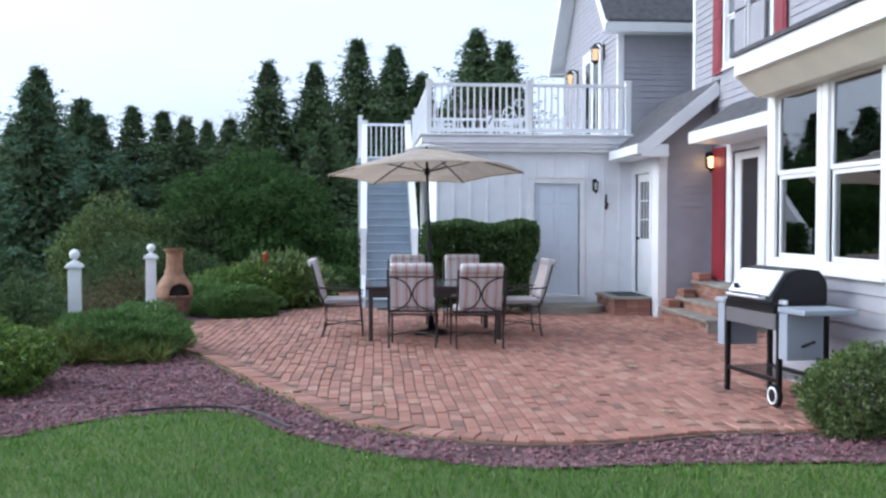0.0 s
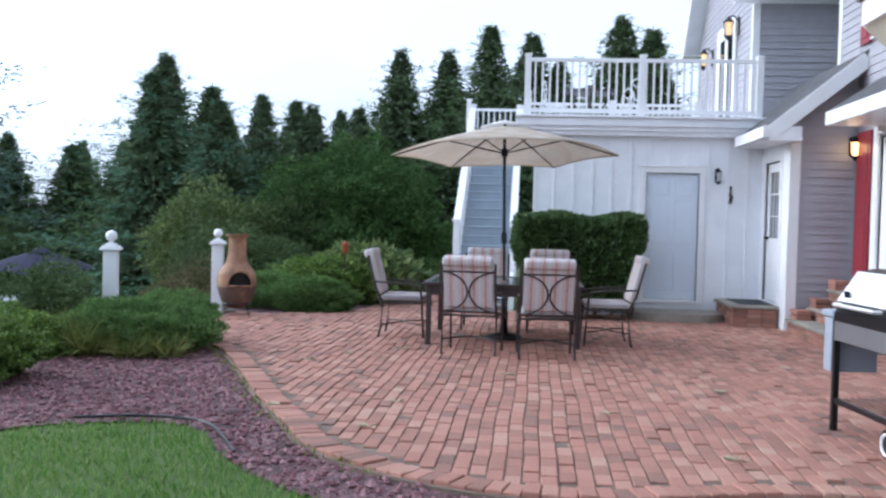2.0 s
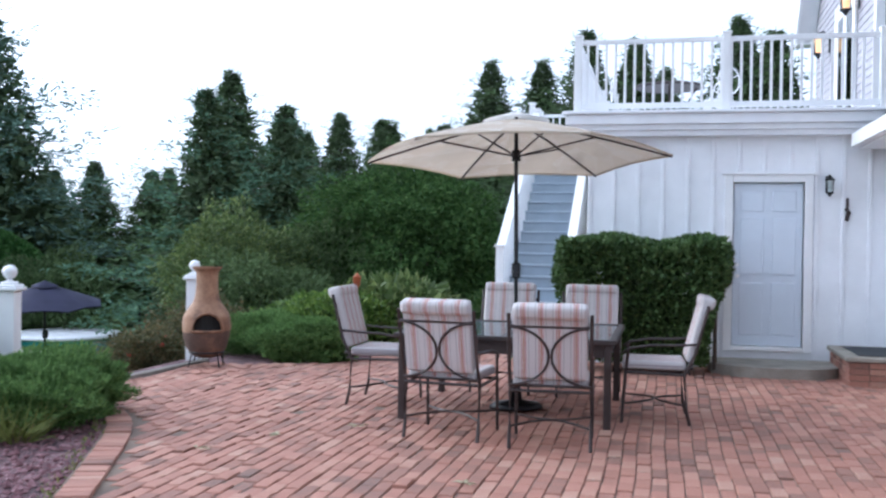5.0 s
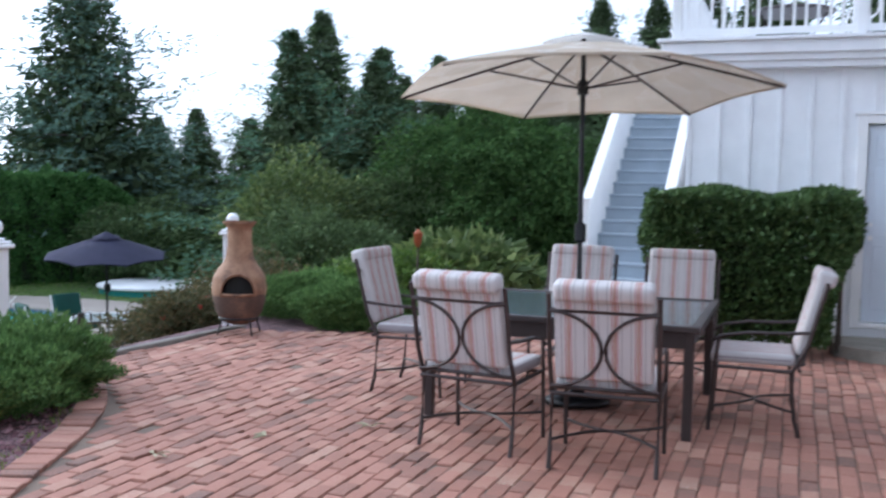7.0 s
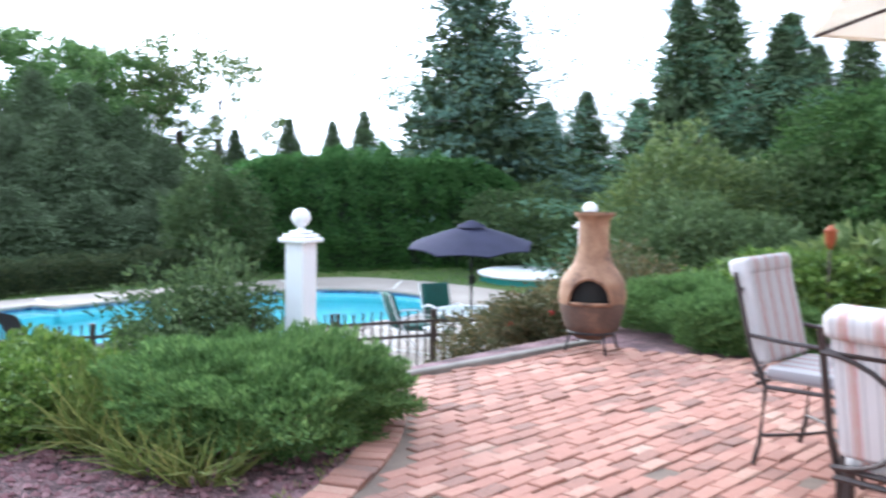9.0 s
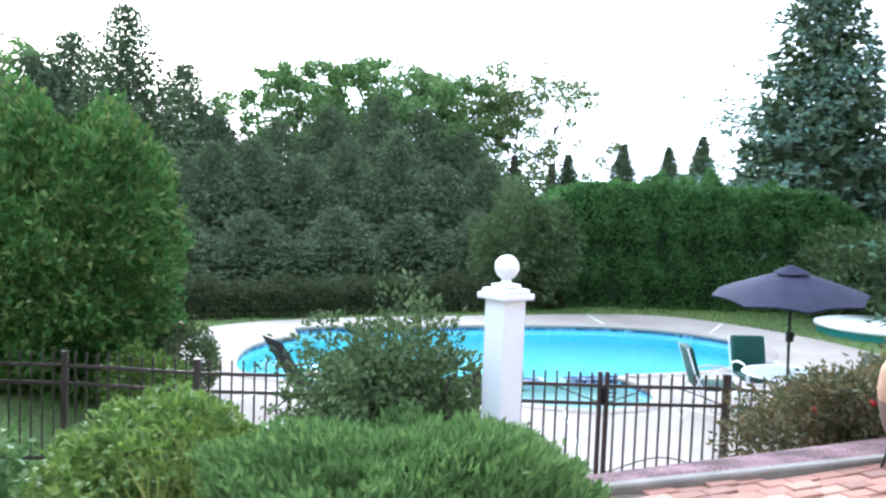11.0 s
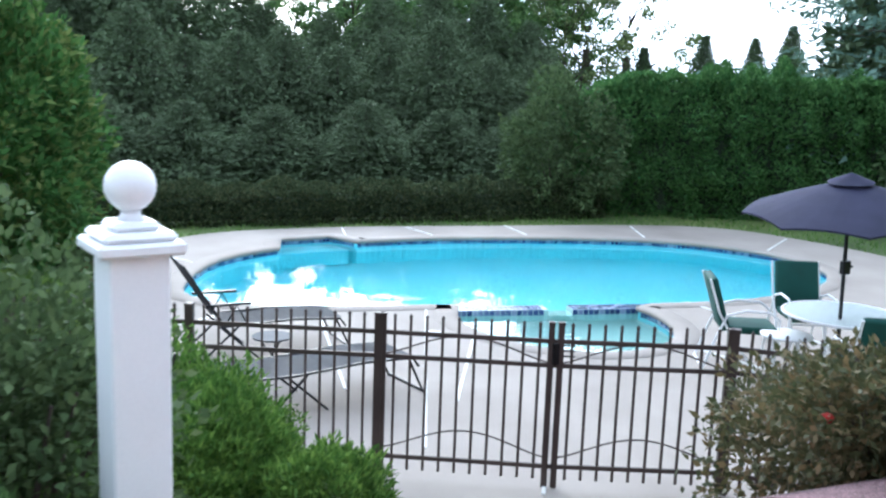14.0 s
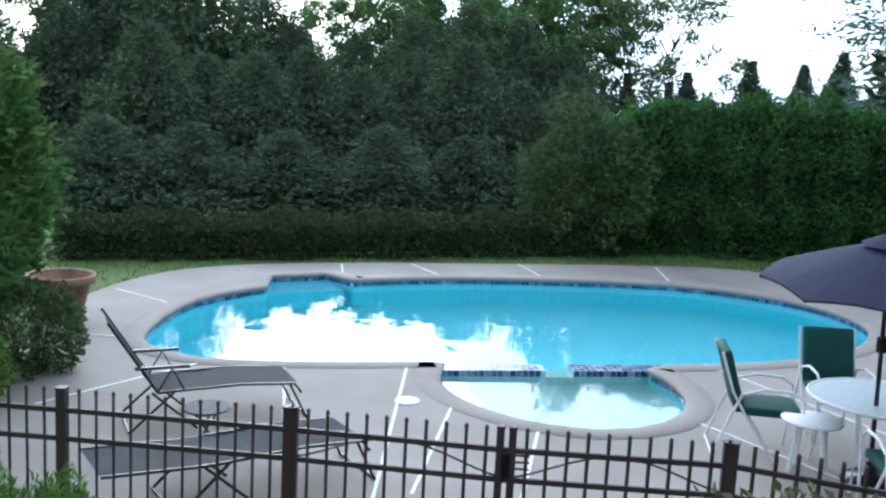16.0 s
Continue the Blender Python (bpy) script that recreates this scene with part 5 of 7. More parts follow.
def spruce_parts(seed, mat, h=10.0, r=3.0, whorls=38, per=13, bits=16, size=0.32, droop=0.3, bare=0.03, core=0.6, taper=0.8, hang=0.0):
    """A conifer of height h: tapered trunk, whorls of drooping boughs, sprays along each bough."""
    g = np.random.default_rng(seed)
    tr = B()
    rod(tr, (0, 0, -0.3), (0, 0, h * 0.98), 0.022 * h, 0.01, 9)
    P, D, S = [], [], []
    for w in range(whorls):
        u = bare + (1 - bare) * (w + g.uniform(-0.3, 0.3)) / whorls
        u = min(max(u, bare), 0.995)
        z = h * u
        reach = r * (1 - u) ** taper * g.uniform(0.7, 1.15) + 0.1
        n = max(3, int(per * (1 - 0.55 * u)))
        for b in range(n):
            a = g.uniform(0, math.tau)
            L = reach * g.uniform(0.5, 1.18)
            rise = 0.35 * u - droop * (1 - u) + g.normal(0, 0.08)
            k = max(3, int(bits * (0.35 + 0.65 * L / r)))
            s = g.uniform(0.12, 1.0, k) ** 0.75
            out = np.array([math.cos(a), math.sin(a)])
            x = out[0] * L * s + g.normal(0, 0.09 * L + 0.03, k)
            y = out[1] * L * s + g.normal(0, 0.09 * L + 0.03, k)
            zz = z + L * (rise * s + 0.12 * s * s) + g.normal(0, 0.05, k) - hang * g.uniform(0, 0.6, k)
            P.append(np.column_stack([x, y, zz]))
            D.append(np.tile((out[0] * (1 - 0.6 * hang), out[1] * (1 - 0.6 * hang), rise - 0.25 - hang), (k, 1)))
            S.append(np.full(k, 0.45 + 0.55 * (1 - u)))
            if b % 3 == 0 and L > 0.5:
                rod(tr, (0, 0, z), (out[0] * L * 0.85, out[1] * L * 0.85, z + L * rise * 0.85), 0.02 + 0.006 * L, 0.006, 4)
    P, D, S = np.vstack(P), np.vstack(D), np.concatenate(S)[:, None]
    v = leaves(P, D, size * S, size * 0.34 * S, g, 0.5, 0.35)
    v2 = leaves(P + g.normal(0, 0.06, P.shape), D, size * 0.85 * S, size * 0.3 * S, g, 0.8, 0.3)
    # filling sprays close round the trunk, the crown's inner shade put into their colour
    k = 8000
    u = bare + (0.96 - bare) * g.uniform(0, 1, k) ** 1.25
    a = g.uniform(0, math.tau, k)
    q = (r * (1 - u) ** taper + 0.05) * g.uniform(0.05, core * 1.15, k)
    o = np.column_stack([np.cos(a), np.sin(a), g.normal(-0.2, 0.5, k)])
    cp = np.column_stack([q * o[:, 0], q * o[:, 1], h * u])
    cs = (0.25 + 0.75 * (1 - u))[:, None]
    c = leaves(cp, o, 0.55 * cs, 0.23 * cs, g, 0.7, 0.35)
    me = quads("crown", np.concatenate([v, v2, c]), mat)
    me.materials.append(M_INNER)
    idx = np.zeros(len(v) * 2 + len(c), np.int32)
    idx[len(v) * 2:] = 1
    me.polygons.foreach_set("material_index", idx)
    return mesh_of(tr, "trunk", M_BARK), me


def place(kinds, name, spots, base_h, rng, label, category, group, fat=1.0):
    """Sets trees from shared meshes. spots: (x, y, height)."""
    for x, y, h in spots:
        t_me, c_me = kinds[rng.integers(len(kinds))]
        th = thing(name, label, category, None, group)
        s = h / base_h
        wide = (s * rng.uniform(0.95, 1.2) if s > 0.75 else 0.4 + s * 0.62) * fat
        th.matrix_basis = pose(x, y, float(ground_z(x, y)) - 0.05, rng.normal(0, 1.2), rng.normal(0, 1.2), rng.uniform(0, 360)) @ Matrix.Diagonal((wide, wide, s, 1))
        for nm, me in (("trunk", t_me), ("crown", c_me)):
            ob = new(nm, me)
            ob.parent = th


prng = np.random.default_rng(21)
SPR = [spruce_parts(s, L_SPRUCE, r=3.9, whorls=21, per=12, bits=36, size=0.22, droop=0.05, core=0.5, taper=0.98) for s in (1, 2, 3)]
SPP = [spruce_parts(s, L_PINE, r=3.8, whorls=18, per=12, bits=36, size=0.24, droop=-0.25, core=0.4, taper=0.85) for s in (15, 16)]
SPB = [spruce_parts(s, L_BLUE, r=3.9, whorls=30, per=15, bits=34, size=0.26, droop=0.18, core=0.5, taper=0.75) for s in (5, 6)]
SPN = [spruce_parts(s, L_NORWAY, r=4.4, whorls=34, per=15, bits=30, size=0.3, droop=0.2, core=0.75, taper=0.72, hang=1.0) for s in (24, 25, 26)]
place(SPR, "spruce_tree", [(-10.5, 28.5, 8.3), (-10.0, 31.4, 7.8), (-8.7, 33.2, 7.7), (-12.2, 30.1, 6.7), (-10.4, 34.8, 7.2), (-6.4, 31.6, 7.1), (-5.2, 34.0, 6.9), (-4.1, 36.0, 8.6), (-2.2, 36.2, 8.4)],
      10, prng, "tall dark green spruce in a dense tree belt", "spruce", "tree belt", 1.3)
place(SPR, "spruce_tree", [(-0.3, 34.2, 9.1), (0.9, 37.2, 9.3), (2.2, 36.2, 8.0), (4.9, 40.0, 10.7), (6.6, 42.8, 10.8), (-8.5, 37.1, 8.0), (-6.8, 38.6, 7.7), (-20.8, 37.3, 6.4), (-22.4, 36.8, 6.0), (-16.9, 35.1, 5.8), (-15.2, 36.0, 6.1)],
      10, prng, "tall dark green spruce in a dense tree belt", "spruce", "tree belt", 1.3)
place(SPR, "spruce_tree", [(-13.3, 33.5, 6.0), (-18.6, 39.5, 6.2), (-25.0, 40.0, 6.2), (-1.6, 30.5, 5.2), (-4.2, 29.0, 4.8), (-12.6, 36.5, 6.0)],
      10, prng, "tall dark green spruce in a dense tree belt", "spruce", "tree belt", 1.3)
place(SPP, "pine_tree", [(-8.9, 24.3, 7.2), (-8.2, 26.9, 6.7)], 10, prng, "feathery dark pine behind the shrubs", "pine", "pines", 1.15)
place(SPB, "blue_spruce", [(-20.4, 30.1, 11.2)], 10, prng, "tall blue-green spruce beyond the pool hedge", "spruce", "", 1.25)
place(SPN, "spruce_tree", [(-45.9, 14.0, 11.1), (-50.1, 12.0, 10.2), (-50.3, 9.8, 8.8), (-49.5, 17.0, 9.0), (-46.5, 8.6, 6.4), (-45.5, 5.0, 7.2), (-47.2, 18.4, 6.3), (-46.5, 21.1, 6.1), (-46.6, 24.1, 7.1), (-46.7, 26.7, 7.8), (-47.5, 29.8, 7.4), (-46.4, 31.9, 6.2)],
      10, prng, "tall dark drooping spruce behind the pool", "spruce", "pool spruces", 1.15)
place(SPN, "spruce_tree", [(-34.9, 13.2, 4.3), (-32.7, 14.5, 4.4), (-34.3, 16.4, 4.7), (-32.8, 17.8, 4.1), (-34.2, 20.0, 4.8), (-31.7, 21.0, 5.1), (-31.9, 23.0, 3.9), (-32.0, 24.9, 4.2), (-33.1, 11.3, 5.1), (-27.5, 12.2, 2.3), (-27.8, 14.6, 2.2), (-27.4, 17.2, 2.4), (-27.6, 19.6, 2.2), (-27.2, 22.0, 2.3), (-27.5, 10.0, 2.4)],
      10, prng, "young bushy spruce behind the low hedge", "spruce", "young spruces", 1.0)
place(SPR, "spruce_tree", [(-48.3, 43.9, 6.2), (-46.6, 46.2, 6.1), (-42.4, 44.9, 6.6), (-50.0, 41.0, 5.4), (-38, 41, 5.2), (-52, 8.0, 9.0)],
      10, prng, "small distant spruce beyond the lawn", "spruce", "far spruces", 1.15)


def broadleaf_parts(seed, mat, h=8.0, r=2.8, clumps=46, per=130, size=0.16, gaps=0.0):
    """A deciduous tree: forked trunk, limbs, and clumps of leaves with gaps between them."""
    g = np.random.default_rng(seed)
    tr = B()
    rod(tr, (0, 0, -0.3), (0, 0, h * 0.45), 0.03 * h, 0.02 * h, 8)
    P = []
    for c in range(clumps):
        u = g.uniform(0.22, 1.0)
        a = g.uniform(0, math.tau)
        rad = r * math.sqrt(max(0.05, 1 - ((u - 0.55) / 0.5) ** 2)) * g.uniform(0.45, 1.0)
        q = np.array([rad * math.cos(a), rad * math.sin(a), h * u])
        if c % 2 == 0:
            rod(tr, (0, 0, h * max(0.15, u - 0.3)), tuple(q * (0.9, 0.9, 1)), 0.035, 0.01, 5)
        s = g.uniform(0.35, 0.75)
        d = unit(g.normal(size=(per, 3))) * g.uniform(0.3, 1.0, (per, 1)) * s * np.array((1, 1, 0.75))
        P.append(q + d)
    P = np.vstack(P)
    v = leaves(P, np.tile((0, 0, -0.2), (len(P), 1)), size, size * 0.75, g, 1.0, 0.2)
    return mesh_of(tr, "trunk", M_BARK), quads("crown", v, mat)


DEC = [broadleaf_parts(s, L_BROAD, clumps=95, per=150, size=0.16, r=3.6) for s in (31, 32)]
DECT = [broadleaf_parts(33, L_PALE, clumps=55, per=80, size=0.14)]
place(DEC, "broadleaf_tree", [(-58.3, 8.7, 10.3), (-56.6, 22.0, 8.0), (-55.7, 25.2, 9.8), (-56.7, 28.4, 10.2), (-55.7, 30.9, 10.6), (-56.0, 35.3, 10.0), (-55.0, 37.2, 9.3), (-51.3, 31.2, 9.0)], 8, prng, "leafy green broadleaf tree behind the spruces", "tree", "woodland edge")
place(DECT, "broadleaf_tree", [(-53.8, 39.3, 11.3), (-52.5, 41.4, 10.3), (-52.7, 37.1, 9.4)], 8, prng, "thin-leaved pale tree with branches showing", "tree", "woodland edge")


def blob_points(g, n, size, lump=0.18, freq=1.3, flat=0.0, shell=0.25):
    """Points near the surface of a lumpy mound with their outward directions."""
    d = unit(g.normal(size=(n, 3)))
    d[:, 2] = np.abs(d[:, 2]) if flat else d[:, 2]
    ph = g.uniform(0, 6, 6)
    bump = 1 + lump * (np.sin(freq * 3 * d[:, 0] + ph[0]) * np.sin(freq * 3 * d[:, 1] + ph[1]) + 0.6 * np.sin(freq * 7 * d[:, 1] + ph[2]) * np.sin(freq * 6 * d[:, 2] + ph[3]) + 0.4 * np.sin(freq * 13 * d[:, 0] + ph[4]) * np.sin(freq * 12 * d[:, 2] + ph[5])
                      + 0.35 * np.sin(freq * 21 * d[:, 1] + ph[2]) * np.sin(freq * 19 * d[:, 0] + ph[1]) * np.sin(freq * 15 * d[:, 2] + ph[0]))
    p = d * (bump * (1 - shell * g.uniform(0, 1, n) ** 1.6))[:, None]
    return p * np.array(size), d


def shrub(name, label, category, x, y, size, mat, n, leaf, seed, wide=0.5, z=None, lump=0.18, wild=0.7, lift=0.0, stems=5, group="", along=0.0, rot=0.0, rise=0.0, shell=0.3):
    """A shrub: stems from the ground and a crown of single leaves or sprays over a lumpy mound."""
    g = np.random.default_rng(seed)
    p, d = blob_points(g, n, size, lump, flat=0.0, shell=shell)
    keep = p[:, 2] > -size[2] * 0.93
    p, d = p[keep], d[keep]
    p[:, 2] += size[2] * 0.9 + lift
    d = d + np.array((0, 0, rise))
    v = leaves(p, d, leaf, leaf * wide, g, wild, 0.3)
    zb = float(ground_z(x, y)) if z is None else z
    st = B()
    for k in range(stems):
        a = g.uniform(0, math.tau)
        q = g.uniform(0.3, 0.7)
        rod(st, (0.08 * math.cos(a), 0.08 * math.sin(a), -0.05), (size[0] * q * math.cos(a), size[1] * q * math.sin(a), size[2] * 1.1 + lift), 0.014 + 0.012 * size[2], 0.006, 5)
    th = thing(name, label, category, pose(x, y, zb, 0, 0, rot), group)
    part("stems", st, M_BARK, th)
    ob = new("crown", quads("crown", v, mat))
    ob.parent = th
    return th


def clipped(name, label, lo, hi, mat, n, leaf, seed, wide=0.5, lump=0.06, turn=0.0, round_=0.0, cols=0.0, deep=0.22, foot=1.0):
    """A clipped hedge: leaves over a box with wavering faces, on a row of stems."""
    g = np.random.default_rng(seed)
    s = np.array(hi) - np.array(lo)
    c = (np.array(hi) + np.array(lo)) / 2
    area = np.array([s[1] * s[2], s[1] * s[2], s[0] * s[2], s[0] * s[2], s[0] * s[1]])
    f = g.choice(5, n, p=area / area.sum())
    u = g.uniform(-0.5, 0.5, (n, 3))
    d = np.zeros((n, 3))
    for i, (ax, sg) in enumerate(((0, 1), (0, -1), (1, 1), (1, -1), (2, 1))):
        m = f == i
        u[m, ax] = 0.5 * sg
        d[m, ax] = sg
    p = u * s
    w = lump * (np.sin(p[:, 0] * 2.3 + 1) * np.sin(p[:, 1] * 2.9) + 0.7 * np.sin(p[:, 0] * 6.1 + p[:, 2] * 5) + 0.6 * np.sin(p[:, 1] * 7.3 + p[:, 2] * 3)) - deep * g.uniform(0, 1, n) ** 2
    long_ax = 0 if s[0] > s[1] else 1
    w = w - cols * (1 - np.abs(np.sin(math.pi * p[:, long_ax] / 1.25 + 0.35 * np.sin(p[:, long_ax])))) + cols * 0.4 * np.sin(p[:, long_ax] * 0.9 + 2) * (d[:, 2] > 0)
    p = p + d * w[:, None]
    if round_:
        top = np.clip((p[:, 2] / s[2] + 0.5 - 0.7) / 0.3, 0, 1) ** 2
        p[:, :2] *= (1 - round_ * top)[:, None]
    low = np.clip(0.5 - p[:, 2] / s[2] - 0.3, 0, 0.7) / 0.7
    p[:, :2] *= (1 - (1 - foot) * low)[:, None]
    v = leaves(p, d + np.array((0, 0, 0.35)), leaf, leaf * wide, g, 0.6, 0.3)
    th = thing(name, label, "hedge", pose(c[0], c[1], lo[2], 0, 0, turn))
    st = B()
    rod(st, (0, 0, -0.08), (0, 0, s[2] * 0.7), 0.03, 0.015, 5)
    st_me = mesh_of(st, "stem", M_BARK)
    # added solid box behind the leaves, its dark colour stands for inner shade
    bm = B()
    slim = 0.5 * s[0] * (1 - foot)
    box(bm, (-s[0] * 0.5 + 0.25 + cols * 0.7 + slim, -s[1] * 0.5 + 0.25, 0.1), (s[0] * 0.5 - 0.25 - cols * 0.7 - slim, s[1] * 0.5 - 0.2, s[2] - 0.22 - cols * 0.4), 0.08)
    part("inner_growth", bm, M_HEDGE_SHADE, th, "dark box painted as the shade inside the hedge")
    for k in np.arange(-0.45, 0.46, 0.9 / max(2, int(s[long_ax] / 0.6))):
        ob = new("stem", st_me)
        ob.parent = th
        ob.location[long_ax] = k * s[long_ax]
    v[..., 2] += s[2] / 2
    ob = new("crown", quads("crown", v, mat))
    ob.parent = th
    return th


# stone bed on the slope between the kerb and the pool fence
bm = B()
NX, NY = 30, 40
gv = [[bm.verts.new((-6.9 + 3.9 * i / NX, 9.5 + 5.3 * j / NY, float(ground_z(-6.9 + 3.9 * i / NX, 9.5)) + 0.014)) for j in range(NY + 1)] for i in range(NX + 1)]
for i in range(NX):
    for j in range(NY):
        bm.faces.new((gv[i][j], gv[i + 1][j], gv[i + 1][j + 1], gv[i][j + 1]))
tagged(part("slope_bed", bm, M_BED), "dark red crushed stone on the slope", "stone bed", kind="structure")

# by the patio
shrub("juniper_bush", "spreading dark green juniper beside the patio", "bush", -2.85, 8.1, (0.78, 0.85, 0.29), L_JUN, 34000, 0.05, 41, 0.3, lump=0.22, rise=0.8, wild=0.5)
shrub("juniper_bush", "spreading dark green juniper at the bed's front", "bush", -3.45, 8.5, (0.5, 0.5, 0.22), L_JUN, 20000, 0.05, 42, 0.3, lump=0.24, rise=0.8, wild=0.5)
shrub("boxwood_bush", "bright green leafy shrub in the stone bed", "bush", -3.6, 5.55, (0.68, 0.6, 0.33), L_LIME, 22000, 0.045, 43, 0.6, lump=0.2)
shrub("boxwood_bush", "bright green leafy shrub in the stone bed", "bush", -4.05, 7.3, (0.75, 0.6, 0.32), L_LIME, 22000, 0.045, 44, 0.6, lump=0.2)
g = np.random.default_rng(45)
for cx, cy, n in ((-2.4, 7.36, 240), (-2.72, 7.26, 200), (-3.5, 7.42, 320), (-3.2, 7.28, 300)):
    a = g.uniform(0, math.tau, n)
    dirs = np.column_stack([np.cos(a), np.sin(a), g.uniform(0.6, 2.2, n)])
    base = np.column_stack([0.1 * np.cos(a), 0.1 * np.sin(a), np.zeros(n)])
    me = quads("grass_tuft", leaves(base, dirs, 0.29 if n < 300 else 0.4, 0.013, g, 0.15, 0.5), L_STRAW)
    ob = new("grass_tuft", me)
    ob.location = (cx, cy, float(ground_z(cx, cy)))
    tagged(ob, "arching tuft of yellow-green ornamental grass", "grass tuft", "grass tufts")
shrub("viburnum_shrub", "leggy olive-green shrub with twigs showing", "shrub", -4.3, 8.65, (0.56, 0.6, 0.46), L_OLIVE, 8500, 0.045, 46, 0.6, lump=0.34, shell=0.75, stems=18, lift=0.34)
shrub("viburnum_shrub", "low olive-green shrub on the slope", "shrub", -5.6, 8.0, (0.9, 0.8, 0.6), L_OLIVE, 12000, 0.055, 47, 0.6, lump=0.3, shell=0.6, stems=10)
shrub("juniper_bush", "bright green feathery juniper on the slope", "bush", -5.3, 9.45, (0.6, 0.5, 0.6), L_JUNY, 34000, 0.045, 48, 0.3, lump=0.2, rise=0.6)
shrub("juniper_bush", "bright green feathery juniper on the slope", "bush", -6.1, 9.3, (0.85, 0.62, 0.8), L_JUNY, 34000, 0.048, 49, 0.3, lump=0.2, rise=0.6)
shrub("juniper_bush", "spreading bright green juniper beside the pool fence", "bush", -6.75, 9.72, (0.6, 0.5, 0.6), L_JUNY, 26000, 0.045, 39, 0.3, lump=0.22, rise=0.6)
shrub("juniper_bush", "low bright green juniper beside the pool fence", "bush", -4.95, 9.92, (0.4, 0.38, 0.36), L_JUNY, 17000, 0.045, 40, 0.3, lump=0.2, rise=0.6)
shrub("juniper_bush", "dark green spreading juniper behind the clay stove", "bush", -2.1, 12.6, (0.68, 0.45, 0.27), L_JUN, 26000, 0.055, 50, 0.3, lump=0.22, rise=0.8)
shrub("juniper_bush", "dark green spreading juniper behind the clay stove", "bush", -2.9, 13.1, (0.75, 0.6, 0.28), L_JUN, 16000, 0.055, 51, 0.3, lump=0.22, rise=0.8)
shrub("spirea_shrub", "yellow-green mounded shrub behind the juniper", "shrub", -2.1, 14.0, (1.0, 0.7, 0.42), L_LIME, 9000, 0.075, 52, 0.5, lump=0.22)
shrub("hosta_clump", "broad-leaved bright green clump", "plant", -1.55, 14.6, (0.9, 0.75, 0.48), L_PALE, 2600, 0.2, 53, 0.55, lump=0.15)
shrub("rose_bush", "rusty red-leaved rose bush by the pool fence", "bush", -5.0, 13.0, (0.75, 0.7, 0.45), L_RUST, 6500, 0.06, 54, 0.55, lump=0.3, shell=0.6, stems=12)
shrub("rose_bush", "rusty red-leaved rose bush by the pool fence", "bush", -4.3, 14.2, (0.9, 0.8, 0.5), L_RUST, 6500, 0.06, 55, 0.55, lump=0.3, shell=0.6, stems=12)
shrub("barberry_shrub", "mixed olive-green shrub behind the clay stove", "shrub", -4.2, 15.8, (1.3, 0.9, 0.75), L_OLIVE, 9000, 0.08, 56, 0.55, lump=0.3, z=-0.3)
shrub("forsythia_shrub", "tall yellow-green arching shrub", "shrub", -5.4, 17.4, (1.3, 1.1, 1.15), L_PALE, 14000, 0.10, 57, 0.45, lump=0.28, z=-0.35)
shrub("forsythia_shrub", "olive-green arching shrub beside the yew", "shrub", -3.9, 18.6, (1.2, 1.0, 1.0), L_OLIVE, 9000, 0.10, 58, 0.45, lump=0.28, z=-0.1)
shrub("yew_bush", "large rounded dark green yew", "yew", -2.75, 19.6, (1.75, 1.5, 1.55), L_DENSE, 42000, 0.11, 59, 0.4, lump=0.26, z=-0.05, rise=-0.5)
shrub("round_shrub", "small rounded green shrub near the stairs", "shrub", -0.5, 20.0, (0.9, 0.8, 0.75), L_BROAD, 6000, 0.08, 60, 0.6, lump=0.12, z=-0.05)
shrub("round_shrub", "low rounded green shrub near the stairs", "shrub", -0.75, 18.6, (0.55, 0.5, 0.33), L_BROAD, 4000, 0.07, 61, 0.6, lump=0.12, z=-0.05)
clipped("holly_hedge", "clipped glossy dark green hedge before the white wall", (1.06, 12.45, 0.12), (2.96, 13.3, 1.54), L_HOLLY, 40000, 0.055, 62, 0.65, 0.06, deep=0.4, foot=0.72)
shrub("boxwood_bush", "olive-green boxwood beside the gas grill", "bush", 3.92, 3.2, (0.48, 0.45, 0.34), L_PALE, 14000, 0.035, 63, 0.6, lump=0.18)
shrub("viburnum_shrub", "tall light green leafy shrub on the slope", "shrub", -5.9, 5.9, (0.75, 0.75, 0.95), L_BROAD, 12000, 0.075, 64, 0.6, lump=0.3, stems=9)
shrub("rose_bush", "rusty green rose bush with a few red blooms", "bush", -4.25, 12.5, (0.5, 0.5, 0.33), L_RUST, 8000, 0.05, 65, 0.55, lump=0.3, shell=0.6, stems=12)
for x, y, z in ((-3.95, 12.3, 0.12), (-4.3, 12.1, 0.0), (-4.05, 12.6, 0.2)):
    bm = B()
    lathe(bm, [(0.008, -0.02), (0.026, 0.0), (0.03, 0.02), (0.018, 0.03)], 10)
    ob = part("rose_bloom", bm, L_RED, smooth=True)
    ob.location = (x, y, z)
    tagged(ob, "small red rose bloom on the rose bush", "flower", "rose blooms")
bm = B()
prism(bm, [(-3.45, 11.95), (-2.65, 11.9), (-1.72, 12.3), (-1.38, 13.2), (-1.12, 16.0), (-0.95, 18.0), (-3.4, 18.4)], -0.16, -0.02)
tagged(part("planting_bed", bm, M_BED), "bed of purple-red crushed stone under the shrubs", "stone bed", kind="structure")
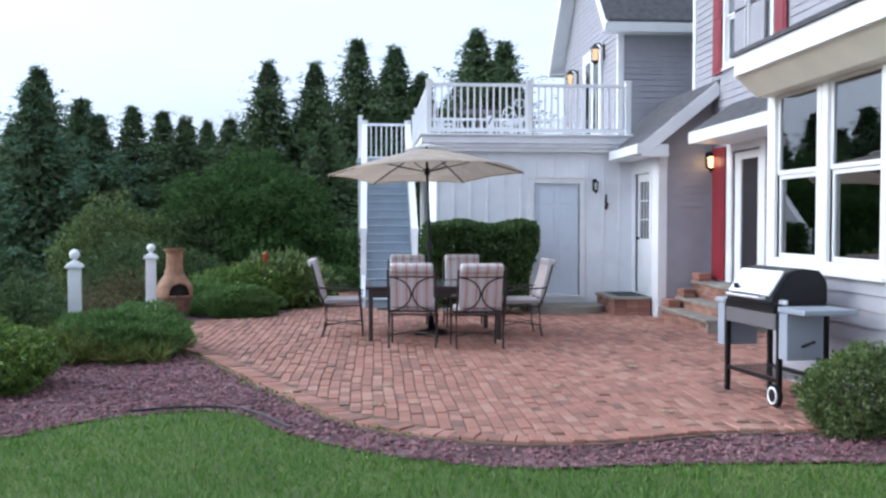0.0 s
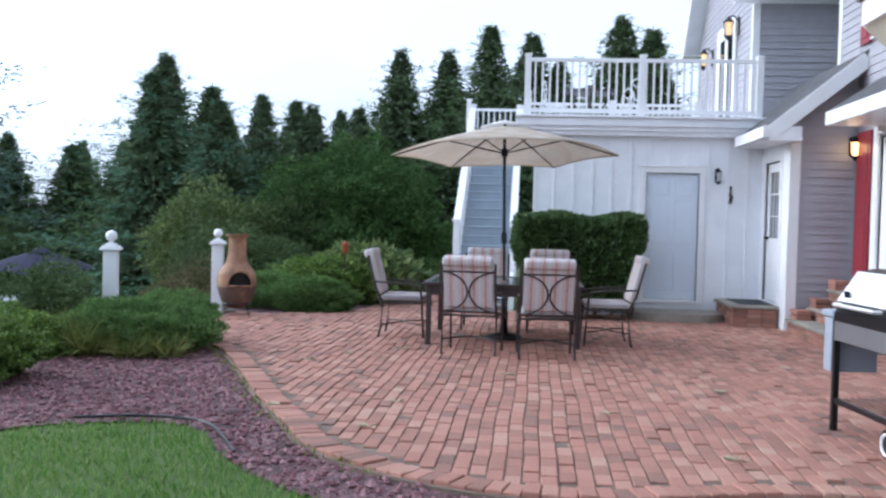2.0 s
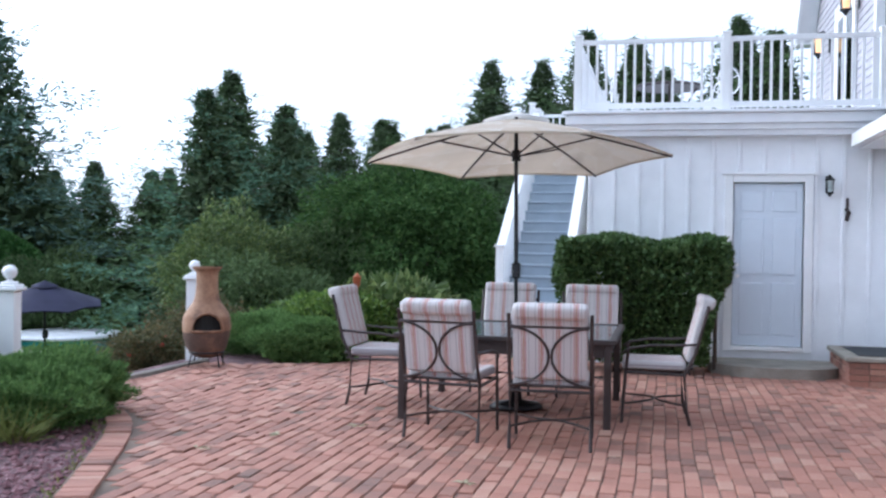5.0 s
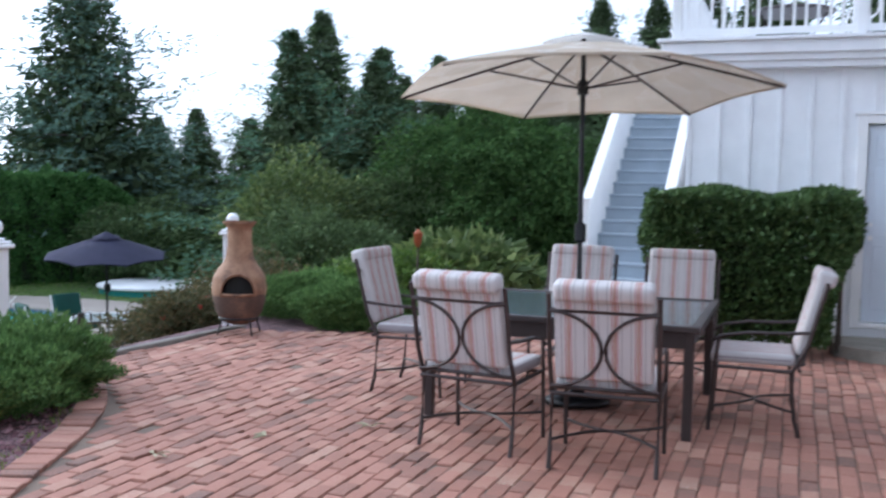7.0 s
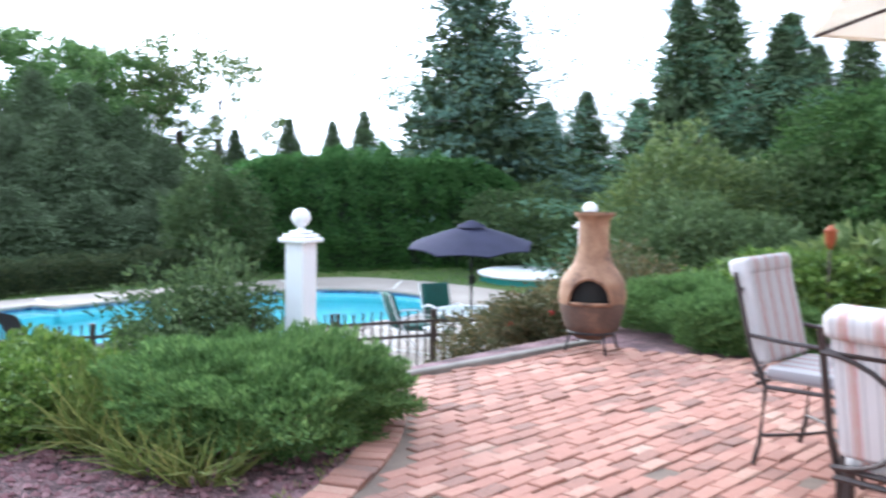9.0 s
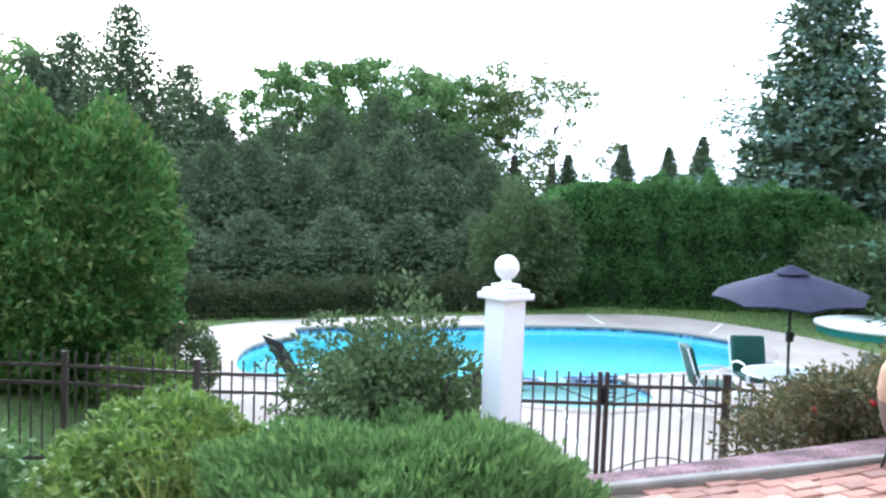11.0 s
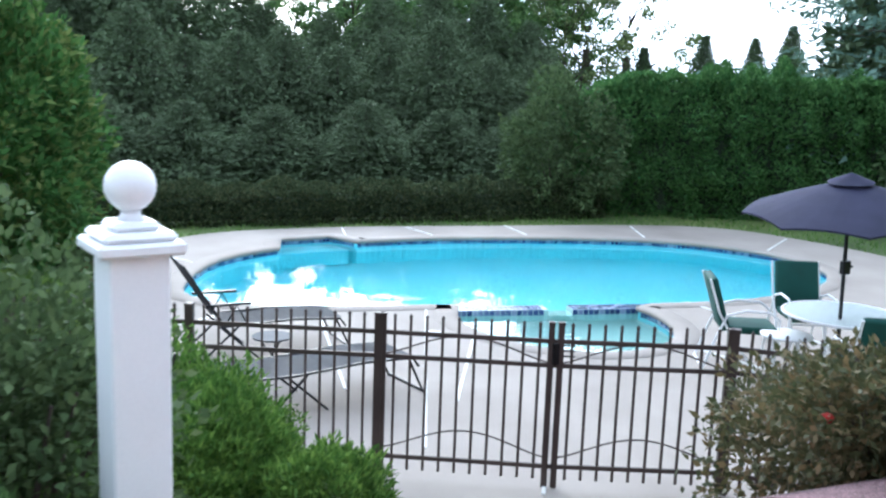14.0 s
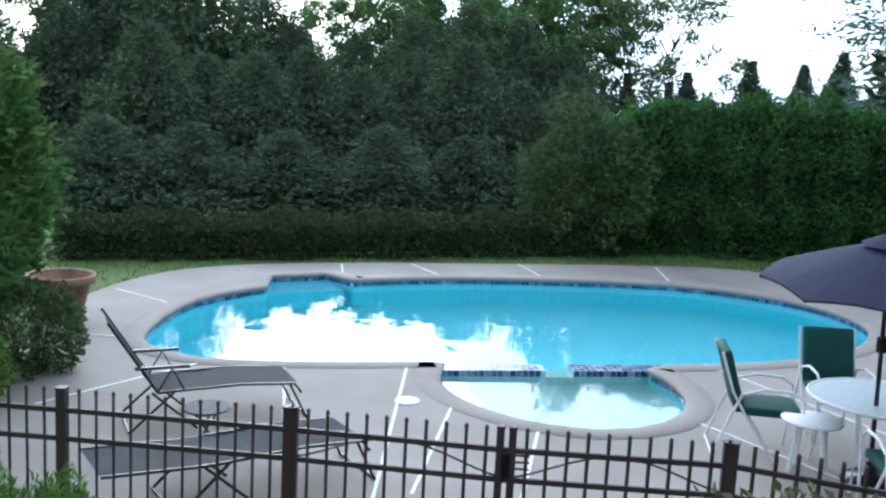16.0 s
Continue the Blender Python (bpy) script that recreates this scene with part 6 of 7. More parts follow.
# by the pool
clipped("low_hedge", "long low clipped dark hedge behind the pool", (-20.9, 9.3, -1.55), (-19.9, 20.4, -0.82), L_YEW, 42000, 0.07, 71, 0.6, 0.1, deep=0.35)
clipped("arborvitae_hedge", "tall dense arborvitae hedge", (-20.3, 19.9, -1.55), (-18.7, 28.9, 1.72), L_ARB, 90000, 0.12, 72, 0.4, 0.2, -23.0, 0.3, cols=0.3, deep=0.5)
shrub("lilac_shrub", "pale green loose shrub at the hedge's end", "shrub", -20.7, 19.7, (1.35, 1.2, 1.55), L_OLIVE, 16000, 0.11, 73, 0.5, lump=0.32, z=-1.5)
shrub("dogwood_shrub", "grey-green spreading shrub before the hedge", "shrub", -15.6, 27.0, (1.8, 1.5, 1.25), L_OLIVE, 10000, 0.13, 74, 0.5, lump=0.25, z=-1.5)
shrub("arborvitae_bush", "large rounded arborvitae with brown seed sprays", "arborvitae", -13.7, 7.75, (1.62, 1.6, 2.05), L_ARBY, 40000, 0.13, 75, 0.45, lump=0.2, z=-1.55, rise=0.5)
shrub("arborvitae_bush", "large rounded arborvitae with brown seed sprays", "arborvitae", -9.4, 5.3, (1.3, 1.3, 1.5), L_ARBY, 20000, 0.13, 76, 0.45, lump=0.14, z=-1.5, rise=0.5)
shrub("round_shrub", "rounded grey-green shrub by the terrace", "shrub", -13.0, 9.3, (0.55, 0.55, 0.5), L_OLIVE, 5000, 0.06, 77, 0.6, lump=0.12, z=-1.5)
shrub("round_shrub", "bright green shrub by the terrace", "shrub", -11.8, 8.6, (0.6, 0.55, 0.42), L_LIME, 4500, 0.07, 78, 0.6, lump=0.2, z=-1.5)


# ---- patio furniture ----
def chair_at(m, label):
    """Wrought-metal dining chair with striped cushions; faces +y, rear feet at y = 0."""
    th = thing("dining_chair", label, "chair", m, "chairs round the table")
    W = 0.295
    back = lambda z: -0.02 - max(0, z - 0.42) * 0.26
    for s in (-1, 1):
        bm = B()
        pipe(bm, [(s * W, -0.03, 0.0), (s * W, 0.0, 0.12), (s * W, 0.02, 0.42), (s * W, back(0.6), 0.6), (s * W, back(0.8), 0.8), (s * W, back(1.0), 1.0)], 0.014, 8)
        part("rear_leg", bm, M_BRONZE, th)
        bm = B()
        pipe(bm, [(s * W, 0.53, 0.0), (s * W, 0.52, 0.15), (s * W, 0.5, 0.44), (s * W, 0.48, 0.62)], 0.013, 8)
        part("front_leg", bm, M_BRONZE, th)
        bm = B()
        pipe(bm, [(s * W, back(0.68), 0.68), (s * W, 0.1, 0.665), (s * W, 0.3, 0.66), (s * W, 0.47, 0.63), (s * W, 0.53, 0.59)], 0.012, 6)
        part("armrest", bm, M_BRONZE, th)
        bm = B()
        pipe(bm, [(s * W, 0.02, 0.42), (s * W, 0.5, 0.43)], 0.012, 6)
        part("seat_rail", bm, M_BRONZE, th)
        bm = B()
        arc_pts = []
        for a in np.linspace(-math.pi / 2, math.pi / 2, 15):
            z = 0.69 + 0.215 * math.sin(a)
            arc_pts.append((s * (W - 0.285 * math.cos(a)), back(z) - 0.012, z))
        pipe(bm, arc_pts, 0.010, 6)
        part("back_hoop", bm, M_BRONZE, th)
    for z, r in ((0.43, 0.012), (0.47, 0.012), (0.91, 0.014)):
        bm = B()
        pipe(bm, [(-W, back(z), z), (W, back(z), z)], r, 6)
        part("back_rail", bm, M_BRONZE, th)
    bm = B()
    pipe(bm, [(-W, 0.5, 0.42), (W, 0.5, 0.42)], 0.012, 6)
    part("front_rail", bm, M_BRONZE, th)
    for y in (0.0, 0.53):
        bm = B()
        pipe(bm, [(-W + 0.59 * u, 0.25 + (y - 0.25) * (abs(2 * u - 1) ** 1.6), 0.16 + 0.015 * math.sin(3.14 * u)) for u in np.linspace(0, 1, 13)], 0.009, 6)
        part("stretcher", bm, M_BRONZE, th)
    bm = B()
    box(bm, (-0.275, 0.0, 0.45), (0.275, 0.53, 0.525), 0.032, seg=3)
    part("seat_cushion", bm, M_STRIPE, th, "striped white and coral seat cushion", True)
    bm = B()
    t = pose(0, 0, 0, 14.5)
    box(bm, (-0.27, 0.12, 0.5), (0.27, 0.19, 1.04), 0.03, t, 3)
    box(bm, (-0.268, 0.075, 0.97), (0.268, 0.2, 1.07), 0.035, t, 3)
    for v in bm.verts:
        v.co.y -= 0.045
    part("back_cushion", bm, M_STRIPE, th, "striped white and coral back cushion folded over the top", True)
    return th


CH = "bronze metal dining chair with striped cushions"
chair_at(pose(0.64, 8.21, 0.0, 0, 0, -6), CH)
chair_at(pose(1.48, 8.08, 0.0, 0, 0, 3), CH)
chair_at(pose(-0.52, 9.79, 0.0, 0, 0, -90), CH + " turned sideways")
chair_at(pose(2.46, 9.66, 0.0, 0, 0, 92), CH + " drawn out from the table")
chair_at(pose(0.69, 11.08, 0.0, 0, 0, 180), CH)
chair_at(pose(1.55, 11.05, 0.0, 0, 0, 181), CH)

table = thing("dining_table", "dark glass-topped bronze metal patio table", "table", pose(0.98, 9.74, 0.0))
bm = B()
for lo, hi in (((-0.93, -0.83, 0.69), (0.93, -0.77, 0.73)), ((-0.93, 0.77, 0.69), (0.93, 0.83, 0.73)), ((-0.93, -0.77, 0.69), (-0.87, 0.77, 0.73)), ((0.87, -0.77, 0.69), (0.93, 0.77, 0.73)), ((-0.03, -0.77, 0.70), (0.03, -0.05, 0.728)), ((-0.03, 0.05, 0.70), (0.03, 0.77, 0.728))):
    box(bm, lo, hi, 0.006)
part("top_frame", bm, M_BRONZE, table)
for x0, x1 in ((-0.868, -0.032), (0.032, 0.868)):
    bm = B()
    box(bm, (x0, -0.768, 0.705), (x1, 0.768, 0.722), 0.003)
    part("tabletop", bm, M_TABLE, table, "dark grey glass panel")
for sx in (-1, 1):
    for sy in (-1, 1):
        bm = B()
        box(bm, (sx * 0.86 - 0.03, sy * 0.76 - 0.03, 0), (sx * 0.86 + 0.03, sy * 0.76 + 0.03, 0.69), 0.006)
        part("leg", bm, M_BRONZE, table)
for sy in (-1, 1):
    bm = B()
    box(bm, (-0.83, sy * 0.76 - 0.015, 0.58), (0.83, sy * 0.76 + 0.015, 0.69), 0.004)
    part("apron", bm, M_BRONZE, table)
for sx in (-1, 1):
    bm = B()
    box(bm, (sx * 0.86 - 0.015, -0.73, 0.58), (sx * 0.86 + 0.015, 0.73, 0.69), 0.004)
    part("apron", bm, M_BRONZE, table)


def parasol(name, label, m, radius, z_rim, z_top, z_hub, mat, pole_mat, ribs=6, base=0.0, vent=True, turn=0.0, weight=True, top_mat=None):
    th = thing(name, label, "parasol", m)
    bm = B()
    rod(bm, (0, 0, base), (0, 0, z_top + 0.02), 0.019, n=12)
    part("pole", bm, pole_mat, th)
    crown, rim, mid = [], [], []
    bm = B()
    per = 4
    K = ribs * per
    for j, u in enumerate((0.1, 0.35, 0.6, 0.82, 1.0)):
        ring = []
        for k in range(K):
            a = turn + k * math.tau / K
            f = (k % per) / per
            chord = math.cos(math.pi / ribs) / math.cos(math.pi / ribs - f * math.tau / ribs)
            sag = -0.05 * u * math.sin(math.pi * f)
            z = z_top - (z_top - z_rim) * (u ** 1.18) - sag * 0.6
            ring.append(bm.verts.new((radius * u * chord * math.cos(a), radius * u * chord * math.sin(a), z)))
        crown.append(ring)
    for u_, v_ in zip(crown, crown[1:]):
        for k in range(K):
            bm.faces.new((u_[k], v_[k], v_[(k + 1) % K], u_[(k + 1) % K]))
    hem = [bm.verts.new((v.co.x * 0.999, v.co.y * 0.999, v.co.z - 0.018)) for v in crown[-1]]
    for k in range(K):
        bm.faces.new((crown[-1][k], hem[k], hem[(k + 1) % K], crown[-1][(k + 1) % K]))
    bm.faces.new(crown[0])
    bmesh.ops.solidify(bm, geom=bm.faces[:], thickness=0.004)
    bm.normal_update()
    # upward faces take top_mat, which carries the painted daylight
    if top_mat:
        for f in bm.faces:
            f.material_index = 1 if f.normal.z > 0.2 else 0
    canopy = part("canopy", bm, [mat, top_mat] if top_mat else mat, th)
    if vent:
        bm = B()
        top = bm.verts.new((0, 0, z_top + 0.075))
        ring = [bm.verts.new((radius * 0.22 * math.cos(turn + k * math.tau / K), radius * 0.22 * math.sin(turn + k * math.tau / K), z_top - 0.02)) for k in range(K)]
        for k in range(K):
            bm.faces.new((top, ring[k], ring[(k + 1) % K]))
        bmesh.ops.solidify(bm, geom=bm.faces[:], thickness=0.004)
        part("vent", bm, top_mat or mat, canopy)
    for k in range(ribs):
        a = turn + k * math.tau / ribs
        c, s = math.cos(a), math.sin(a)
        bm = B()
        pts = [(radius * u * c, radius * u * s, z_top - (z_top - z_rim) * (u ** 1.18) - 0.02) for u in (0.03, 0.35, 0.6, 0.82, 0.995)]
        pipe(bm, pts, 0.010, 5)
        rib = part("rib", bm, M_BRONZE, th)
        bm = B()
        pipe(bm, [(0.03 * c, 0.03 * s, z_hub), (radius * 0.5 * c, radius * 0.5 * s, z_top - (z_top - z_rim) * (0.5 ** 1.18) - 0.03)], 0.008, 5)
        part("strut", bm, M_BRONZE, rib)
    bm = B()
    rod(bm, (0, 0, z_hub - 0.05), (0, 0, z_hub + 0.05), 0.04, n=12)
    part("hub", bm, M_BLACK, th)
    bm = B()
    box(bm, (-0.035, -0.035, base + 1.18), (0.035, 0.06, base + 1.32), 0.012)
    rod(bm, (0, 0.06, base + 1.25), (0, 0.1, base + 1.25), 0.012, n=8)
    part("crank_box", bm, M_BLACK, th)
    if weight:
        bm = B()
        lathe(bm, [(0.24, 0), (0.24, 0.03), (0.2, 0.06), (0.06, 0.08), (0.035, 0.26), (0.02, 0.26)], 24, pose(0, 0, base))
        part("base_plate", bm, M_BLACK, th, smooth=True)
    return th


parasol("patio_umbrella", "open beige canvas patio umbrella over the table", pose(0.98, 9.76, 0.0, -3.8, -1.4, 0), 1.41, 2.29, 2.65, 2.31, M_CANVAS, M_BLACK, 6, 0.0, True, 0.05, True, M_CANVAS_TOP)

# clay stove
stove = thing("clay_chiminea", "weathered terracotta chiminea on an iron stand", "chiminea", pose(-2.95, 11.52, 0.0, 0, 0, 28) @ Matrix.Diagonal((0.84, 0.84, 1.0, 1)))
prof = [(0.09, 0.1), (0.2, 0.13), (0.275, 0.22), (0.32, 0.36), (0.335, 0.48), (0.318, 0.59), (0.262, 0.67), (0.195, 0.745), (0.162, 0.82), (0.148, 0.96), (0.15, 1.09), (0.158, 1.12), (0.2, 1.138), (0.2, 1.165)]
pz = np.array(prof)
zs = np.concatenate([np.linspace(0.1, 0.8, 40), [0.86, 0.92, 0.98, 1.04, 1.1, 1.13, 1.145, 1.165]])
rs = np.interp(zs, pz[:, 1], pz[:, 0])
bm = B()
NA = 56
rings = [[bm.verts.new((r_ * math.cos(k * math.tau / NA), r_ * math.sin(k * math.tau / NA), z_)) for k in range(NA)] for r_, z_ in zip(rs, zs)]


def in_mouth(k, z):
    a = (k + 0.5) / NA * math.tau
    x = 0.32 * math.sin(a - 1.5 * math.pi)
    return math.cos(a - 1.5 * math.pi) > 0 and 0.42 < z < 0.64 and (x / 0.195) ** 2 + (max(0, z - 0.46) / 0.165) ** 2 < 1


for i in range(len(zs) - 1):
    for k in range(NA):
        if not in_mouth(k, (zs[i] + zs[i + 1]) / 2):
            bm.faces.new((rings[i][k], rings[i][(k + 1) % NA], rings[i + 1][(k + 1) % NA], rings[i + 1][k]))
bm.faces.new(rings[0][::-1])
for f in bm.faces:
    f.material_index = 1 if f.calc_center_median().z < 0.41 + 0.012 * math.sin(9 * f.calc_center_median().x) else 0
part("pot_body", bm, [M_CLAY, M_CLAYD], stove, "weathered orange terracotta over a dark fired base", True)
bm = B()
lathe(bm, [(0.05, 0.2), (0.25, 0.3), (0.29, 0.45), (0.265, 0.6), (0.12, 0.78), (0.1, 1.15)], 24)
part("fire_chamber", bm, M_SOOT, stove, "black sooted inside")
bm = B()
mouth = [(0.2 * math.cos(a), 0.46 + 0.175 * math.sin(a)) for a in np.linspace(0, math.pi, 14)]
mouth += [(x, 0.425) for x in np.linspace(-0.2, 0.2, 7)]
pts = []
for x, z in mouth:
    r_ = float(np.interp(z, pz[:, 1], pz[:, 0])) + 0.004
    pts.append((x, -math.sqrt(max(0.001, r_ * r_ - x * x)), z))
pipe(bm, pts, 0.018, 6, True)
part("mouth_rim", bm, M_CLAY, stove, "thick clay rim", True)
bm = B()
pipe(bm, [(0.24 * math.cos(a), 0.24 * math.sin(a), 0.17) for a in np.linspace(0, math.tau, 20, endpoint=False)], 0.011, 6, True)
part("stand_ring", bm, M_BLACK, stove)
for k in range(4):
    a = k * math.tau / 4 + 0.6
    bm = B()
    pipe(bm, [(0.24 * math.cos(a), 0.24 * math.sin(a), 0.18), (0.27 * math.cos(a), 0.27 * math.sin(a), 0.08), (0.3 * math.cos(a), 0.3 * math.sin(a), 0.0)], 0.011, 6)
    part("leg", bm, M_BLACK, stove)


def ball_post(x, y, turn):
    th = thing("fence_post", "white painted square post with a ball finial", "post", pose(x, y, 0.05, 0, 0, turn), "white posts")
    bm = B()
    box(bm, (-0.08, -0.08, -0.9), (0.08, 0.08, 0.95), 0.006)
    part("shaft", bm, M_TRIM, th)
    bm = B()
    box(bm, (-0.115, -0.115, 0.93), (0.115, 0.115, 0.965), 0.008)
    box(bm, (-0.1, -0.1, 0.965), (0.1, 0.1, 0.99), 0.012)
    box(bm, (-0.065, -0.065, 0.99), (0.065, 0.065, 1.015), 0.012)
    part("cap", bm, M_TRIM, th)
    bm = B()
    lathe(bm, [(0.045, 1.01), (0.026, 1.03), (0.026, 1.045), *[(0.068 * math.sin(a), 1.105 - 0.068 * math.cos(a)) for a in np.linspace(0.4, 3.1, 14)]], 24)
    part("ball_finial", bm, M_TRIM, th, smooth=True)
    bm = B()
    box(bm, (-0.01, 0.08, 0.6), (0.01, 0.09, 0.66), 0.003)
    pipe(bm, [(0.0, 0.085, 0.61), (0.0, 0.11, 0.6), (0.0, 0.115, 0.63)], 0.005, 5)
    part("gate_hook", bm, M_BLACK, th, "black iron gate hook")


ball_post(-3.745, 9.05, 12)
ball_post(-3.46, 12.2, 8)

# gas grill
grill = thing("gas_grill", "black and steel gas grill with grey side shelves", "grill", pose(3.79, 4.6, 0, 0, 0, -83))
for x in (-0.46, 0.46):
    for y in (-0.22, 0.22):
        bm = B()
        box(bm, (x - 0.022, y - 0.022, 0.04), (x + 0.022, y + 0.022, 0.84), 0.004)
        part("leg", bm, M_BLACK, grill)
for y in (-0.22, 0.22):
    bm = B()
    box(bm, (-0.46, y - 0.015, 0.2), (0.46, y + 0.015, 0.24), 0.004)
    part("cross_bar", bm, M_BLACK, grill)
bm = B()
for y in np.linspace(-0.2, 0.2, 9):
    rod(bm, (-0.45, y, 0.235), (0.45, y, 0.235), 0.005, n=5)
part("wire_shelf", bm, M_BLACK, grill)
bm = B()
box(bm, (-0.44, -0.25, 0.66), (0.44, -0.23, 0.8), 0.004)
part("control_panel", bm, M_PANEL, grill, "dark grey control panel")
bm = B()
box(bm, (-0.43, -0.26, 0.8), (0.43, 0.26, 0.88), 0.01)
part("firebox", bm, M_BLACK, grill)
bm = B()
side = [(-0.27, 0.88), (-0.24, 0.96), (-0.1, 1.16), (0.02, 1.19), (0.2, 1.17), (0.27, 1.05), (0.27, 0.88)]
lo, hi = [bm.verts.new((-0.41, y, z)) for y, z in side], [bm.verts.new((0.41, y, z)) for y, z in side]
for i in range(len(side)):
    bm.faces.new((lo[i], lo[(i + 1) % 7], hi[(i + 1) % 7], hi[i]))
bm.faces.new(lo[::-1])
bm.faces.new(hi)
bmesh.ops.recalc_face_normals(bm, faces=bm.faces[:])
bmesh.ops.bevel(bm, geom=bm.edges[:], offset=0.012, segments=2, affect="EDGES")
lid = part("lid", bm, M_BLACK, grill, "black enamel lid")
bm = B()
q = [(-0.36, -0.258, 0.945), (0.36, -0.258, 0.945), (0.36, -0.115, 1.155), (-0.36, -0.115, 1.155)]
vs = [bm.verts.new(c) for c in q] + [bm.verts.new((x, y - 0.014, z + 0.01)) for x, y, z in q]
for f in ((0, 3, 2, 1), (4, 5, 6, 7), (0, 1, 5, 4), (1, 2, 6, 5), (2, 3, 7, 6), (3, 0, 4, 7)):
    bm.faces.new([vs[i] for i in f])
bmesh.ops.recalc_face_normals(bm, faces=bm.faces[:])
part("lid_front", bm, M_STEEL, lid, "bright steel lid front")
bm = B()
pipe(bm, [(-0.3, -0.27, 0.93), (-0.3, -0.32, 0.93), (0.3, -0.32, 0.93), (0.3, -0.27, 0.93)], 0.014, 8)
part("lid_handle", bm, M_STEEL, lid, "steel handle")
bm = B()
box(bm, (-0.28, -0.262, 0.985), (-0.2, -0.25, 1.03), 0.003, pose(0, 0, 0))
part("thermometer", bm, M_BLACK, lid)
for x in (0.5, 0.58):
    bm = B()
    rod(bm, (x - 0.1, -0.18, 0.885), (x - 0.1, -0.18, 0.92), 0.022, n=10)
    part("knob", bm, M_TRIM, grill, "white knob")
for s, w in ((-1, 0.2), (1, 0.42)):
    x0, x1 = sorted((s * 0.47, s * (0.47 + w)))
    bm = B()
    box(bm, (x0, -0.25, 0.82), (x1, 0.25, 0.87), 0.014, seg=2)
    part("side_shelf", bm, M_GREYP, grill, "grey plastic side shelf")
    bm = B()
    xa = s * 0.485
    xb = s * 0.62
    box(bm, (min(xa, xb), -0.245, 0.42), (max(xa, xb), 0.1, 0.818), 0.012, seg=2)
    part("side_panel", bm, M_GREYP, grill, "grey plastic drop panel")
    bm = B()
    rod(bm, (s * 0.8 if s > 0 else -0.6, -0.1, 0.6), (s * 0.5, -0.1, 0.5), 0.012, n=6)
    part("shelf_brace", bm, M_BLACK, grill)
for y in (-0.26, 0.26):
    bm = B()
    rod(bm, (0.46, y - 0.02, 0.1), (0.46, y + 0.02, 0.1), 0.1, n=24)
    wheel = part("wheel", bm, M_BLACK, grill)
    bm = B()
    for o in (-0.024, 0.024):
        pipe(bm, [(0.46 + 0.068 * math.cos(a), y + o, 0.1 + 0.068 * math.sin(a)) for a in np.linspace(0, math.tau, 20, endpoint=False)], 0.01, 6, True)
    part("rim", bm, M_TRIM, wheel, "white wheel rim")
    bm = B()
    rod(bm, (-0.46, y * 0.85, 0.0), (-0.46, y * 0.85, 0.05), 0.028, n=10)
    part("caster", bm, M_BLACK, grill)
bm = B()
lathe(bm, [(0.045, 0.4), (0.05, 0.41), (0.055, 0.56), (0.06, 0.57), (0.02, 0.57)], 16, pose(0.14, 0.0, 0))
part("drip_can", bm, M_TRIM, grill, "small white drip can", True)
bm = B()
rod(bm, (0.14, 0.0, 0.56), (0.14, 0.0, 0.81), 0.006, n=6)
part("can_hanger", bm, M_BLACK, grill)

# torch in the bed
torch = thing("garden_torch", "rust-coloured garden torch on a thin stake", "torch", pose(-1.75, 13.5, 0))
bm = B()
rod(bm, (0, 0, -0.1), (0, 0, 0.86), 0.012, n=6)
part("stake", bm, M_BARK, torch)
bm = B()
lathe(bm, [(0.02, 0.84), (0.045, 0.9), (0.055, 1.0), (0.06, 1.01), (0.03, 1.03), (0.012, 1.06)], 12)
part("head", bm, M_ORANGE, torch, smooth=True)

# fallen leaves on the bricks
g = np.random.default_rng(90)
for x, y in ((-0.57, 7.97), (-0.1, 8.48), (-0.6, 5.0), (-0.94, 7.36), (0.28, 5.32), (1.1, 6.9), (3.0, 6.4), (2.6, 3.9), (0.2, 4.4), (1.9, 5.2)):
    bm = B()
    k = 5
    for i in range(k):
        a = g.uniform(0, 6.28)
        L = g.uniform(0.06, 0.13)
        c, s = math.cos(a), math.sin(a)
        q = [(0, 0, 0.012), (L * 0.5 * c - 0.015 * s, L * 0.5 * s + 0.015 * c, 0.022), (L * c, L * s, 0.016), (L * 0.5 * c + 0.015 * s, L * 0.5 * s - 0.015 * c, 0.028)]
        bm.faces.new([bm.verts.new(p) for p in q])
    ob = part("fallen_leaf", bm, M_DRYLEAF)
    ob.location = (x, y, 0.0)
    tagged(ob, "pale withered fallen leaf on the bricks", "leaf", "fallen leaves")

# ---- fence and gate ----
FZ0, FZ1 = DECK_Z, -0.24


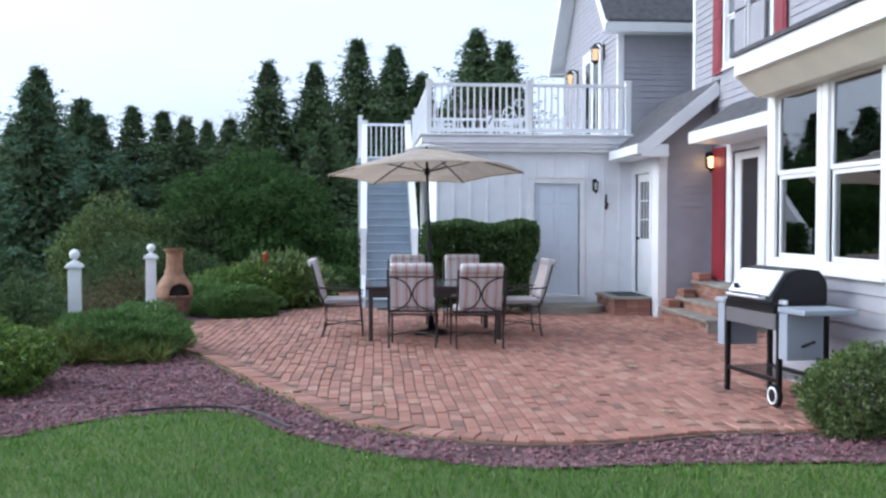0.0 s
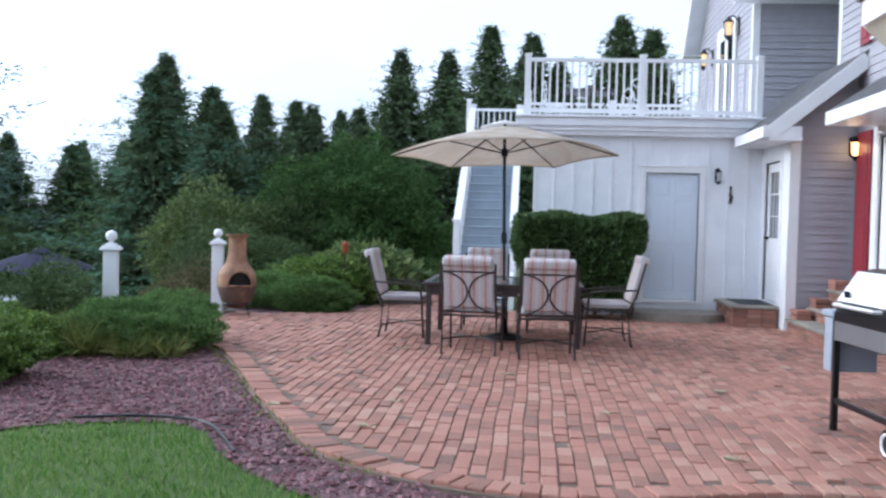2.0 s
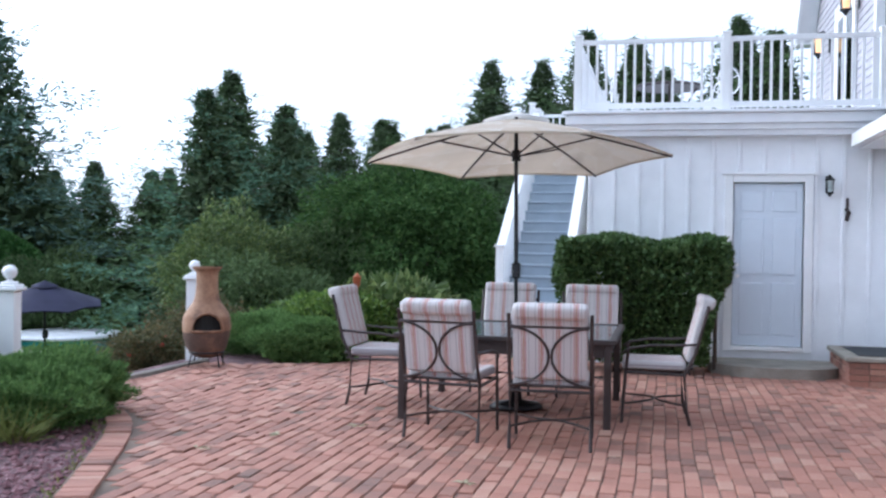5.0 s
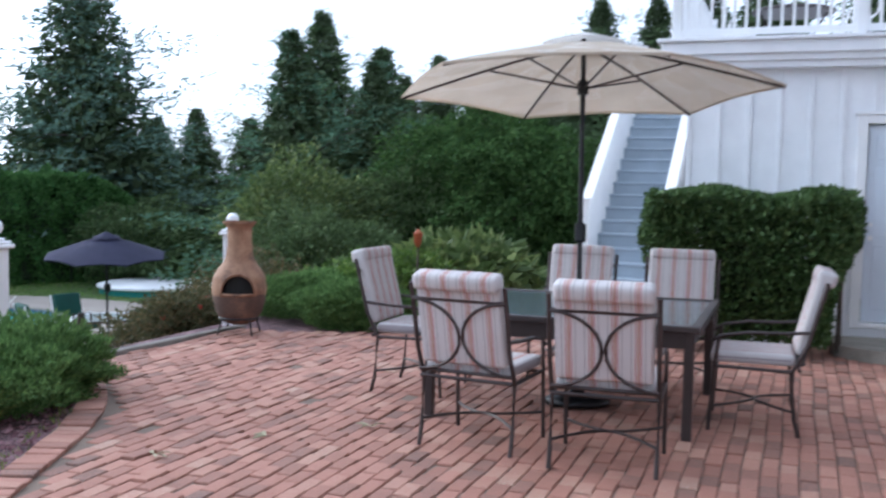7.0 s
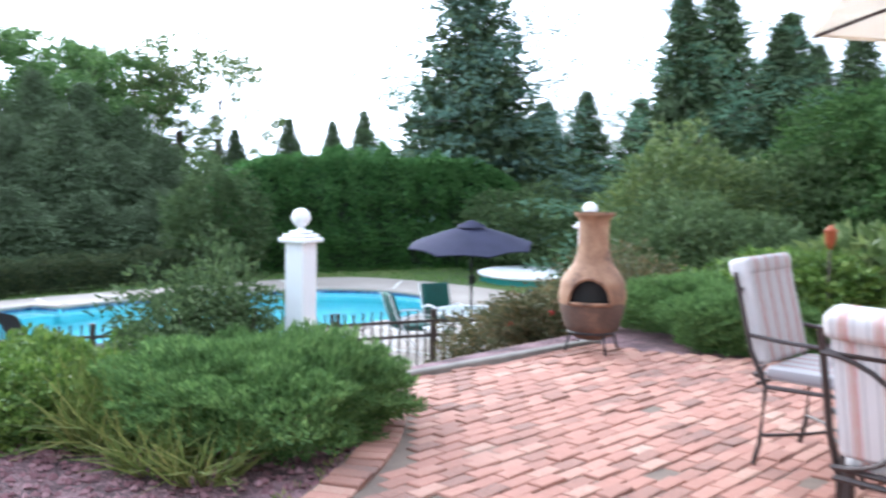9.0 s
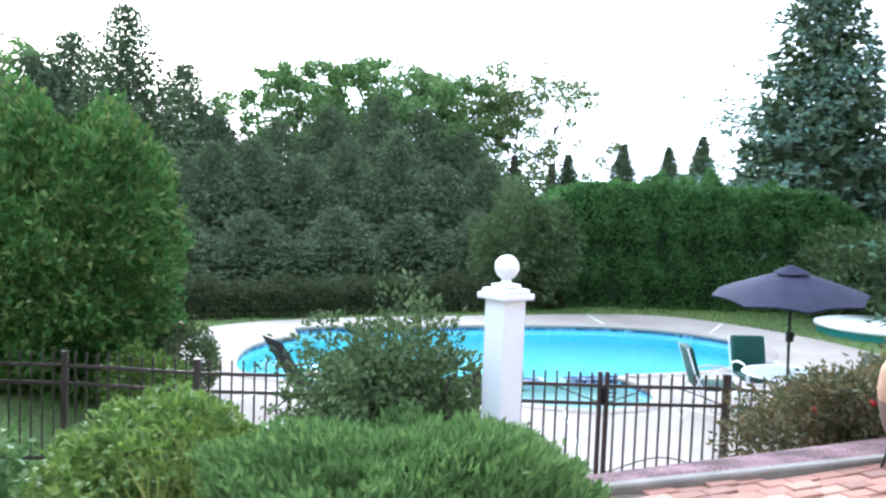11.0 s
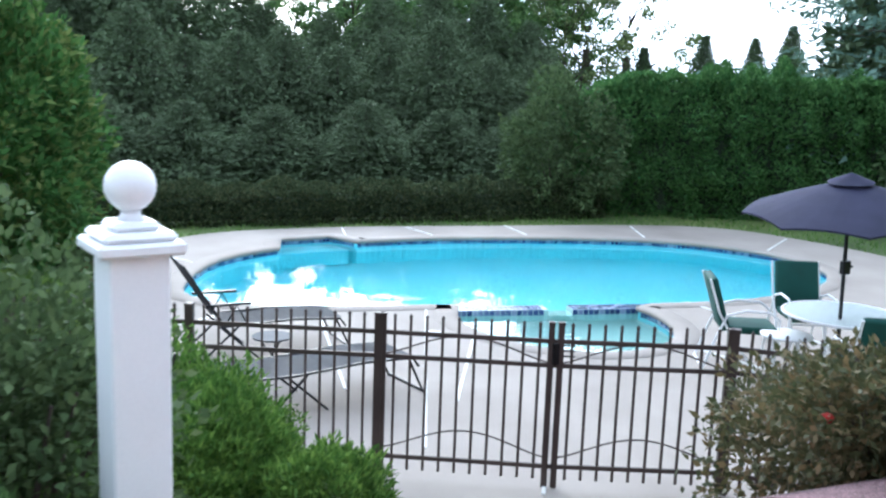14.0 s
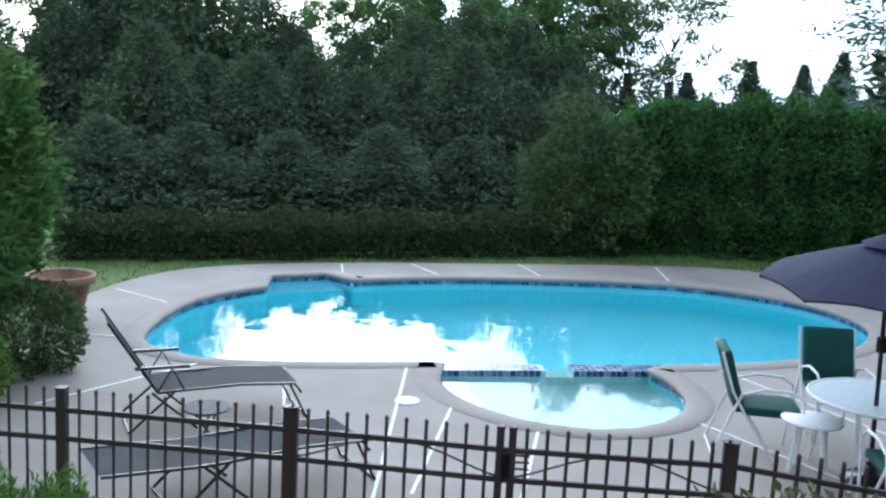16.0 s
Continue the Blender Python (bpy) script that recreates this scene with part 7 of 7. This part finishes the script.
def fence_run(name, label, category, a, b, gate=False, first=True, posts=True):
    """Metal picket fence from a to b: posts, three rails, pickets with small finials; a gate has bowed braces."""
    th = thing(name, label, category, group="" if gate else "pool fence")
    a, b = Vector((*a, 0)), Vector((*b, 0))
    d = b - a
    L = d.length
    u = d / L
    zb = FZ0
    for s in ((0.0, L) if gate else ((0.0,) if first else ())):
        q = a + u * (s + (0.035 if s == 0 else -0.035) * (1 if gate else 0))
        w = 0.022 if gate else 0.03
        bm = B()
        box(bm, (-w, -w, zb), (w, w, FZ1), 0.003, Matrix.Translation(q) @ u.to_track_quat("X", "Z").to_matrix().to_4x4())
        box(bm, (-w - 0.004, -w - 0.004, FZ1), (w + 0.004, w + 0.004, FZ1 + 0.014), 0.003, Matrix.Translation(q) @ u.to_track_quat("X", "Z").to_matrix().to_4x4())
        part("post", bm, M_FENCE, th)
    for z in (FZ1 - 0.13, FZ1 - 0.31, FZ0 + 0.16):
        bm = B()
        beam(bm, a + Vector((0, 0, z)), b + Vector((0, 0, z)), 0.022, 0.034, 0.003)
        part("rail", bm, M_FENCE, th)
    n = max(2, round(L / 0.112))
    base = B()
    box(base, (-0.008, -0.008, FZ0 + 0.06), (0.008, 0.008, FZ1 - 0.02))
    lathe(base, [(0.006, FZ1 - 0.02), (0.014, FZ1 - 0.012), (0.014, FZ1 - 0.004), (0.002, FZ1 + 0.012)], 6)
    me = mesh_of(base, "picket", M_FENCE)
    for i in range(1, n):
        ob = new("picket", me)
        ob.parent, ob.location = th, a + d * (i / n)
    if gate:
        for z, sgn in ((FZ1 - 0.3, 1), (FZ0 + 0.22, 1)):
            bm = B()
            pts = [a + d * t + Vector((0, 0, z + 0.17 * math.sin(math.pi * t) ** 1.5 * sgn)) for t in np.linspace(0.02, 0.98, 15)]
            pipe(bm, pts, 0.007, 5)
            part("brace", bm, M_FENCE, th)
    return th


GL, GM, GR = (-7.6, 11.05), (-7.02, 12.2), (-6.52, 13.38)
fence_run("pool_gate", "brown metal double gate leaf with picket bars", "gate", GL, GM, True)
g2 = fence_run("pool_gate", "brown metal double gate leaf with latch", "gate", GM, GR, True)
bm = B()
u = (Vector((*GR, 0)) - Vector((*GM, 0))).normalized()
for dz in (0.0, -0.04, -0.08):
    pipe(bm, [Vector((*GM, FZ1 - 0.16 + dz)) + u * 0.02, Vector((*GM, FZ1 - 0.16 + dz)) + u * 0.14], 0.007, 5)
box(bm, (GM[0] - 0.03, GM[1] - 0.03, FZ1 - 0.3), (GM[0] + 0.03, GM[1] + 0.03, FZ1 - 0.14), 0.004)
part("latch", bm, M_BLACK, g2, "black gate latch")
fence_run("picket_fence", "brown metal picket fence round the pool", "fence", GR, (-5.45, 14.6))
fence_run("picket_fence", "brown metal picket fence round the pool", "fence", (-5.45, 14.6), (-4.35, 15.6))
fence_run("picket_fence", "brown metal picket fence round the pool", "fence", GL, (-8.2, 9.78))
fence_run("picket_fence", "brown metal picket fence round the pool", "fence", (-8.2, 9.78), (-8.75, 8.55))
fence_run("picket_fence", "brown metal picket fence round the pool", "fence", (-8.75, 8.55), (-9.5, 7.4))
fence_run("picket_fence", "brown metal picket fence round the pool", "fence", (-9.5, 7.4), (-10.3, 5.6))

# ---- pool furniture ----
def lounger(m, tilt, label):
    """Folding lounger, head at -y: sling seat and back, tube frame, crossed legs, armrests."""
    th = thing("pool_lounger", label, "lounger", m, "pool loungers")
    h = 0.36
    by, bz = -0.55 * math.cos(tilt) - 0.0, h + 0.78 * math.sin(tilt)
    bd = (0.0, -0.78 * math.cos(tilt), 0.78 * math.sin(tilt))
    for s in (-0.3, 0.3):
        bm = B()
        pipe(bm, [(s, 0, h), (s, 0.75, h + 0.02), (s, 1.25, h - 0.01), (s, 1.32, h - 0.1)], 0.013, 6)
        part("side_rail", bm, M_BLACK, th)
        bm = B()
        pipe(bm, [(s, 0, h), (s, bd[1], h + bd[2])], 0.013, 6)
        part("back_rail", bm, M_BLACK, th)
        bm = B()
        pipe(bm, [(s, -0.25, 0.0), (s, 0.15, h)], 0.012, 6)
        part("leg", bm, M_BLACK, th)
        bm = B()
        pipe(bm, [(s, 0.35, 0.0), (s, -0.05, h)], 0.012, 6)
        part("leg", bm, M_BLACK, th)
        bm = B()
        pipe(bm, [(s, 1.2, h), (s, 1.38, 0.0)], 0.012, 6)
        part("leg", bm, M_BLACK, th)
        if tilt > 0.4:
            bm = B()
            box(bm, (s - 0.025, -0.2, h + 0.22), (s + 0.025, 0.28, h + 0.245), 0.008)
            part("armrest", bm, M_BLACK, th)
            bm = B()
            pipe(bm, [(s, 0.0, h), (s, 0.12, h + 0.22), (s, 0.24, h)], 0.010, 5)
            part("arm_support", bm, M_BLACK, th)
    bm = B()
    pipe(bm, [(-0.3, 1.38, 0.012), (0.3, 1.38, 0.012)], 0.012, 6)
    part("cross_bar", bm, M_BLACK, th)
    bm = B()
    pipe(bm, [(-0.3, -0.25, 0.012), (0.3, -0.25, 0.012)], 0.012, 6)
    part("cross_bar", bm, M_BLACK, th)
    bm = B()
    for pts in ([(0, h + 0.012), (0.4, h + 0.0), (0.75, h + 0.03), (1.28, h + 0.0)], [(0.0, h + 0.012), (bd[1] * 0.5, h + bd[2] * 0.5 + 0.0), (bd[1], h + bd[2])]):
        lo = [bm.verts.new((-0.285, y, z)) for y, z in pts]
        hi = [bm.verts.new((0.285, y, z)) for y, z in pts]
        for i in range(len(pts) - 1):
            bm.faces.new((lo[i], lo[i + 1], hi[i + 1], hi[i]))
    bmesh.ops.solidify(bm, geom=bm.faces[:], thickness=0.012)
    part("sling", bm, M_MESH, th, "dark grey woven sling")


lounger(pose(-11.12, 10.45, DECK_Z, 0, 0, 5), 1.0, "dark folding lounger with raised back by the pool")
lounger(pose(-9.3, 10.68, DECK_Z, 0, 0, 14), 0.06, "dark folding lounger laid flat by the pool")
st = thing("side_table", "small round mesh side table between the loungers", "table", pose(-10.3, 10.85, DECK_Z))
bm = B()
lathe(bm, [(0.19, 0.36), (0.2, 0.37), (0.2, 0.38), (0.02, 0.385)], 20)
part("tabletop", bm, M_MESH, st)
for k in range(3):
    a = k * math.tau / 3
    bm = B()
    pipe(bm, [(0.16 * math.cos(a), 0.16 * math.sin(a), 0.36), (-0.16 * math.cos(a), -0.16 * math.sin(a), 0.0)], 0.009, 5)
    part("leg", bm, M_BLACK, st)


def pool_chair(m):
    """White tube armchair with dark green cushion; faces +y."""
    th = thing("pool_chair", "white tube-framed chair with dark green cushion", "chair", m, "pool chairs")
    for s in (-0.27, 0.27):
        bm = B()
        pipe(bm, [(s, -0.3, 0.97), (s, -0.18, 0.62), (s, -0.05, 0.4), (s, 0.12, 0.16), (s, 0.22, 0.0)], 0.014, 6)
        part("back_tube", bm, M_TRIM, th)
        bm = B()
        pipe(bm, [(s, -0.32, 0.0), (s, -0.18, 0.4), (s, -0.1, 0.6), (s, 0.1, 0.66), (s, 0.34, 0.65), (s, 0.44, 0.58), (s, 0.44, 0.4), (s, 0.4, 0.0)], 0.014, 6)
        part("arm_tube", bm, M_TRIM, th)
    bm = B()
    pipe(bm, [(-0.27, 0.42, 0.38), (0.27, 0.42, 0.38)], 0.012, 6)
    part("cross_tube", bm, M_TRIM, th)
    bm = B()
    pipe(bm, [(-0.27, -0.32, 0.02), (0.27, -0.32, 0.02)], 0.012, 6)
    part("cross_tube", bm, M_TRIM, th)
    bm = B()
    box(bm, (-0.25, -0.08, 0.4), (0.25, 0.44, 0.48), 0.03, seg=2)
    part("seat_cushion", bm, M_GREENC, th, smooth=True)
    bm = B()
    box(bm, (-0.25, -0.06, 0.45), (0.25, 0.03, 1.03), 0.03, pose(0, 0, 0, 17), 2)
    for v in bm.verts:
        v.co.y += 0.05
    part("back_cushion", bm, M_GREENC, th, smooth=True)


pool_chair(pose(-9.32, 15.62, DECK_Z, 0, 0, -28))
pool_chair(pose(-9.66, 16.86, DECK_Z, 0, 0, -112))
pool_chair(pose(-7.55, 15.85, DECK_Z, 0, 0, 65))
pool_chair(pose(-8.1, 17.25, DECK_Z, 0, 0, 170))
gt = thing("glass_table", "round glass patio table with white metal rim", "table", pose(-8.5, 16.36, DECK_Z))
bm = B()
lathe(bm, [(0.585, 0.70), (0.585, 0.712), (0.02, 0.712)], 40)
part("tabletop", bm, M_TGLASS, gt, "pale rippled glass top")
bm = B()
pipe(bm, [(0.6 * math.cos(a), 0.6 * math.sin(a), 0.705) for a in np.linspace(0, math.tau, 40, endpoint=False)], 0.016, 8, True)
part("rim", bm, M_TRIM, gt, smooth=True)
for k in range(4):
    a = k * math.tau / 4 + 0.5
    bm = B()
    pipe(bm, [(0.57 * math.cos(a), 0.57 * math.sin(a), 0.7), (0.5 * math.cos(a), 0.5 * math.sin(a), 0.35), (0.55 * math.cos(a), 0.55 * math.sin(a), 0.0)], 0.016, 6)
    part("leg", bm, M_TRIM, gt)
parasol("pool_umbrella", "open navy canvas umbrella over the pool table", pose(-8.38, 16.22, DECK_Z, 5, 3, 0), 1.0, 1.8, 2.13, 1.8, M_NAVY, M_BLACK, 8, 0.0, True, 0.2)
wt = thing("side_table", "small round white plastic side table", "table", pose(-8.76, 15.88, DECK_Z))
bm = B()
lathe(bm, [(0.23, 0.44), (0.26, 0.445), (0.265, 0.46), (0.25, 0.47), (0.02, 0.472)], 28)
part("tabletop", bm, M_TRIM, wt, smooth=True)
for k in range(4):
    a = k * math.tau / 4
    bm = B()
    rod(bm, (0.2 * math.cos(a), 0.2 * math.sin(a), 0.0), (0.15 * math.cos(a), 0.15 * math.sin(a), 0.44), 0.018, n=8)
    part("leg", bm, M_TRIM, wt)
pot = thing("flower_pot", "large empty terracotta pot on the terrace", "pot", pose(-15.3, 9.5, DECK_Z))
bm = B()
lathe(bm, [(0.25, 0.0), (0.38, 0.5), (0.43, 0.5), (0.44, 0.6), (0.38, 0.6), (0.36, 0.45), (0.02, 0.44)], 28)
part("body", bm, M_CLAY, pot, smooth=True)
tarp = thing("covered_pool", "low round spa with a white cover on the lawn", "covered tub", pose(-14.3, 25.6, -1.52))
bm = B()
lathe(bm, [(1.5, 0.0), (1.5, 0.22), (0.1, 0.22)], 36)
part("tub", bm, plain("teal_side", (0.02, 0.22, 0.2), 0.6), tarp)
bm = B()
lathe(bm, [(1.56, 0.16), (1.57, 0.23), (1.4, 0.27), (0.6, 0.29), (0.02, 0.3)], 36)
part("cover", bm, M_TRIM, tarp, "white cover", True)
for x, y in ((-11.4, 24.6), (-9.3, 23.8), (-17.9, 26.4)):
    bm = B()
    rod(bm, (x, y, -1.56), (x, y, -0.35), 0.025, n=8)
    tagged(part("lawn_stake", bm, M_BLACK), "dark metal fence stake on the lawn", "stake", "lawn stakes")

# on the deck
dt = thing("deck_table", "round metal table on the roof deck", "table", pose(2.3, 16.2, 3.17))
bm = B()
lathe(bm, [(0.5, 0.7), (0.52, 0.72), (0.5, 0.74), (0.02, 0.74)], 24)
part("tabletop", bm, M_BRONZE, dt)
for k in range(4):
    a = k * math.tau / 4
    bm = B()
    pipe(bm, [(0.4 * math.cos(a), 0.4 * math.sin(a), 0.7), (0.2 * math.cos(a), 0.2 * math.sin(a), 0.35), (0.38 * math.cos(a), 0.38 * math.sin(a), 0.0)], 0.015, 6)
    part("leg", bm, M_BRONZE, dt)
for x, y, rz in ((1.65, 16.1, -80), (3.0, 15.7, 40), (2.9, 16.8, 120)):
    dc = thing("deck_chair", "ornate metal chair on the roof deck", "chair", pose(x, y, 3.17, 0, 0, rz), "deck chairs")
    bm = B()
    pipe(bm, [(0.2 * math.cos(a), -0.2, 0.7 + 0.2 * math.sin(a)) for a in np.linspace(0, math.tau, 20, endpoint=False)], 0.012, 6, True)
    for k in range(3):
        a = k * math.tau / 3 + 0.5
        pipe(bm, [(0, -0.2, 0.7), (0.2 * math.cos(a), -0.2, 0.7 + 0.2 * math.sin(a))], 0.009, 5)
    part("backrest", bm, M_TRIM, dc)
    bm = B()
    lathe(bm, [(0.2, 0.42), (0.21, 0.44), (0.02, 0.45)], 20)
    part("seat", bm, M_TRIM, dc)
    for k in range(4):
        a = k * math.tau / 4 + 0.78
        bm = B()
        rod(bm, (0.18 * math.cos(a), 0.18 * math.sin(a), 0.43 if math.sin(a) > 0 else 0.6), (0.22 * math.cos(a), 0.22 * math.sin(a), 0), 0.012, n=6)
        part("leg", bm, M_TRIM, dc)

# the bricks that are passed nearest, one by one
for x, y in spots[near_patch]:
    ob = new("brick", brick_kinds[rng.integers(4)])
    ob.parent = patio
    ob.matrix_basis = pose(x, y, rng.normal(0, 0.004), rng.normal(0, 0.8), rng.normal(0, 0.8), rng.normal(0, 0.9))
